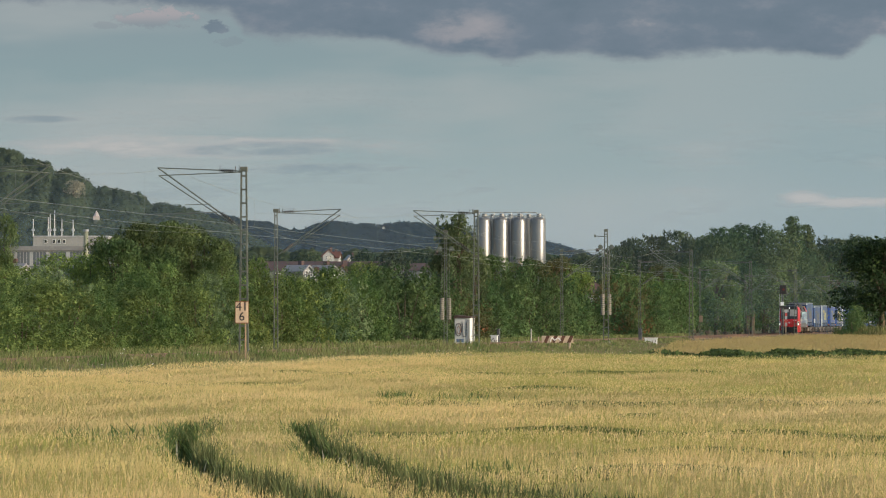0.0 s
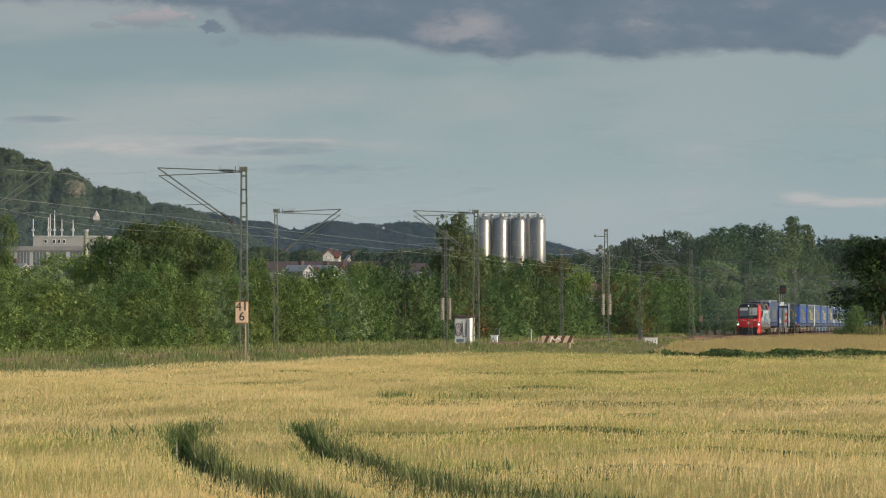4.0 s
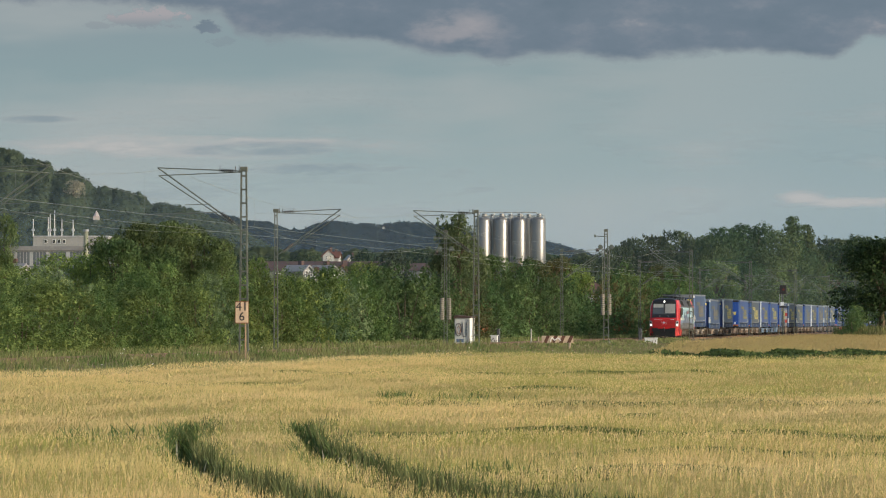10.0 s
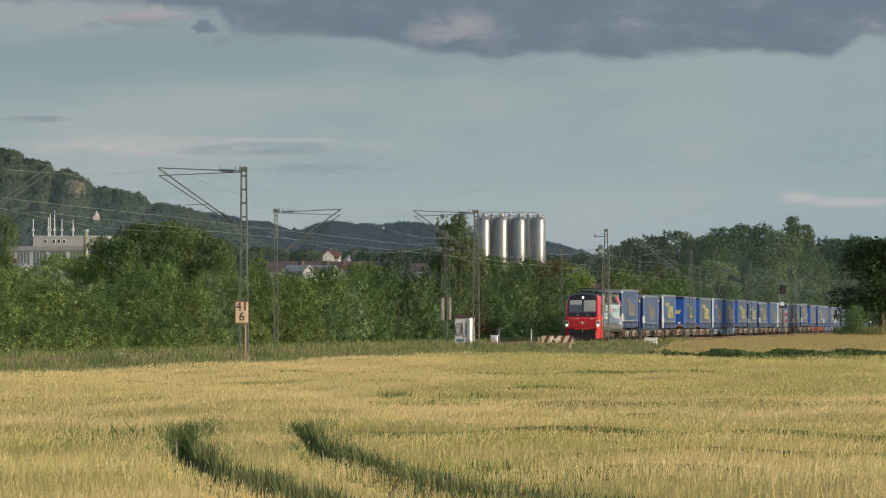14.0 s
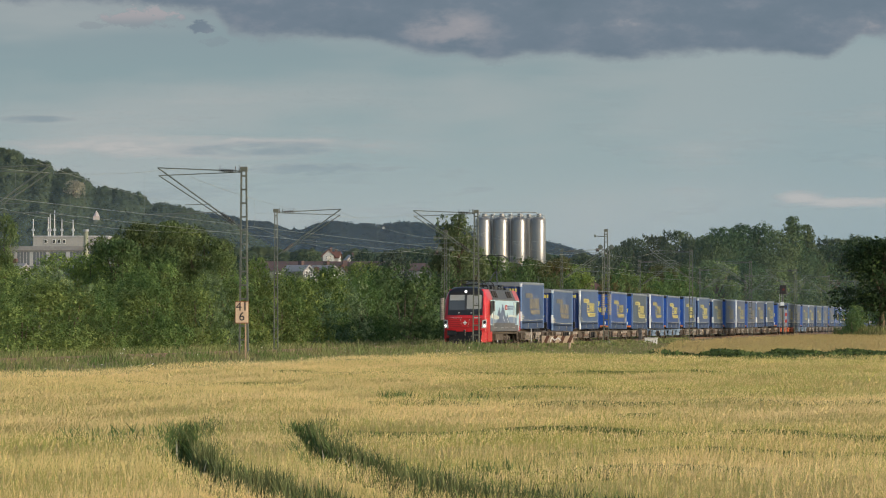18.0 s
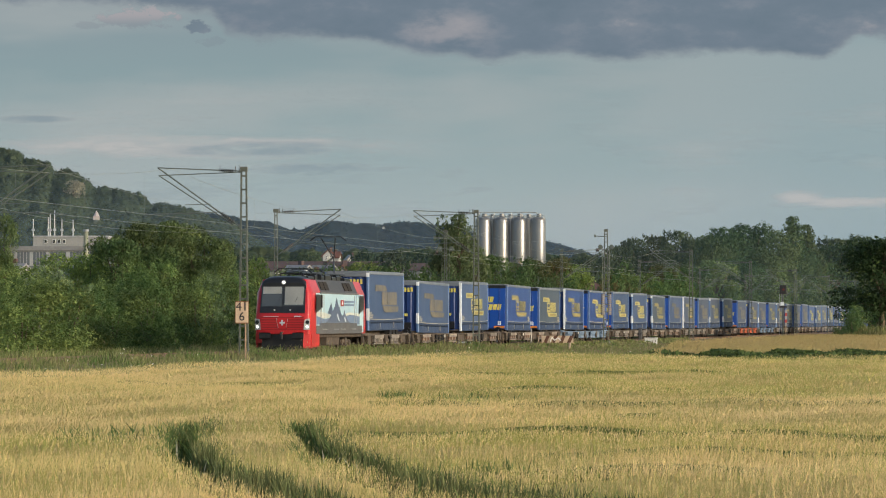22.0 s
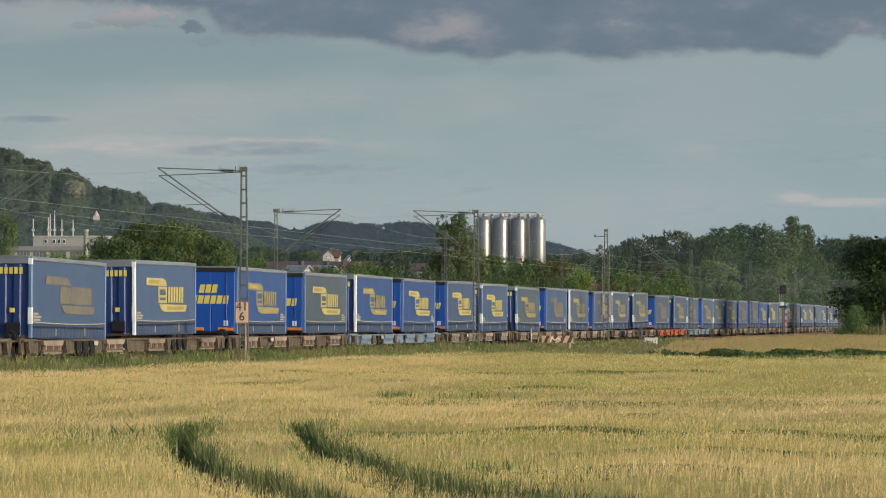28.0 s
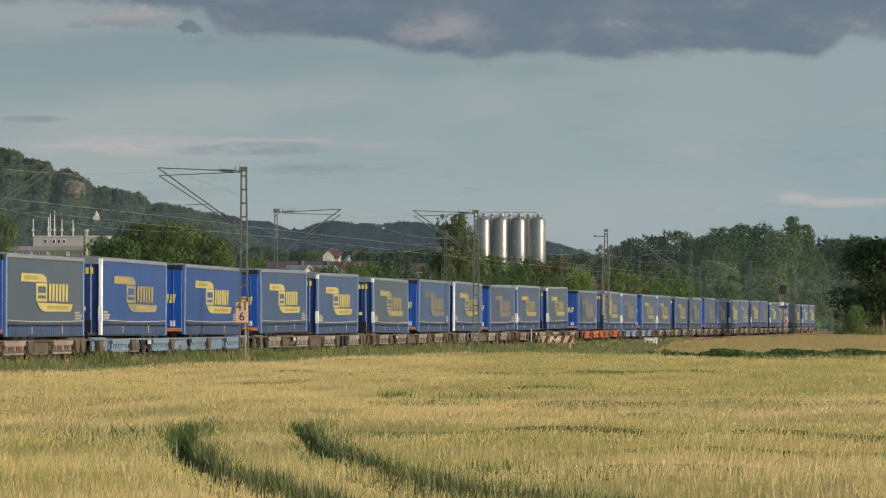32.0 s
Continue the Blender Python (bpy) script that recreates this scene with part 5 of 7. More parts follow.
def make_train():
    riders = []
    loco = make_locomotive()
    riders.append((loco, 0.0))
    for i, lag in enumerate(LAGS, 1):
        shade, ink = SHADE.get(i, "blue" if i < 12 else "slate"), INK.get(i, "full")
        tr = make_trailer(at(0, NEAR, RAIL), shade, ink, i in TURNED, i in PALE_POST, f"{WORDS[shade]} {PRINT[ink]} on a wagon", i in WHITE_POST)
        tr.scale.z = 1.055 if i == 1 else 1.0 + 0.012 * math.sin(i * 2.3)
        riders.append((tr, lag * SPEED))
    colours = ["grey", "brown", "brown", "blue", "grey", "brown", "grey", "brown", "orange", "blue", "grey", "brown", "brown", "grey", "brown", "grey", "brown", "grey"]
    # the first wagon carries one trailer, the others two each
    starts = [LAGS[0] * SPEED - 1.6] + [LAGS[k] * SPEED - 1.6 for k in range(1, 34, 2)]
    starts[8] += 2.5
    starts[9] += 2.0
    ends = starts[1:] + [LAGS[-1] * SPEED + TL + 2.0]
    kinds = {"brown": "grimy rust-brown pocket wagon under truck trailers", "grey": "dusty grey pocket wagon under truck trailers", "blue": "light blue pocket wagon under truck trailers", "orange": "orange-red pocket wagon under truck trailers"}
    for s0, s1, c in zip(starts, ends, colours):
        wg = make_wagon(at(0, NEAR, RAIL), round((s1 - s0 - 1.0) * 2) / 2, c, kinds[c])
        riders.append((wg, s0 + 0.4))
    return riders


RIDERS = make_train()


# ---- the near wheat field with its wheel ruts ----
CANOPY = 0.95
RUTS = [
    [(2.6, 41.4), (1.6, 42.6), (0.95, 43.7), (0.45, 45.0), (0.0, 47.0), (-0.53, 50.2), (-1.07, 55.2), (-1.50, 59.5), (-1.89, 65.1), (-2.23, 71.5), (-2.20, 75.5)],
    [(-0.6, 41.3), (-1.15, 43.6), (-1.87, 46.9), (-2.42, 50.6), (-3.02, 56.4), (-3.56, 62.3), (-3.92, 68.6), (-4.05, 74.0), (-3.85, 77.0)],
]
# steps where the crop stands taller behind a drill gap: x from, x to, y, depth of the run-up, height
GAPS = [(-1.7, 3.8, 68.4, 2.5, 0.13), (2.6, 9.5, 68.2, 2.0, 0.06), (-0.5, 2.7, 50.9, 1.2, 0.22), (1.2, 4.4, 51.6, 1.2, 0.04), (0.2, 5.0, 113.0, 6.0, 0.065), (4.2, 13.0, 111.0, 5.0, 0.05), (-1.9, 1.6, 97.0, 5.0, 0.06), (1.0, 11.0, 96.3, 3.5, 0.05), (2.8, 4.6, 81.0, 2.0, 0.035), (0.8, 6.5, 56.6, 1.2, 0.018), (-6.0, 16.0, 150.0, 8.0, 0.05), (-9.5, -3.0, 128.0, 6.0, 0.04), (-6.4, -4.6, 69.5, 2.0, 0.04), (-4.6, -3.2, 56.0, 1.5, 0.03)]


def rut_depth(x, y):
    """How far the crop sinks at (x, y), and how much of that is rut."""
    d = np.zeros_like(x)
    for rut in RUTS:
        best = np.full_like(x, 9.0)
        for (x0, y0), (x1, y1) in zip(rut, rut[1:]):
            ux, uy = x1 - x0, y1 - y0
            t = np.clip(((x - x0) * ux + (y - y0) * uy) / (ux * ux + uy * uy), 0, 1)
            best = np.minimum(best, np.hypot(x - x0 - t * ux, y - y0 - t * uy))
        wide = 0.10 * (1 - smooth(y, 56, 66)) + 0.10 * (1 - smooth(y, 44, 53))
        d = np.maximum(d, 0.72 * (1 - smooth(best - wide, 0.10, 0.22)) * (1 - smooth(y, 67, 74)))
    g = np.zeros_like(x)
    for x0, x1, yc, w, depth in GAPS:
        wob = yc + 0.5 * np.sin(x * 0.7 + yc)
        v = y - wob
        run = smooth(v, -w, 0.0) * (v < 0) - 0.35 * (v >= 0) * (1 - smooth(v, 0.0, w * 0.6))
        span = smooth(x, x0, x0 + 0.7) * (1 - smooth(x, x1 - 1.5, x1))
        g = np.where(np.abs(depth * run * span) > np.abs(g), depth * run * span, g)
    return d, g


def in_crop(x, y):
    return (across(x, y) > -34.0 + 0.25 * np.sin(y * 0.9)) & (y < 237 - np.clip((x - 9) * 5.0, 0, 23) + 0.8 * np.sin(x * 1.3))


def swell(x, y):
    return 0.05 * np.sin(x * 0.5 + y * 0.11) + 0.035 * np.sin(y * 0.55 + x * 0.2) + 0.03 * np.sin(x * 1.9 - y * 0.3)


def ears(x, y, top, size, rng, lean=0.25, leafy=None):
    """A drooping ear and a stalk leaf for each plant."""
    n = len(x)
    yaw = rng.uniform(0, math.pi, n)
    e = np.c_[np.cos(yaw), np.sin(yaw), np.zeros(n)]
    tilt = np.c_[rng.normal(0.16, lean, n), rng.normal(0, lean, n), np.ones(n)]
    tilt = unit(tilt)
    base = np.c_[x, y, top]
    s = size[:, None]
    q = np.empty((n, 2, 4, 3))
    a = base - tilt * s * 0.10
    q[:, 0, 0] = a
    q[:, 0, 1] = a + tilt * s * 0.06 + e * s * 0.0105
    q[:, 0, 2] = a + tilt * s * 0.17
    q[:, 0, 3] = a + tilt * s * 0.06 - e * s * 0.0105
    b = base - np.array([0, 0, 0.26]) * np.minimum(1, s)
    out_ = e * rng.choice([-1, 1], n)[:, None]
    q[:, 1, 0] = b - e * s * 0.006
    q[:, 1, 1] = b + e * s * 0.006
    q[:, 1, 2] = a + out_ * s * 0.03 + e * s * 0.005
    q[:, 1, 3] = a + out_ * s * 0.03 - e * s * 0.005
    if leafy is None:
        return q.reshape(-1, 3)
    return np.concatenate([q[:, 0].reshape(-1, 3), q[leafy, 1].reshape(-1, 3)])


def greenness(x, y, ruts):
    """Share of unripe plants: bands across the field, the right-hand far part and the ruts' edges."""
    g = np.where(y > 95, 0.10 + 0.42 * smooth(x, -4, 4) * smooth(y, 95, 101), 0.10)
    g = np.where(y < 71, 0.30, g)
    g = g + 0.25 * np.sin(x * 0.9 + 1.3 * np.sin(y * 0.21)) * np.sin(y * 0.33 + 0.5 * np.sin(x * 0.6))
    for x0, x1, yc, w, depth in GAPS:
        wob = yc + 0.5 * np.sin(x * 0.7 + yc)
        v = y - wob
        g = g + 9.0 * depth * smooth(v, -0.5 * w, 0.0) * (1 - smooth(v, 0.08 * w, 0.35 * w)) * smooth(x, x0, x0 + 0.9) * (1 - smooth(x, x1 - 2.5, x1))
    return g + ruts * 2.0


def make_wheat():
    rng = np.random.default_rng(11)
    # plants thin out with distance and grow into small tufts
    n = 430000
    u = rng.uniform(math.sqrt(42), math.sqrt(240), n)
    y = u * u
    x = rng.uniform(-1, 1, n) * (0.0985 * y + 1.0)
    keep = in_crop(x, y)
    x, y = x[keep], y[keep]
    ruts, gaps = rut_depth(x, y)
    keep = rng.uniform(0, 1, len(x)) > ruts * 1.25
    x, y, ruts, gaps = x[keep], y[keep], ruts[keep], gaps[keep]
    size = 0.265 * (y / 50.0) ** 0.54 * rng.uniform(0.75, 1.3, len(x))
    top = CANOPY + swell(x, y) - ruts - gaps + rng.normal(0, 0.045, len(x))
    green = rng.uniform(0, 1, len(x)) < greenness(x, y, ruts)
    ripe = ~green
    me = quad_mesh("wheat", ears(x[ripe], y[ripe], top[ripe], size[ripe], rng, leafy=y[ripe] < 58), M_WHEAT)
    tagged(new("wheat_field", me), "ripening golden wheat crossed by two wheel ruts", "wheat", kind="stuff")
    me = quad_mesh("green_wheat", ears(x[green], y[green], top[green], size[green] * 1.1, rng, leafy=y[green] < 90), M_GREENWHEAT)
    tagged(new("green_wheat", me), "unripe green wheat in bands and patches", "wheat", kind="stuff")
    # closed mat of stalks a little below the ears
    xs = np.linspace(-24, 26, 130)
    ys = np.r_[np.linspace(38, 90, 170), np.linspace(90.5, 240, 110)]
    X, Y = np.meshgrid(xs, ys)
    X = X * (0.35 + 0.65 * (Y - 38) / 202)
    ru, ga = rut_depth(X.ravel(), Y.ravel())
    Z = CANOPY - 0.175 + swell(X, Y) - (ru + ga).reshape(X.shape)
    outside = ~in_crop(X, Y)
    Z[outside] = ground_height(X, Y)[outside] - 0.02
    b = Build()
    b.grid([list(zip(X[i], Y[i], Z[i])) for i in range(len(ys))])
    tagged(part("wheat_stalks", b, M_MAT, smooth=True), "dense mat of wheat stalks below the ears", "wheat", kind="stuff")


def blades(x, y, z, height, width, rng, lean=0.35):
    n = len(x)
    yaw = rng.uniform(0, math.pi, n)
    e = np.c_[np.cos(yaw), np.sin(yaw), np.zeros(n)] * width[:, None]
    p = np.c_[x, y, z]
    tip = p + np.c_[rng.normal(0, lean, n) * height, rng.normal(0, lean, n) * height, height]
    q = np.empty((n, 4, 3))
    mid = p * 0.45 + tip * 0.55
    mid[:, 2] += height * 0.12
    q[:, 0], q[:, 1], q[:, 2], q[:, 3] = p, mid + e, tip, mid - e
    return q.reshape(-1, 3)


def make_rut_weeds():
    rng = np.random.default_rng(5)
    px, py = [], []
    for rut in RUTS:
        r = np.array(rut)
        seg = rng.integers(0, len(r) - 1, 12000)
        t = rng.uniform(0, 1, 12000)
        p = r[seg] * (1 - t)[:, None] + r[seg + 1] * t[:, None]
        p = p[p[:, 1] < 73]
        thick = 0.15 - 0.01 * smooth(p[:, 1], 52, 62) - 0.04 * smooth(p[:, 1], 62, 70)
        px.append(p[:, 0] + rng.normal(0, 1, len(p)) * thick)
        py.append(p[:, 1] + rng.normal(0, 1, len(p)) * thick * 2)
    for cx, cy, r, n in ((-1.05, 103.0, 0.2, 160), (0.4, 101.0, 0.5, 90), (0.5, 51.2, 0.35, 260), (-4.9, 69.0, 0.5, 160)):
        px.append(cx + rng.normal(0, r, n))
        py.append(cy + rng.normal(0, r * 2.0, n))
    x, y = np.concatenate(px), np.concatenate(py)
    ruts, gaps = rut_depth(x, y)
    h = rng.uniform(0.18, 0.38, len(x)) * (0.85 - 0.1 * smooth(y, 52, 60) + 0.3 * smooth(y, 60, 70))
    z = np.maximum(ground_height(x, y), CANOPY - ruts - gaps - 0.28)
    me = quad_mesh("weeds", blades(x, y, z, h, np.full(len(x), 0.011) * (y / 60) ** 0.5, rng), M_WEED)
    tagged(new("rut_weeds", me), "lush green blades along the wheel ruts", "weeds", kind="stuff")


def make_rut_edges():
    """Green stalks of the standing crop laid bare along the far side of each rut."""
    rng = np.random.default_rng(25)
    px, py = [], []
    for rut in RUTS:
        r = np.array(rut)
        seg = rng.integers(0, len(r) - 1, 2800)
        t = rng.uniform(0, 1, 2800)
        p = r[seg] * (1 - t)[:, None] + r[seg + 1] * t[:, None]
        p = p[(p[:, 1] < 74) & (p[:, 1] > 41.5)]
        px.append(p[:, 0] + rng.uniform(0.20, 0.46, len(p)) + 0.05 * np.sin(p[:, 1] * 2.1))
        py.append(p[:, 1] + rng.normal(0, 0.25, len(p)))
    x, y = np.concatenate(px), np.concatenate(py)
    h = rng.uniform(0.28, 0.58, len(x))
    z = CANOPY + swell(x, y) - h + rng.normal(0.0, 0.05, len(x))
    me = quad_mesh("stalks", blades(x, y, z, h, 0.008 * (y / 55) * rng.uniform(0.7, 1.4, len(x)), rng, 0.16), M_EDGE)
    tagged(new("rut_edge_stalks", me), "green wheat stalks standing along the wheel ruts", "wheat", kind="stuff")


def make_gap_stalks():
    """Green stalks laid bare where the crop steps up behind a drill gap."""
    rng = np.random.default_rng(15)
    px, py, ph = [], [], []
    for x0, x1, yc, w, depth in GAPS:
        n = int((x1 - x0) * 340 * min(1.0, depth / 0.07) * 60 / yc)
        x = rng.uniform(x0 + 0.3, x1 - 0.8, n)
        clump = 0.5 + 0.5 * np.sin(x * 2.3 + yc) * np.sin(x * 0.9 + 1.0)
        x = x[rng.uniform(0, 1, n) < 0.35 + 0.65 * clump]
        px.append(x)
        py.append(yc + 0.5 * np.sin(x * 0.7 + yc) + rng.uniform(-0.25, 0.1, len(x)))
        ph.append(rng.uniform(0.6, 1.25, len(x)) * (depth + 0.08))
    x, y, h = np.concatenate(px), np.concatenate(py), np.concatenate(ph)
    z = CANOPY + swell(x, y) - h - 0.02
    me = quad_mesh("stalks", blades(x, y, z, h, 0.010 * (y / 60) ** 0.6 * rng.uniform(0.7, 1.3, len(x)), rng, 0.2), M_WEED)
    tagged(new("bare_stalks", me), "green stalks along the drill gaps in the wheat", "wheat", kind="stuff")


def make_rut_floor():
    """Trodden earth between the standing crop, coloured dark for the stalks' shade."""
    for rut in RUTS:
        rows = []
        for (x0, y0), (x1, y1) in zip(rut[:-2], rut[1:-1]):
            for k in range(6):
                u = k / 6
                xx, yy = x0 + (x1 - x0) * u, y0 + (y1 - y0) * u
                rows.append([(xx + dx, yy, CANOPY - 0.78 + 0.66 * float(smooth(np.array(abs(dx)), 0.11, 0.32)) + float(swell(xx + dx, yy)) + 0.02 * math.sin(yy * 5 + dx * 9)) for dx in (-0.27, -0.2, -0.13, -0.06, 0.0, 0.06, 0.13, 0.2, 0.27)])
        tagged(part("rut_floor", Build().grid(rows), M_RUT, smooth=True), "wheel rut earth darkened in colour for the stalks' shade", "soil", kind="stuff")


def far_field_edge(y):
    return np.interp(y, [268, 330, 400, 700], [-25.0, -30.0, -35.3, -36.5])


def make_verge():
    rng = np.random.default_rng(8)
    n = 150000
    s = 120 + 330 * rng.uniform(0, 1, n) ** 1.25
    l = rng.uniform(-39.3, -24, n)
    x, y = D.x * s + N.x * l, D.y * s + N.y * l
    keep = ~in_crop(x, y) & (x < 24) & ~((y > 262) & (l > far_field_edge(y)))
    x, y, l = x[keep], y[keep], l[keep]
    tuft = 0.5 + 0.5 * np.sin(x * 2.1 + np.sin(y * 0.8) * 2) * np.sin(y * 0.55 + x)
    h = (0.25 + 0.38 * tuft) * rng.uniform(0.6, 1.25, len(x))
    h = h * np.where(y > 300, 0.62, 1.0) * np.where((y > 370) & (y < 412) & (x > 16.5) & (x < 20.5), 0.5, 1.0)
    z = np.maximum(ground_height(x, y), np.where(l < -36.8, 0.35 + 0.47 * smooth(-l, 36.8, 38.4), 0))
    me = quad_mesh("grass", blades(x, y, z, h, 0.013 * (y / 170) * rng.uniform(0.7, 1.5, len(x)), rng, 0.3), M_GRASS)
    tagged(new("verge_grass", me), "tall seeding grass and weeds along the railway", "grass", kind="stuff")
    # seed heads nodding over the grass and a scatter of white umbels
    pick = rng.choice(len(x), 5200, replace=False)
    sz = z[pick] + h[pick] * rng.uniform(0.95, 1.25, 5200)
    me = quad_mesh("seed_heads", blades(x[pick], y[pick], sz, rng.uniform(0.08, 0.2, 5200), 0.011 * (y[pick] / 200) * rng.uniform(0.7, 1.4, 5200), rng, 0.5), M_SEED)
    tagged(new("grass_seed_heads", me), "brownish seed heads over the verge grass", "grass", kind="stuff")
    pick = rng.choice(len(x), 260, replace=False)
    p = np.c_[x[pick], y[pick], z[pick] + h[pick] * 1.15]
    me = quad_mesh("umbels", leaf_quads(p, rng.normal(size=(260, 3)) * 0.4 + np.array([0, -0.5, 0.8]), rng.uniform(0.03, 0.06, 260), rng), M_UMBEL)
    tagged(new("umbel_flowers", me), "small white flower umbels in the verge", "flowers", kind="stuff")
    # pale seeding stalks along the crop's edge and over the ruts
    sx, sy = rng.uniform(-18, 9, 420), rng.uniform(0, 1, 420)
    sy = np.where(sx < 0, (sx * N.x + 34.2) / -N.y + sy * 14.0 - 2.0, 238 + sy * 10)
    pick = rng.integers(0, len(RUTS[0]) - 2, 34)
    rx = np.array([RUTS[k % 2][p][0] for k, p in enumerate(pick)]) + rng.normal(0, 0.3, 34)
    ry = np.array([RUTS[k % 2][p][1] for k, p in enumerate(pick)]) + rng.normal(0, 0.6, 34)
    x, y = np.r_[sx, rx], np.r_[sy, ry]
    me = quad_mesh("stalks", blades(x, y, np.r_[rng.uniform(0.35, 0.62, 420), np.full(34, 0.62)], np.r_[rng.uniform(0.2, 0.5, 420), rng.uniform(0.15, 0.3, 34)], 0.010 * (y / 100) ** 0.6, rng, 0.6), M_PALE)
    tagged(new("pale_stalks", me), "pale dry seed stalks along the crop's edge", "grass", kind="stuff")
    # tall pale weeds at the end of the far field
    n = 2600
    x, y = rng.uniform(51.5, 64, n), rng.uniform(560, 586, n)
    me = quad_mesh("weeds", blades(x, y, ground_height(x, y) + 0.3, rng.uniform(0.7, 1.9, n) * (0.7 + 0.3 * np.sin(x * 1.3)), 0.05 * rng.uniform(0.7, 1.5, n), rng, 0.3), M_GRASS)
    tagged(new("bank_weeds", me), "tall pale weeds at the end of the far field", "weeds", kind="stuff")
    # grass at the hedge's foot beyond the tracks
    n = 30000
    s = 120 + 460 * rng.uniform(0, 1, n) ** 1.2
    l = rng.uniform(-53.5, -49.6, n)
    x, y = D.x * s + N.x * l, D.y * s + N.y * l
    me = quad_mesh("grass", blades(x, y, np.full(n, 0.45), rng.uniform(0.3, 0.9, n), 0.02 * (y / 200), rng, 0.3), M_GRASS)
    tagged(new("bank_grass", me), "rough grass at the foot of the hedge", "grass", kind="stuff")


def make_far_field():
    rng = np.random.default_rng(3)
    n = 90000
    y = 266 + 334 * rng.uniform(0, 1, n) ** 1.6
    x = rng.uniform(8, 75, n)
    keep = (across(x, y) > far_field_edge(y)) & (x < 0.1 * y + 4)
    x, y = x[keep], y[keep]
    top = ground_height(x, y) + 0.72 + rng.normal(0, 0.035, len(x)) + 0.03 * np.sin(x * 0.8 + y * 0.13)
    me = quad_mesh("far_wheat", ears(x, y, top, 0.46 * (y / 50.0) ** 0.45 * rng.uniform(0.8, 1.3, len(x)), rng), M_WHEAT_FAR)
    tagged(new("far_wheat_field", me), "ripe orange-gold wheat beyond a green strip", "wheat", kind="stuff")
    xs, ys = np.linspace(0, 1, 60), np.linspace(264, 620, 120)
    b = Build()
    rows = []
    for yy in ys:
        x0 = (far_field_edge(yy) - yy * N.y) / N.x
        row = []
        for u in xs:
            xx = x0 + (95 - x0) * u
            drop = 0.12 if 0 < u < 1 and yy > ys[0] else 0.75
            row.append((xx, yy, float(ground_height(xx, yy)) + 0.74 - drop))
        rows.append(row)
    b.grid(rows)
    tagged(part("far_wheat_stalks", b, M_WHEAT_FAR, smooth=True), "mat of ripe wheat stalks", "wheat", kind="stuff")


def make_green_crop():
    rng = np.random.default_rng(21)
    n = 9500
    y = rng.uniform(214, 264, n)
    x = rng.uniform(11.0, 30, n)
    keep = ~in_crop(x, y - 1.5) & (rng.uniform(0, 1, n) < smooth(x, 11.5, 14.5)) & (np.sin(x * 3) + np.sin(y * 1.1) > -1.7)
    x, y = x[keep], y[keep]
    k = 5
    x, y = np.repeat(x, k) + rng.normal(0, 0.2, len(x) * k), np.repeat(y, k) + rng.normal(0, 0.2, len(y) * k)
    z = ground_height(x, y) + rng.uniform(0.1, 0.86, len(x)) * (0.75 + 0.25 * np.sin(x * 1.7))
    me = quad_mesh("leafy_crop", leaf_quads(np.c_[x, y, z], rng.normal(size=(len(x), 3)) * 0.7 + np.array([0, -0.4, 0.9]), rng.uniform(0.09, 0.17, len(x)), rng), M_GREENCROP)
    tagged(new("green_crop_strip", me), "dark green leafy crop strip between two wheat fields", "crop", kind="stuff")


make_wheat()
make_rut_edges()
make_gap_stalks()
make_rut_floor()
make_rut_weeds()
make_verge()
make_far_field()
make_green_crop()


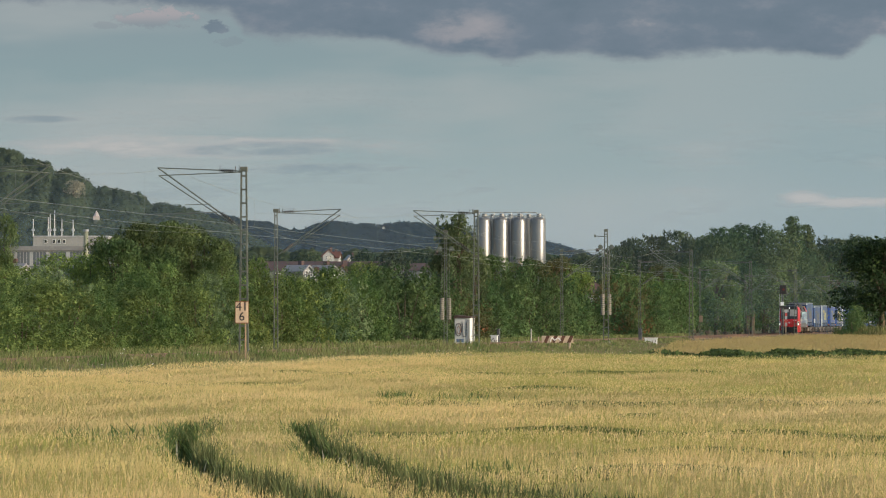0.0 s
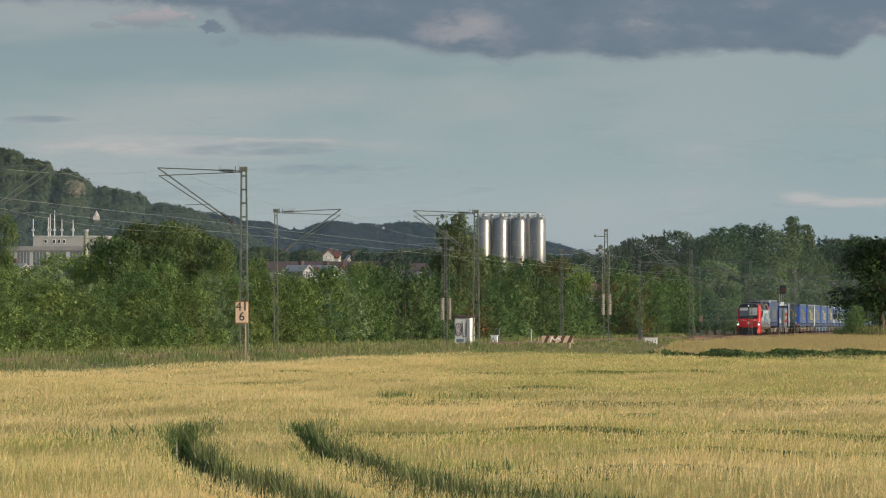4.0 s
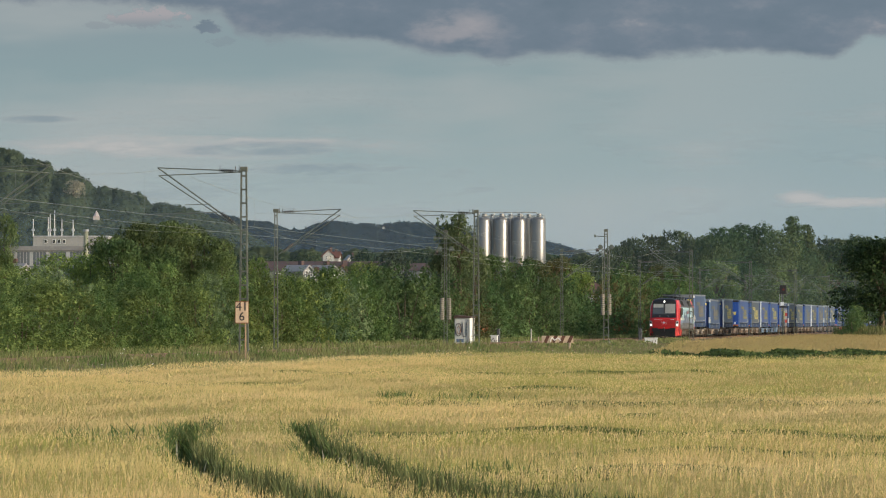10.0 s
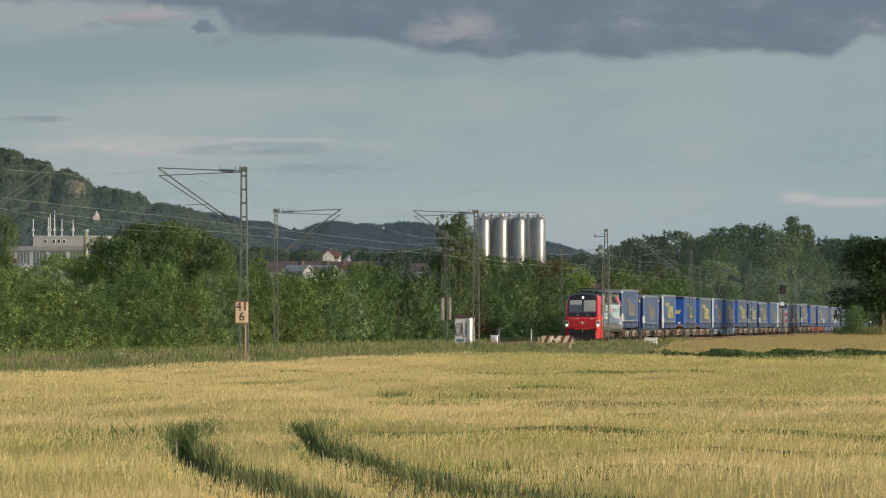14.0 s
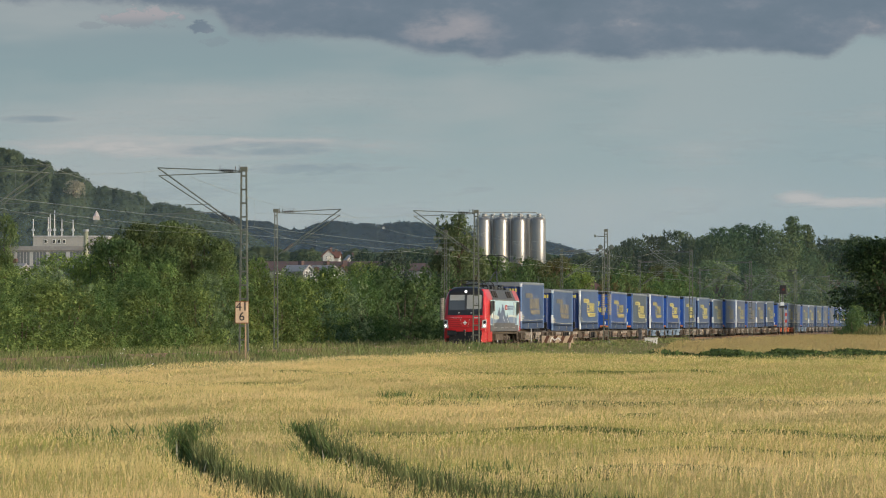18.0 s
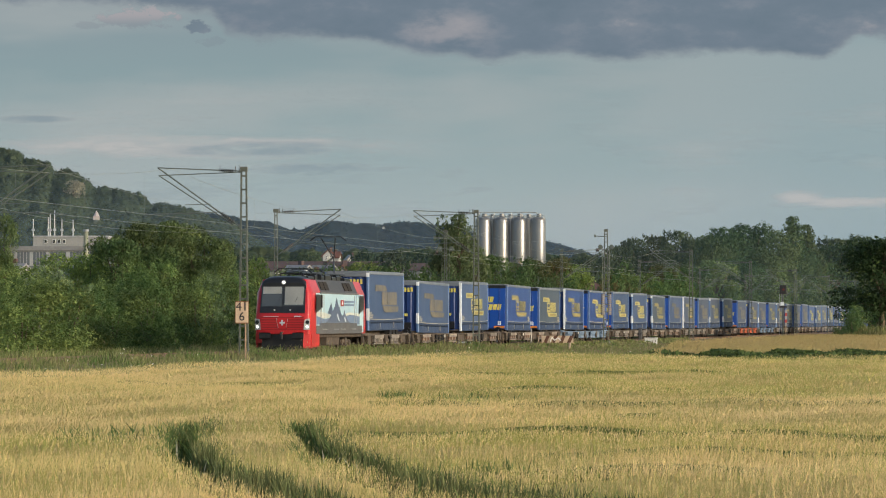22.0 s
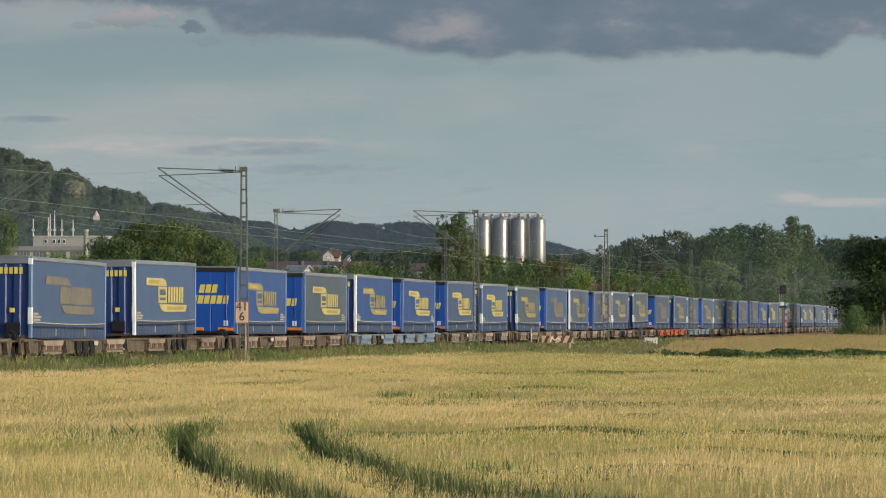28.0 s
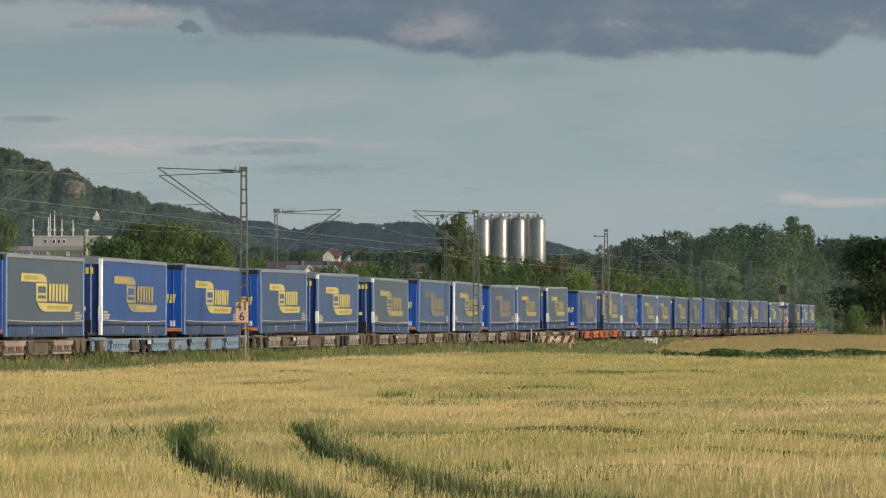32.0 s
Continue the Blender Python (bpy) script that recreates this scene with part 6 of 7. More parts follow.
# ---- shrubs and trees ----
def make_plant(name, seed, style, leaves, count, leaf, label, category, group):
    """A plant ten metres high (a shrub: five) with stem, limbs and a clumped crown of leaf sprays; copied and scaled afterwards."""
    rng = np.random.default_rng(seed)
    ob = thing(name, pose(0, 0, -500), label, category, group)
    blobs, limbs = [], []
    if style == "shrub":
        r = 3.0
        for k in range(16):
            a, d = rng.uniform(0, 6.28), rng.uniform(0.2, 1.0) * r * 0.75
            z = rng.uniform(0.7, 3.9)
            w = rng.uniform(0.75, 1.35)
            blobs.append((d * math.cos(a), d * math.sin(a) * 0.75, z, w, w, w * rng.uniform(0.9, 1.3)))
        for k in range(9):
            a = k * 0.7 + rng.uniform(-0.2, 0.2)
            blobs.append((2.45 * math.cos(a), 1.9 * math.sin(a), rng.uniform(0.5, 1.1), 0.85, 0.85, rng.uniform(0.7, 1.0)))
        blobs += [(rng.uniform(-1.5, 1.5), 0, 4.1, 0.8, 0.8, 0.9), (rng.uniform(-1.5, 1.5), 0, 4.3, 0.55, 0.55, 0.8)]
        limbs = [((0, 0, 0), (rng.uniform(-1.5, 1.5), rng.uniform(-0.8, 0.8), 3.4), 0.09) for _ in range(3)]
    elif style in ("broad", "oak"):
        foot = 2.0 if style == "broad" else 0.9
        for k in range(34):
            a, z = rng.uniform(0, 6.28), foot + (8.9 - foot) * rng.uniform(0, 1) ** 0.8
            reach = 3.4 * max(0.12, 1 - (abs(z - 5.0) / 5.2) ** 2.6) ** 0.5
            d = rng.uniform(0.4, 1.0) * reach
            w = rng.uniform(0.9, 1.6)
            blobs.append((d * math.cos(a), d * math.sin(a), z, w, w, w * 0.85))
            if k % 2 == 0:
                limbs.append(((0, 0, 1.5 + z * 0.35), (d * 0.8 * math.cos(a), d * 0.8 * math.sin(a), z), 0.10))
        blobs += [(0, 0, 5.0, 2.3, 2.3, 3.2), (-0.9, 0.3, 8.8, 1.3, 1.3, 1.1), (0.9, -0.4, 8.6, 1.4, 1.4, 1.1), (0.1, 0.8, 9.0, 1.1, 1.1, 0.9)]
    elif style == "tall":
        for k in range(22):
            z = 1.6 + 7.8 * (k + rng.uniform(0, 1)) / 22
            reach = 1.5 * (1 - (z / 10.4) ** 2) + 0.3
            a, d = rng.uniform(0, 6.28), rng.uniform(0.3, 1.0) * reach
            w = rng.uniform(0.5, 0.95)
            blobs.append((d * math.cos(a), d * math.sin(a), z, w, w, w * 1.5))
            if k % 2 == 0:
                limbs.append(((0, 0, z - 1.2), (d * 0.8 * math.cos(a), d * 0.8 * math.sin(a), z + 0.3), 0.05))
        blobs += [(0, 0, 5.0, 1.1, 1.1, 3.6), (0, 0, 9.3, 0.35, 0.35, 0.7)]
    elif style == "weeping":
        for k in range(16):
            a, d, w = rng.uniform(0, 6.28), rng.uniform(0.2, 1.0) * 1.25, rng.uniform(0.5, 0.8)
            blobs.append((d * math.cos(a), d * math.sin(a), 7.0 + 2.2 * rng.uniform(0, 1) * (1.2 - d * 0.6), w, w, w))
        for k in range(70):
            a, d = rng.uniform(0, 6.28), 2.0 * rng.uniform(0.1, 1.0) ** 0.6
            z = rng.uniform(2.4, 8.4) - 0.35 * d
            blobs.append((d * math.cos(a), d * math.sin(a), z, 0.20, 0.20, rng.uniform(0.9, 1.7)))
            if k % 5 == 0:
                limbs.append(((0, 0, z - 0.4), (d * 0.8 * math.cos(a), d * 0.8 * math.sin(a), z + 0.9), 0.05))
    trunk = Build()
    if style != "shrub":
        trunk.tube((0, 0, -0.3), (0.1, 0, 3.0), 0.34, 0.24, 9).tube((0.1, 0, 3.0), (0, 0.1, 6.0), 0.24, 0.14, 8).tube((0, 0.1, 6.0), (0, 0, 9.0), 0.14, 0.03, 6)
        part("trunk", trunk, M_BARK, ob)
    for p, q, w in limbs:
        part("stem" if style == "shrub" else "limb", Build().tube(p, q, w, w * 0.3, 5), M_BARK, ob)
    # leaves sit along arching twigs that spring from the crown's clumps
    each = 20
    inner = max(60, count // 9)
    shell = 0 if style in ("shrub", "weeping") else (count - inner) * 3 // 5
    twigs = max(30, (count - inner - shell) // each)
    reach = (0.75 if style == "shrub" else 0.35 if style == "weeping" else 0.55) * rng.uniform(0.45, 1.2, twigs)
    o, outward = crown_points(blobs, twigs, rng, 0.25, 0.45)
    outward = unit(outward)
    lift = -0.7 if style == "weeping" else 0.55
    way = unit(outward + np.array([0, 0, lift]) + rng.normal(size=(twigs, 3)) * 0.3)
    u = np.tile(np.linspace(0.0, 1.0, each), twigs)
    k = np.repeat(np.arange(twigs), each)
    step = (reach[k] * u)[:, None]
    p = o[k] + way[k] * step - np.array([0, 0, 0.32]) * step * u[:, None] + rng.normal(size=(len(k), 3)) * 0.085
    nrm = outward[k] * 0.9 + np.array([0, 0, 0.25]) + rng.normal(size=(twigs, 3))[k] * 0.3 + rng.normal(size=(len(k), 3)) * 0.25
    p2, nrm2 = crown_points(blobs, inner, rng, 0.8, 0.3)
    sizes = np.r_[leaf * rng.uniform(0.6, 1.3, len(k)) * (1.15 - 0.45 * u), leaf * rng.uniform(1.3, 2.2, inner)]
    p3, nrm3 = crown_points(blobs, shell, rng)
    p, nrm, sizes = np.r_[p, p2, p3], np.r_[nrm, nrm2, nrm3], np.r_[sizes, leaf * rng.uniform(0.6, 1.35, shell)]
    low = p[:, 2] < 0.05
    p[low, 2] = rng.uniform(0.05, 0.6, low.sum())
    new_me = quad_mesh("crown", leaf_quads(p, nrm, sizes, rng), leaves)
    crown = new("crown", new_me)
    crown.parent = ob
    return ob


PROTO = {}


def plant(kind, x, y, height, spread, turn, foot=None):
    """A copy of a prepared plant. spread: its width in metres."""
    proto, h0, w0, used = PROTO[kind]
    m = pose(x, y, float(ground_height(x, y)) - 0.05 if foot is None else foot, 0, 0, turn) @ Matrix.Diagonal((spread / w0, spread / w0, height / h0, 1))
    if not used:
        PROTO[kind][3] = True
        proto.matrix_basis = m
        return proto
    return copy_thing(proto, m @ Matrix.Diagonal([1 / c for c in proto.scale] + [1]))


def prepare(kind, seed, style, leaves, count, leaf, label, category, group):
    name = {"shrub": "hedge_shrub", "broad": "tree", "oak": "tree", "tall": "poplar_tree", "weeping": "birch_tree"}[style]
    w0 = {"shrub": 6.6, "broad": 7.6, "oak": 7.6, "tall": 3.8, "weeping": 4.4}[style]
    h0 = {"shrub": 5.1, "broad": 10.0, "oak": 10.0, "tall": 10.0, "weeping": 10.0}[style]
    PROTO[kind] = [make_plant(name, seed, style, leaves, count, leaf, label, category, group), h0, w0, False]


for i in range(4):
    prepare(f"shrub{i}", 40 + i, "shrub", (M_HEDGE2, M_HEDGE, M_WILLOW, M_HEDGE)[i], 8600, 0.070, ("bright green hedge shrub beyond the tracks", "dense green hedge shrub beyond the tracks", "grey-green willow shrub in the hedge", "dense green hedge shrub beyond the tracks")[i], "shrub", "hedge along the line")
for i in range(2):
    prepare(f"far_shrub{i}", 46 + i, "shrub", M_HEDGEFAR, 4200, 0.088, "green hedge shrub far along the tracks", "shrub", "hedge along the line")
prepare("shrub_russet", 50, "shrub", M_RUSSET, 4000, 0.09, "green shrub with reddish brown tops", "shrub", "hedge along the line")
prepare("bush", 51, "shrub", M_HEDGEFAR, 7500, 0.080, "dark green bush beside the railway", "shrub", "")
prepare("dark", 60, "broad", M_DARK, 11000, 0.118, "dark green broad-crowned tree behind the hedge", "tree", "trees behind the hedge")
prepare("oak", 61, "oak", M_OAK, 16500, 0.11, "large tree at the field's edge with shade put into its dark leaves", "tree", "trees at the field's edge")
prepare("dark_far", 65, "broad", M_VALLEY, 2600, 0.24, "dark green tree far down the valley", "tree", "trees in the valley")
prepare("bright", 62, "broad", M_HEDGE2, 9000, 0.115, "bright green tree in the hedge", "tree", "trees behind the hedge")
prepare("russet", 63, "broad", M_RUSSET, 7000, 0.110, "green tree with reddish brown patches", "tree", "trees behind the hedge")
prepare("birch", 64, "weeping", M_BIRCH, 7500, 0.085, "weeping grey-green birch before the silos", "tree", "")
for i in range(3):
    prepare(f"grove{i}", 70 + i, "broad", M_MID if i < 2 else M_HEDGEFAR, 10500, 0.125, "tall green grove tree beyond the railway", "tree", "grove beyond the line")
prepare("grove_dark", 75, "broad", M_GROVEDARK, 8000, 0.15, "dark round-crowned grove tree", "tree", "grove beyond the line")
prepare("blossom", 77, "broad", M_BLOSSOM, 1800, 0.26, "pale blossoming tree on the wooded hillside", "tree", "")
prepare("poplar", 76, "tall", M_POPLAR, 9000, 0.105, "tall narrow poplar in the grove", "tree", "grove beyond the line")


def make_hedge():
    rng = random.Random(17)
    s, k = 212.0, 0
    while s < 640:
        base = float(np.interp(s, [150, 240, 262, 285, 305, 318, 340, 360, 400, 640], [4.2, 4.4, 4.8, 5.1, 5.0, 5.2, 5.6, 6.2, 6.5, 8.2]))
        for row, l in enumerate((-54.8, -59.0)):
            p = D * (s + row * 2.4) + N * (l + rng.uniform(-0.7, 0.7))
            bearing = p.x / p.y
            h = base * (0.62 if 0.0305 < bearing < 0.0350 else 1.0) * (rng.uniform(0.82, 1.18) if s < 345 else rng.uniform(0.88, 1.15) if s < 392 else rng.uniform(0.45, 1.25)) * (1.0 if row == 0 else 1.06)
            kind = f"shrub{rng.choice((0, 1, 1, 2, 3, 3))}"
            if s > 345:
                kind = rng.choice(("far_shrub0", "far_shrub1", "far_shrub1"))
            if s > 330 and rng.random() < 0.08:
                kind = "shrub_russet"
            if row == 1 and k % 3:
                continue
            plant(kind, p.x, p.y, h, rng.uniform(4.6, 6.8) * (1 + (s - 150) * 0.0007), rng.uniform(0, 360))
        s += 4.4 + (s - 150) * 0.006
        k += 1


make_hedge()


plant("dark", -22.0, 335, 9.5, 6.0, 120)
plant("dark", -20.6, 341, 9.7, 6.2, 310)
plant("dark", -19.2, 345, 9.5, 6.2, 155)
plant("grove2", -22.4, 319, 8.0, 4.6, 75)
plant("grove2", -20.0, 322, 7.2, 4.0, 160)
plant("dark", -24.3, 328, 8.4, 3.4, 52)
plant("dark", -17.7, 338, 8.6, 5.0, 220)
plant("dark", -16.2, 334, 7.4, 3.6, 290)
plant("dark", -20.8, 322, 7.6, 5.0, 20)
plant("bright", -30.4, 318, 6.3, 4.4, 20)
plant("bright", -27.4, 326, 7.1, 4.8, 100)
plant("bright", -24.9, 322, 7.0, 4.0, 230)
plant("dark", -27.9, 290, 9.1, 2.2, 202)
plant("bright", -13.4, 330, 6.9, 2.2, 245)
plant("bright", -7.0, 395, 7.4, 4.4, 79)
plant("birch", 1.45, 420, 13.2, 4.6, 10)
plant("birch", 1.0, 426, 12.2, 4.9, 200)
plant("birch", -0.1, 428, 9.6, 4.2, 75)
plant("birch", 3.1, 432, 10.2, 3.0, 120)
plant("grove2", 5.4, 470, 9.2, 5.2, 10)
plant("russet", 9.5, 500, 9.1, 5.3, 205)
plant("russet", 12.9, 520, 9.6, 4.5, 281)
plant("bright", 15.0, 525, 8.9, 5.2, 148)
plant("bright", 22.4, 590, 8.9, 5.8, 30)
plant("russet", 31.8, 640, 10.1, 7.1, 113)
plant("bright", 27.3, 620, 8.9, 6.1, 266)
plant("grove_dark", 35.2, 930, 18.2, 8.4, 274)
plant("grove_dark", 39.3, 940, 19.8, 10.2, 184)
plant("grove_dark", 44.9, 950, 20.6, 11.7, 141)
plant("grove_dark", 48.4, 930, 21.2, 8.9, 88)
plant("grove_dark", 50.3, 900, 19.0, 8.6, 54)
plant("grove0", 46.4, 800, 17.6, 9.4, 134)
plant("grove1", 50.1, 810, 19.2, 12.1, 109)
plant("grove0", 54.6, 820, 20.0, 11.8, 13)
plant("grove1", 63.2, 876, 20.2, 12.0, 328)
plant("poplar", 70.6, 920, 23.0, 9.6, 40)
plant("poplar", 77.0, 963, 22.2, 9.0, 200)
plant("grove_dark", 96.7, 1113, 23.1, 13.6, 84)
plant("grove_dark", 112.4, 1225, 25.8, 15.1, 158)
plant("grove2", 38.5, 700, 10.7, 8.1, 148)
plant("grove2", 42.8, 715, 12.0, 8.8, 321)
plant("grove0", 51.0, 786, 13.4, 10.7, 190)
plant("grove2", 59.6, 847, 13.7, 11.5, 44)
plant("grove0", 69.7, 920, 15.1, 12.5, 310)
plant("grove2", 79.8, 989, 15.3, 12.0, 172)
plant("grove1", 55.2, 815, 16.0, 10.1, 343)
plant("grove0", 72.6, 937, 18.3, 10.2, 198)
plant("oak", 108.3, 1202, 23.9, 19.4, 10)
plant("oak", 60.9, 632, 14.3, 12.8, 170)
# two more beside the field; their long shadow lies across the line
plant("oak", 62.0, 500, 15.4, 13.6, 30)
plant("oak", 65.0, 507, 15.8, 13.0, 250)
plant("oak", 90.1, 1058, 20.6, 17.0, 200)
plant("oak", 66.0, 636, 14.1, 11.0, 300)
plant("dark_far", -10.5, 900, 16.5, 8.9, 143)
plant("dark_far", -15.4, 930, 17.2, 8.1, 45)
plant("dark_far", -5.2, 950, 17.5, 10.6, 280)
plant("dark_far", 0.1, 930, 17.7, 9.2, 153)
plant("dark_far", -40.0, 900, 16.0, 10.0, 3)
plant("dark_far", -30.2, 1000, 17.6, 11.1, 149)
plant("dark_far", -38.1, 980, 16.5, 9.7, 293)
plant("dark_far", 27.4, 900, 15.4, 7.8, 159)
plant("dark_far", 22.6, 910, 15.7, 9.0, 260)
plant("bush", 52.4, 586, 4.6, 4.6, 99)
plant("bush", 53.7, 592, 4.5, 6.0, 250)
plant("bush", 51.1, 590, 1.8, 2.2, 20)
plant("bush", 59.6, 590, 4.4, 6.6, 30)
for k in range(9):
    q = D * (750 + k * 38) + N * (-58.5 - (k * 7) % 4)
    plant(f"far_shrub{k % 2}", q.x, q.y, 6.4 + k * 0.35 + (k * 5) % 3 * 0.5, 7.6 + k * 0.4, k * 67)
plant("far_shrub1", 40.5, 701, 6.5, 6.1, 30)
plant("far_shrub1", 48.6, 762, 7.4, 7.6, 100)
plant("far_shrub1", 58.2, 830, 8.1, 8.2, 200)
plant("far_shrub0", 69.5, 911, 8.9, 9.0, 50)
plant("far_shrub1", 81.6, 997, 9.3, 9.9, 70)
plant("far_shrub1", 65.0, 690, 5.6, 7.7, 140)
plant("far_shrub1", 68.9, 690, 5.6, 7.7, 240)


# ---- wooded hills ----
def crown_roof(X, Y, spacing, rng):
    """Height, 0 to 1, of a closed forest roof of rounded crowns on a jittered lattice."""
    i0, j0 = np.floor(X / spacing).astype(int), np.floor(Y / spacing).astype(int)
    size = 997
    jx, jy = rng.uniform(0, 1, size), rng.uniform(0, 1, size)
    big = rng.uniform(0.62, 1.05, size)
    best = np.zeros_like(X)
    for di in (-1, 0, 1):
        for dj in (-1, 0, 1):
            i, j = i0 + di, j0 + dj
            k = (i * 73 + j * 151) % size
            d = np.hypot(X - (i + jx[k]) * spacing, Y - (j + jy[k]) * spacing) / (spacing * 0.95 * big[k])
            best = np.maximum(best, big[k] * np.sqrt(np.clip(1 - d * d, 0, 1)))
    return best


def woods(name, ridge, depth, front, leaves, label, seed, spacing, tree, step, rough, sprays, leaf, ruffle):
    """A hill with the given ridge (x, height) at one distance, sloping down towards the camera under a closed roof of tree crowns."""
    rng = np.random.default_rng(seed)
    rx, rz = [p[0] for p in ridge], [p[1] for p in ridge]
    xs, ys = np.arange(rx[0], rx[-1], step), np.arange(front, depth + 60, step * 1.4)
    X, Y = np.meshgrid(xs, ys)
    ground = np.interp(X, rx, rz) * np.clip((Y - front) / (depth - front), 0, 1) - 0.35 * np.clip(Y - depth, 0, 400)
    Z = ground + tree * crown_roof(X, Y, spacing, rng) + 0.45 * tree * crown_roof(X + 300, Y, spacing * 0.4, rng)
    Z = Z + rough * rng.normal(size=X.shape)
    X = X + rough * rng.normal(size=X.shape)
    n, m = len(xs), len(ys)
    me = bpy.data.meshes.new(name)
    k = (np.arange(m - 1)[:, None] * n + np.arange(n - 1)[None, :]).ravel()
    me.vertices.add(n * m)
    me.vertices.foreach_set("co", np.stack([X, Y, Z], -1).astype(np.float32).ravel())
    me.loops.add(len(k) * 4)
    me.loops.foreach_set("vertex_index", np.stack([k, k + 1, k + n + 1, k + n], -1).astype(np.int32).ravel())
    me.polygons.add(len(k))
    me.polygons.foreach_set("loop_start", np.arange(0, len(k) * 4, 4, dtype=np.int32))
    me.materials.append(leaves)
    me.update(calc_edges=True)
    tagged(new(name, me), label, "hill", kind="structure")
    # loose sprays of leaves over the crowns
    i, j = rng.integers(1, m - 2, sprays), rng.integers(1, n - 2, sprays)
    p = np.stack([X[i, j], Y[i, j], Z[i, j]], -1) + rng.normal(size=(sprays, 3)) * leaf * 0.55
    slope = np.stack([Z[i, j] - Z[i, j + 1], (Z[i, j] - Z[i + 1, j]) / 1.4, np.full(sprays, step)], -1)
    q = leaf_quads(p, unit(slope) * 0.5 + np.array([0.2, -0.6, 0.5]) + rng.normal(size=(sprays, 3)) * ruffle, leaf * rng.uniform(0.6, 1.4, sprays), rng)
    tagged(new(name + "_leaves", quad_mesh(name + "_leaves", q, leaves)), "dense woodland covering the hillside", "woodland", kind="stuff")


NEAR_SKYLINE = [(-289, 106), (-243, 98.7), (-236, 99.6), (-227, 93), (-215, 92.2), (-213, 88), (-206, 88.8), (-196, 84.5), (-191, 78), (-178, 77), (-167, 75), (-160, 70), (-152, 69.5), (-139, 67), (-129, 62), (-123, 60.8), (-113, 57.5), (-104, 51), (-90, 44), (-70, 34)]
woods("near_hill", [(x, z - 6.3) for x, z in NEAR_SKYLINE], 2500, 2330, M_FAR, "steep hill under dense dark green woods", 91, 7.0, 4.6, 0.9, 0.3, 80000, 0.7, 0.3)
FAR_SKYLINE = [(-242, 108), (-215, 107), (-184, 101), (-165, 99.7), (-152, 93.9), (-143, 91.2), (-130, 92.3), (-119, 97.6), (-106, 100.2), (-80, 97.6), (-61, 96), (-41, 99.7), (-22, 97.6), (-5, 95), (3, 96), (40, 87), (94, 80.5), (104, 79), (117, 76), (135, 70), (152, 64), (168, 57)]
woods("far_ridge", [(x, z - 3.4) for x, z in FAR_SKYLINE], 4300, 4130, M_BLUE_FAR, "distant wooded ridge with haze blue in its leaf colour", 92, 10.0, 2.6, 1.8, 0.2, 25000, 1.1, 0.2)
woods("valley_woods", [(x, z + 3.2) for x, z in [(-75, 19), (-62, 19), (-49, 18), (-34, 17), (-25, 19), (-12, 19), (3, 18), (14, 17), (40, 17), (55, 16), (90, 15), (160, 14)]], 1500, 1440, M_VALLEY, "low dark woods on the valley floor", 93, 6.5, 4.5, 0.6, 0.2, 20000, 0.5, 0.25)
plant("blossom", -200.0, 2470, 12.5, 12.2, 0, foot=67.7)


# ---- buildings and silos in the valley ----
def window_in(parent, x0, x1, z0, z1, y):
    w = part("window", lambda: Build().box(x0 - 0.08, x1 + 0.08, y - 0.10, y - 0.02, z0 - 0.08, z1 + 0.08), M_WHITE, parent)
    part("pane", lambda: Build().box(x0, x1, y - 0.13, y - 0.105, z0, z1), M_DARKGLASS, w)


def make_house(x, y, z, w, d, eaves, ridge, turn, wall, roof, label, ground=0.2):
    h = thing("house", pose(x, y, z, 0, 0, turn), label, "house", "houses in the valley")
    part("wall", Build().prism([(-w / 2, -d / 2, -0.3), (w / 2, -d / 2, -0.3), (w / 2, -d / 2, eaves), (0, -d / 2, ridge), (-w / 2, -d / 2, eaves)], (0, d, 0)), wall, h)
    part("basement", Build().box(-w / 2 + 0.05, w / 2 - 0.05, -d / 2 + 0.05, d / 2 - 0.05, ground - z, -0.3), M_OLDSTONE, h)
    t = 0.25
    part("roof", Build().prism([(-w / 2 - 0.5, -d / 2 - 0.4, eaves - 0.3), (0, -d / 2 - 0.4, ridge + 0.02), (w / 2 + 0.5, -d / 2 - 0.4, eaves - 0.3), (w / 2 + 0.5, -d / 2 - 0.4, eaves - 0.3 + t), (0, -d / 2 - 0.4, ridge + 0.02 + t), (-w / 2 - 0.5, -d / 2 - 0.4, eaves - 0.3 + t)], (0, d + 0.8, 0)), roof, h)
    part("chimney", Build().box(w * 0.18, w * 0.18 + 0.7, -0.3, 0.4, eaves, ridge + 0.9, 0.03), M_ROOFBROWN, h)
    for xx in (-w * 0.25, w * 0.12):
        for zz in (eaves * 0.25, eaves * 0.7):
            window_in(h, xx, xx + min(0.9, w * 0.13), zz, zz + min(1.1, eaves * 0.28), -d / 2)
    return h


make_house(-34.1, 1350, 20.9, 3.2, 4.4, 1.4, 3.1, 8, M_RENDER, M_ROOFRED, "white rendered house with a steep red tiled gable roof")
make_house(-31.9, 1353, 20.9, 3.0, 2.6, 1.0, 2.5, 78, M_RENDER, M_ROOFRED, "white house wing with a red tiled roof")
make_house(-28.0, 1370, 20.3, 2.2, 3.4, 1.1, 2.4, 14, M_RENDER, M_ROOFGREY, "small white gabled house with a grey roof")
make_house(26.54, 800, 4.05, 12.0, 3.0, 3.6, 5.2, 90, M_RENDER, M_ROOFRED, "low house with a red tiled roof among trees")
make_house(-56.0, 4290, 90.8, 2.0, 2.0, 1.4, 2.2, 10, M_RENDER, M_ROOFGREY, "white house on the distant ridge", 87.5)
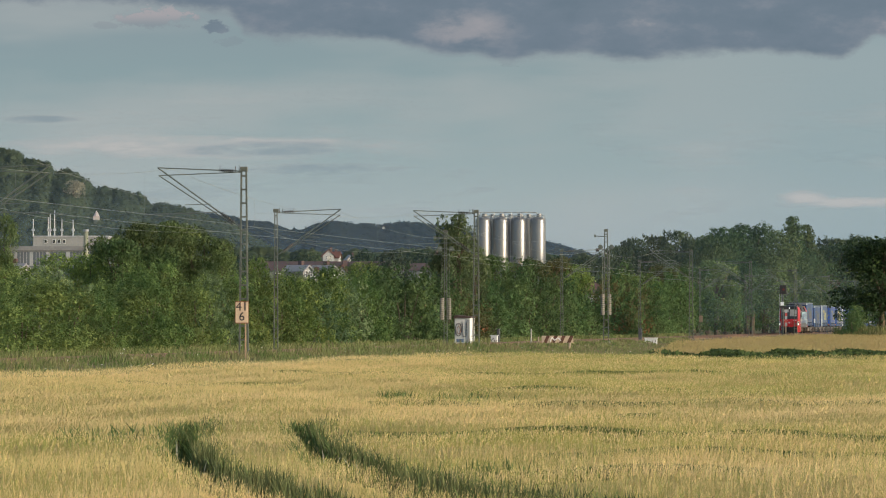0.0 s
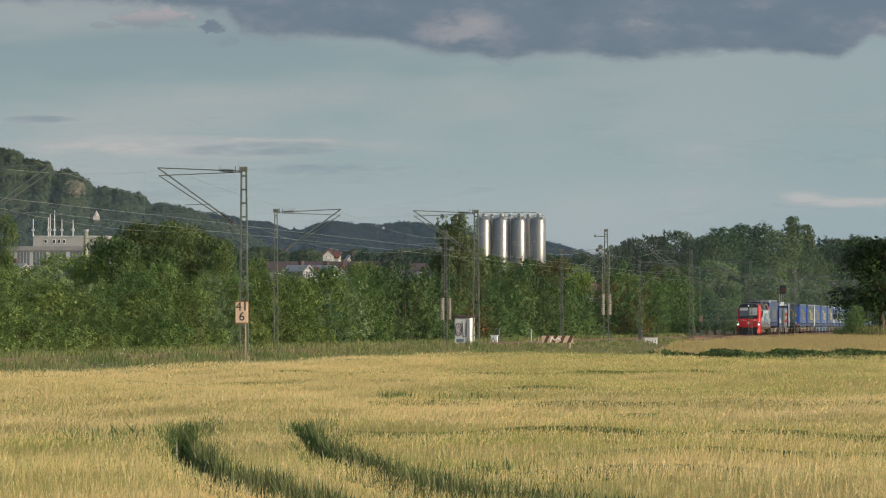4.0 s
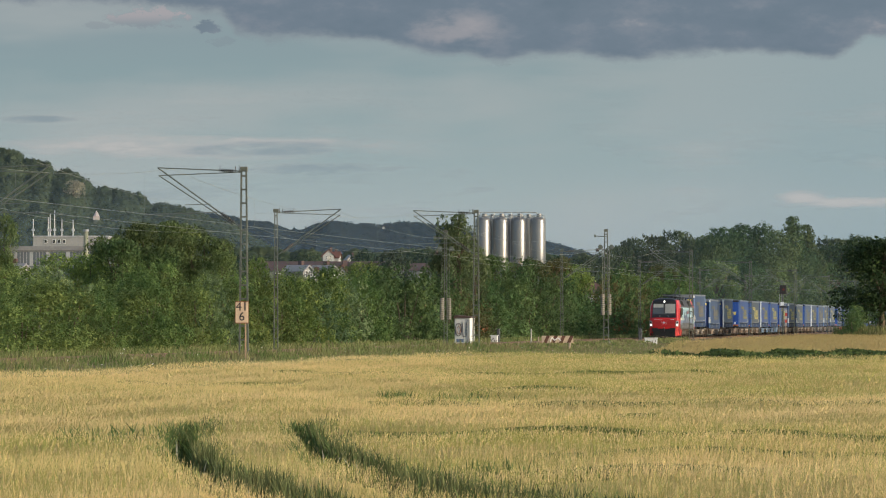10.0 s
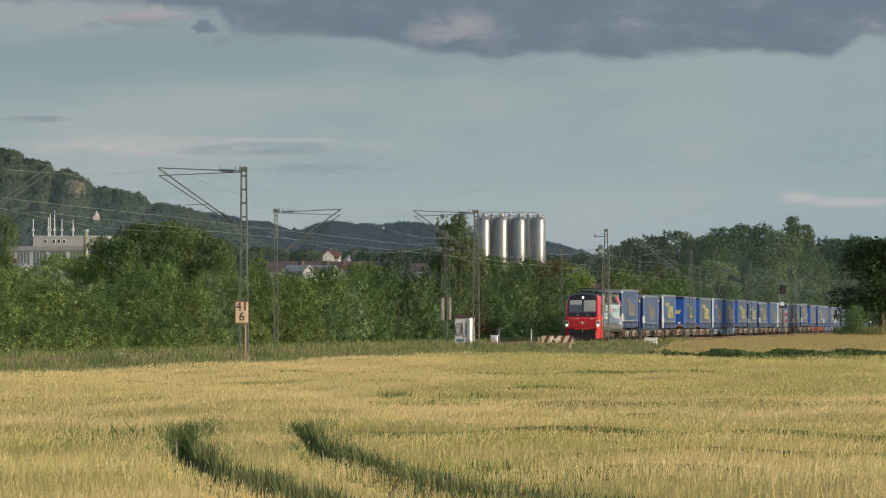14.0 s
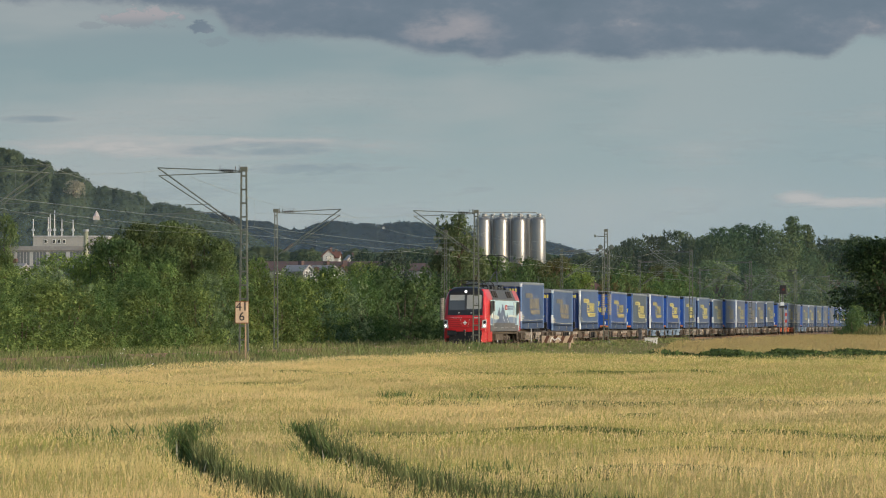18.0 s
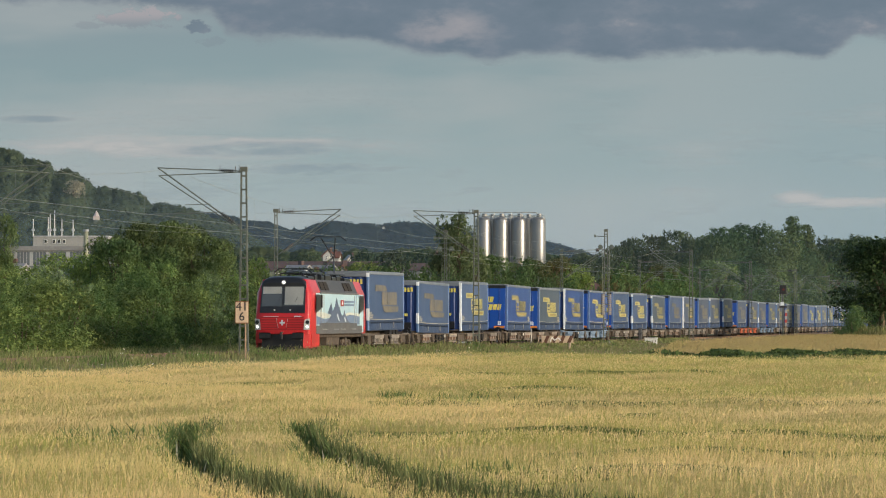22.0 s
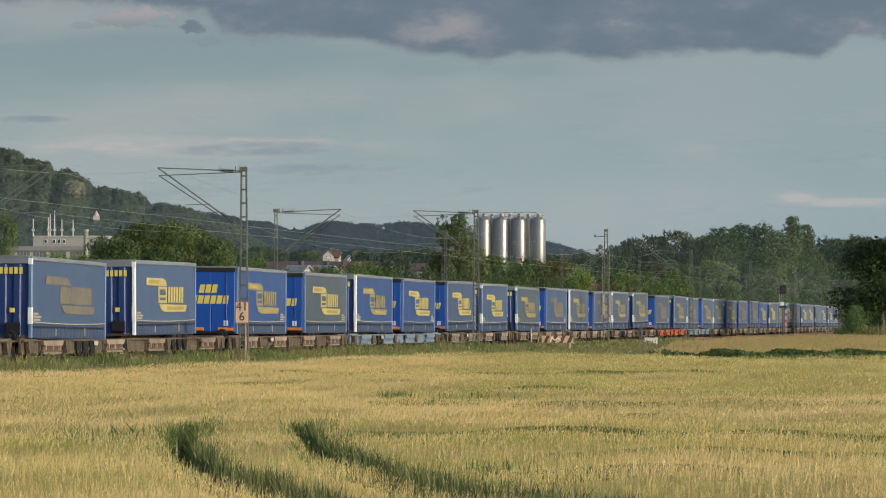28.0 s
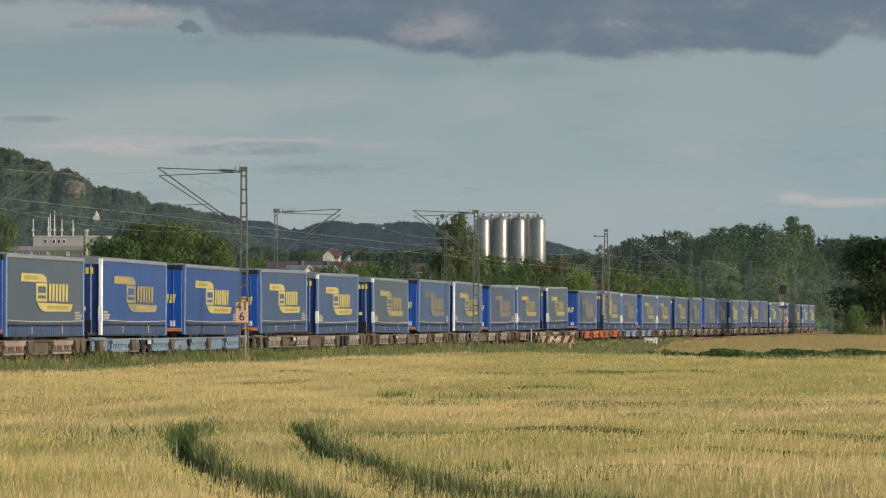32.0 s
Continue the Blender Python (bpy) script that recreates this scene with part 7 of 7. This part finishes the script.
make_house(-40.0, 700, 9.6, 3.4, 5.0, 2.6, 4.2, 20, M_RENDER, M_ROOFGREY, "white house half hidden behind trees")


def make_hall(x, y, z, length, depth, height, rise, wall, roof, label):
    h = thing("warehouse", pose(x, y, z), label, "warehouse", "roofs behind the hedge")
    part("wall", Build().box(-length / 2, length / 2, 0, depth, 0.2 - z, height), wall, h)
    part("roof", Build().prism([(-length / 2 - 0.4, -0.5, height + 0.004), (-length / 2 - 0.4, depth + 0.5, height + 0.004), (-length / 2 - 0.4, depth / 2, height + rise)], (length + 0.8, 0, 0)), roof, h)
    n = max(2, int(length / 3.2))
    for k in range(n):
        x0 = -length / 2 + (k + 0.3) * length / n
        window_in(h, x0, x0 + 1.2, height - 1.6, height - 0.5, 0)
    return h


make_hall(-23.85, 900, 7.75, 27.9, 14, 5.0, 2.01, M_FACTORY, M_ROOFBROWN, "long hall with a dull red-brown roof")
make_hall(-5.68, 910, 7.97, 7.1, 12, 5.0, 1.56, M_FACTORY, M_ROOFBROWN, "hall with a faded red-brown roof")
make_house(-22.2, 700, 9.2, 2.4, 3.3, 1.3, 1.95, 58, M_WORKS, M_ROOFPALE, "white shed with a pale grey pitched roof")
make_house(-18.4, 705, 9.2, 2.4, 3.3, 1.3, 2.0, 58, M_WORKS, M_ROOFPALE, "white gabled shed with a pale lilac roof")
make_house(-19.9, 696, 8.9, 1.5, 2.0, 1.1, 1.3, 5, M_RENDER, M_ROOFPALE, "low white annexe between two sheds")
make_house(-16.1, 720, 9.6, 1.5, 3.0, 0.6, 1.9, 8, M_RENDER, M_ROOFRED, "small white gable end beside the sheds")
make_house(-56.6, 600, 9.2, 3.0, 3.0, 0.5, 0.9, 75, M_WORKS, M_ROOFPALE, "low pale shed roof behind the hedge")


def make_factory():
    """White flat-roofed works with a row of tall windows, roof masts and a pale chimney."""
    f = thing("factory", pose(0, 950, 0), "pale flat-roofed factory with tall windows and roof masts", "factory")
    part("lower_wall", Build().box(-91.27, -69.16, 0, 20, 0, 17.54), M_FACTORY, f)
    part("eaves_band", Build().box(-91.51, -68.92, -0.6, 20.5, 17.55, 18.49), M_ROOFGREY, f, "dark grey eaves band")
    part("upper_wall", Build().box(-85.51, -69.87, 2, 16, 18.494, 20.49), M_WORKS, f)
    part("roof_edge", Build().box(-85.63, -69.75, 1.8, 16.2, 20.494, 20.72), M_GREY, f)
    for x0, x1 in ((-90.2, -89.2), (-88.7, -86.0), (-85.4, -82.6), (-81.9, -78.4), (-77.7, -75.1), (-74.6, -72.6), (-72.1, -70.2)):
        w = part("window", Build().box(x0 - 0.35, x1 + 0.35, -0.10, -0.02, 14.4, 17.4), M_RENDER, f)
        n = 2 if x1 - x0 < 2.2 else 4
        for k in range(n):
            part("pane", Build().box(x0 + (x1 - x0) * k / n + 0.06, x0 + (x1 - x0) * (k + 1) / n - 0.06, -0.14, -0.105, 14.5, 17.3), M_WORKSGLASS, w)
    for x in (-83.16, -81.39, -80.33, -79.27):
        window_in(f, x, x + 0.5, 19.19, 19.9, 2.0)
    for x, top in ((-85.86, 24.25), (-82.69, 24.72), (-81.39, 26.13), (-82.33, 25.54), (-79.86, 24.37), (-77.51, 24.13)):
        m = part("roof_mast", Build().tube((x, 6, 20.6), (x, 6, top), 0.14, 0.08, 6), M_SILOTRIM, f)
        part("antenna", Build().box(x - 0.3, x + 0.3, 5.8, 6.2, 21.78, 22.25), M_SILOTRIM, m)


make_factory()
stack = thing("chimney_stack", pose(-62.6, 800, 0), "dull mossy concrete chimney stack beside the factory", "chimney")
part("shaft", Build().tube((0, 0, 0.4), (0, 0, 18.55), 0.62, 0.4, 14), M_STACK, stack, smooth=True)
part("cap", Build().tube((0, 0, 18.55), (0, 0, 18.94), 0.48, 0.48, 14), M_GREY, stack)


def make_silo(x, y, top):
    """Aluminium storage silo with rounded shoulder, filter cap, ladder and a guard rail."""
    s = thing("silo", pose(x, y, 0), "tall shiny aluminium storage silo with a guard rail", "silo", "row of silos")
    r = 1.62
    rows = []
    for z, k in ((0.3, 1.0), (top * 0.33, 1.0), (top * 0.66, 1.0), (top, 1.0), (top + 0.35, 0.93), (top + 0.65, 0.72), (top + 0.8, 0.4), (top + 0.85, 0.02)):
        rows.append([(r * k * math.cos(a * math.pi / 16), r * k * math.sin(a * math.pi / 16), z) for a in range(33)])
    part("shell", Build().grid(rows), M_SILO, s, "brushed aluminium shell", key=f"silo{top}", smooth=True)
    for z in (top * 0.35, top * 0.66, top * 0.985):
        ring = Build()
        ring.tube((0, 0, z), (0, 0, z + 0.10), r + 0.025, r + 0.025, 32)
        part("seam_ring", ring, M_SILO, s, smooth=True)
    part("filter_cap", Build().tube((0.25, 0, top + 0.7), (0.25, 0, top + 1.5), 0.55, 0.5, 14), M_SILO, s)
    for z in (top + 0.55, top + 1.05):
        ring = [[((r + 0.05 * math.cos(c * math.pi / 2)) * math.cos(a * math.pi / 12), (r + 0.05 * math.cos(c * math.pi / 2)) * math.sin(a * math.pi / 12), z + 0.05 * math.sin(c * math.pi / 2)) for a in range(25)] for c in range(5)]
        part("guard_rail", Build().grid(ring), M_SILOTRIM, s)
    for a in range(0, 16, 2):
        part("rail_post", Build().tube((r * math.cos(a * math.pi / 8), r * math.sin(a * math.pi / 8), top), (r * math.cos(a * math.pi / 8), r * math.sin(a * math.pi / 8), top + 1.05), 0.03), M_SILOTRIM, s)
    part("ladder", Build().tube((-r - 0.1, -0.3, 1), (-r - 0.1, -0.3, top + 1.0), 0.05).tube((-r - 0.1, 0.2, 1), (-r - 0.1, 0.2, top + 1.0), 0.05), M_SILOTRIM, s)
    return s


for x in (8.35, 12.0, 15.76, 19.76):
    make_silo(x, 950, 23.78)
for x in (10.18, 13.97, 17.75):
    make_silo(x, 956, 23.78)
walkway = thing("silo_walkway", pose(0, 950, 0), "galvanised pipe and walkway across the silo tops", "walkway")
part("pipe", Build().tube((7.53, 0.3, 25.54), (19.52, 0.3, 25.54), 0.12, 0.12, 8), M_SILOTRIM, walkway)
for x in (7.53, 10.7, 14.23, 19.52):
    part("pipe_leg", Build().tube((x, 0.3, 23.78), (x, 0.3, 25.54), 0.08, 0.08, 6), M_SILOTRIM, walkway)
chapel = thing("chapel", pose(-186.3, 2452, 57.3), "small white chapel with a pointed roof on the hillside", "chapel")
part("tower", Build().box(-1.6, 1.6, -1.5, 1.5, 0.4, 2.6, 0.2), M_CHAPEL, chapel)
part("stone_base", Build().box(-1.4, 1.4, -1.4, 1.4, -14, 0.4), M_OLDSTONE, chapel)
part("spire", Build().tube((0, 0, 2.6), (0, 0, 4.0), 1.7, 0.9, 8).tube((0, 0, 4.0), (0, 0, 5.6), 0.9, 0.08, 8), M_CHAPEL, chapel, "pale pinkish pointed roof")



# ---- beside the track ----
def words(text, size, material, name, parent, m):
    cu = bpy.data.curves.new(name, "FONT")
    cu.body, cu.size, cu.align_x, cu.align_y, cu.extrude = text, size, "CENTER", "CENTER", 0.004
    tmp = bpy.data.objects.new(name, cu)
    me = bpy.data.meshes.new_from_object(tmp)
    bpy.data.objects.remove(tmp)
    me.materials.clear()
    me.materials.append(material)
    ob = new(name, me)
    ob.parent, ob.matrix_basis = parent, m
    return ob


km = thing("kilometre_sign", pose(-9.1, 206.5, 0), "cream kilometre board reading 41 and 6 on a post", "sign")
part("board_back", Build().box(-0.30, 0.30, 0.0, 0.03, 2.52, 3.52), M_SIGNDARK, km)
part("board", Build().box(-0.285, 0.285, -0.012, -0.002, 2.56, 3.48), M_SIGN, km)
part("post", Build().tube((0.16, 0.06, 0.4), (0.16, 0.06, 3.36), 0.035, 0.035, 8), M_STRIPEBOARD, km, "thin tan post")
words("41", 0.56, M_BLACK, "numeral", km, pose(0, -0.02, 3.27, 90, 0, 0))
words("6", 0.56, M_BLACK, "numeral", km, pose(0, -0.02, 2.82, 90, 0, 0))


hut = thing("signal_hut", pose(1.50, 362, 0, 0, 0, -14), "white electrical cabin daubed with graffiti beside the track", "cabin")
part("body", Build().box(-0.60, 0.66, 0, 1.5, 0.5, 2.93, 0.03), M_WHITE, hut)
part("roof", Build().prism([(-0.72, -0.12, 2.934), (0.78, -0.12, 2.934), (0.78, -0.12, 3.02), (-0.5, -0.12, 3.16)], (0, 1.8, 0)), M_ROOFBROWN, hut)
part("plinth", Build().box(-0.66, 0.72, -0.06, 1.56, 0.3, 0.62), M_CONCRETE, hut)
def loop(cx, cz, rx, rz, w):
    b = Build()
    pts = [(cx + rx * math.cos(k * math.pi / 9), -0.012, cz + rz * math.sin(k * math.pi / 9)) for k in range(19)]
    return b.line(pts, w, 4)
part("graffiti_mark", loop(-0.28, 2.0, 0.26, 0.5, 0.03), M_BLACK, hut, "black looping graffiti")
part("graffiti_mark", loop(-0.26, 1.97, 0.14, 0.3, 0.022), M_SIGNDARK, hut)
part("graffiti_mark", Build().line([(0.02, -0.012, 2.62), (0.12, -0.012, 1.41), (0.34, -0.012, 1.5), (0.36, -0.012, 2.55)], 0.03), M_BLACK, hut)
part("graffiti_mark", Build().box(-0.45, 0.15, -0.012, -0.004, 1.0, 1.27), M_SLOPE, hut)
part("door", Build().box(0.40, 0.64, -0.03, 0.0, 0.7, 2.8), M_GREY, hut)


def make_cabinet(x, y, w, d, z0, z1, material, label):
    c = thing("relay_cabinet", pose(x, y, 0, 0, 0, -8), label, "cabinet", "trackside cabinets")
    part("body", Build().box(-w / 2, w / 2, 0, d, z0 + 0.1, z1, 0.02), material, c)
    part("base", Build().box(-w / 2 - 0.03, w / 2 + 0.03, -0.03, d + 0.03, z0 - 0.4, z0 + 0.1), M_SLEEPER, c)
    part("lid", Build().box(-w / 2 - 0.04, w / 2 + 0.04, -0.05, d + 0.04, z1 + 0.002, z1 + 0.06, 0.01), material, c)
    part("door", Build().box(-w / 2 + 0.05, w / 2 - 0.05, -0.02, 0.0, z0 + 0.16, z1 - 0.05), material, c)
    part("latch", Build().box(w / 2 - 0.14, w / 2 - 0.08, -0.05, -0.02, (z0 + z1) / 2, (z0 + z1) / 2 + 0.14), M_BLACK, c)
    return c


marked = make_cabinet(4.17, 372, 0.55, 0.4, 0.55, 1.47, M_WHITE, "pale relay cabinet scrawled with graffiti beside the far track")
part("graffiti_mark", Build().line([(-0.17, -0.035, 0.8), (-0.2, -0.035, 1.15), (-0.05, -0.035, 1.3), (0.05, -0.035, 1.05), (-0.08, -0.035, 0.82), (0.12, -0.035, 0.8)], 0.025), M_BLACK, marked)
make_cabinet(4.51, 373, 0.24, 0.3, 0.68, 2.02, M_LOCOGREY, "narrow dark grey relay cabinet beside the far track")
make_cabinet(18.43, 405, 1.08, 0.6, 0.52, 1.17, M_WHITE, "low white cabinet in the grass beside the track")
make_cabinet(17.91, 404, 0.3, 0.3, 0.52, 0.82, M_WHITE, "small white box beside a cabinet")
make_cabinet(18.06, 418, 0.32, 0.25, 0.92, 2.01, M_LOCOGREY, "grey junction box on a stand")
board = thing("line_board", pose(29.39, 520, 0, 0, 0, -8), "small cream board on a post beside the line", "sign")
part("plate", Build().box(-0.20, 0.20, 0, 0.04, 2.62, 3.36, 0.01), M_STRIPEBOARD, board)
part("post", Build().tube((0, 0.07, 0.0), (0, 0.07, 3.3), 0.035, 0.035, 8), M_MAST, board)



def make_barrier():
    """Low striped board across the end of a field track."""
    b = thing("striped_barrier", pose(8.45, 337, 0), "low barrier board with dark brown and tan diagonal stripes", "barrier")
    w, z0, z1 = 1.17, 1.05, 1.59
    part("board", Build().box(-w, w, 0, 0.05, z0, z1, 0.008), M_CREAM, b)
    for k in range(4):
        x = -w + 0.12 + k * 0.58
        part("stripe", Build().prism([(x, -0.006, z0), (x + 0.26, -0.006, z0), (x + 0.5, -0.006, z1), (x + 0.24, -0.006, z1)], (0, 0.005, 0)), M_DARKSTRIPE, b)
    part("scrawl", Build().line([(-0.55, -0.012, z0 + 0.1), (-0.4, -0.012, z1 - 0.12), (-0.2, -0.012, z0 + 0.2), (0.05, -0.012, z1 - 0.14), (0.25, -0.012, z0 + 0.18)], 0.045), M_WHITE, b, "white scrawl")
    for x in (-w * 0.8, w * 0.8):
        part("leg", Build().box(x - 0.05, x + 0.05, 0.05, 0.15, 0.2, z1 - 0.05, 0.01), M_CREAM, b)


make_barrier()


def make_post(x, y, z0, z1, r, material, label):
    p = thing("marker_post", pose(x, y, 0), label, "post", "marker posts")
    part("shaft", Build().tube((0, 0, z0), (0, 0, z1), r, r * 0.9, 8), material, p)
    part("cap", Build().tube((0, 0, z1), (0, 0, z1 + 0.05), r * 1.15, r * 0.5, 8), material, p)


make_post(6.47, 335, 0.3, 2.07, 0.05, M_CONCRETE, "slim pale grey marker post in the grass")
make_post(7.07, 338, 0.3, 1.48, 0.05, M_CREAM, "short pale marker post in the grass")
make_post(9.15, 330, 0.3, 1.06, 0.07, M_CREAM, "short pale marker post before the barrier")


def make_signal():
    g = thing("railway_signal", pose(43.97, 590, 0), "dark railway signal on a mast with red and white markings", "signal")
    part("mast", Build().tube((0, 0, 0.6), (0, 0, 7.33), 0.09, 0.08, 8), M_MAST, g)
    head = part("signal_head", Build().box(-0.45, 0.45, -0.15, 0.1, 6.24, 7.41, 0.06), M_BLACK, g)
    for x, z in ((-0.2, 7.12), (0.2, 7.12), (-0.2, 6.6), (0.2, 6.6)):
        part("hood", Build().tube((x, -0.16, z), (x, -0.32, z), 0.11, 0.12, 10), M_BLACK, head)
    part("red_lens", Build().tube((0.05, -0.17, 6.86), (0.05, -0.2, 6.86), 0.16, 0.16, 12), M_DARKRED, head, "dark red signal lens")
    part("platform", Build().box(-0.5, 0.5, -0.2, 0.5, 4.49, 4.7), M_BLACK, g)
    part("small_board", Build().box(-0.35, 0.1, -0.2, -0.12, 4.78, 5.22), M_POST, g)
    for k, c in enumerate((M_GREY, M_BRIGHTRED, M_GREY, M_BRIGHTRED, M_GREY)):
        z = 2.15 + k * 0.42
        part("band", Build().box(0.22, 0.52, -0.05, 0.05, z, z + 0.4), c, g)
    part("band_post", Build().box(0.3, 0.44, 0.06, 0.14, 0.6, 4.27, 0.01), M_CREAM, g)
    part("ladder", Build().tube((-0.15, 0.12, 0.7), (-0.15, 0.12, 6.31), 0.03).tube((-0.45, 0.12, 0.7), (-0.45, 0.12, 6.31), 0.03), M_GREY, g)


make_signal()



# ---- a fly that darts past close to the lens ----
FLY = thing("fly", pose(-0.51, 6.0, 2.908), "small dark fly darting past in the air", "insect")
part("body", Build().tube((-0.0036, 0, 0), (0.0, 0, 0.0008), 0.0010, 0.0017, 8).tube((0.0, 0, 0.0008), (0.0036, 0, 0), 0.0017, 0.001, 8), M_LOCOBLACK, FLY)
for side in (-1, 1):
    part("wing", Build().prism([(-0.001, side * 0.001, 0.002), (0.003, side * 0.001, 0.002), (0.001, side * 0.004, 0.0034), (-0.002, side * 0.005, 0.0036)], (0, 0, 0.0002)), M_LOCOGREY, FLY)


# ---- movement: the slowing train and the drifting clouds ----
def motions():
    times = [0, 4, 8, 12, 16, 20, 24, 28, 32]
    sway = random.Random(6)
    for ob, back in RIDERS:
        rows = []
        # each trailer sits a little differently in its pocket
        loose = ob.name.startswith("truck_trailer")
        seat = pose(0, 0, sway.uniform(-0.05, 0.07), sway.uniform(-0.35, 0.35), sway.uniform(-0.9, 0.9), 0) if loose else pose(0, 0, 0)
        for t in times:
            lead = SPEED * (35.55 - t + 0.00319 * (t - 20) ** 2) - 5.68
            rows.append((t, at(lead + (back + 0.3 if back else -0.9), NEAR, RAIL) @ seat))
        walk(ob, rows)
    walk(FLY, [(t, pose(-0.51 + 2.08 * (t - 3.0), 6.0, 2.908 + 0.149 * (t - 3.0))) for t in (0, 3, 6, 16, 32)])
    walk(CLOUD_BANK, [(0, pose(6, 4700, 0)), (16, pose(-7.5, 4700, 0)), (32, pose(-21, 4700, 0))])
    walk(CLOUD_STREAKS, [(0, pose(0, 4750, 0)), (16, pose(-4.5, 4750, 0)), (32, pose(-9, 4750, 0))])


motions()
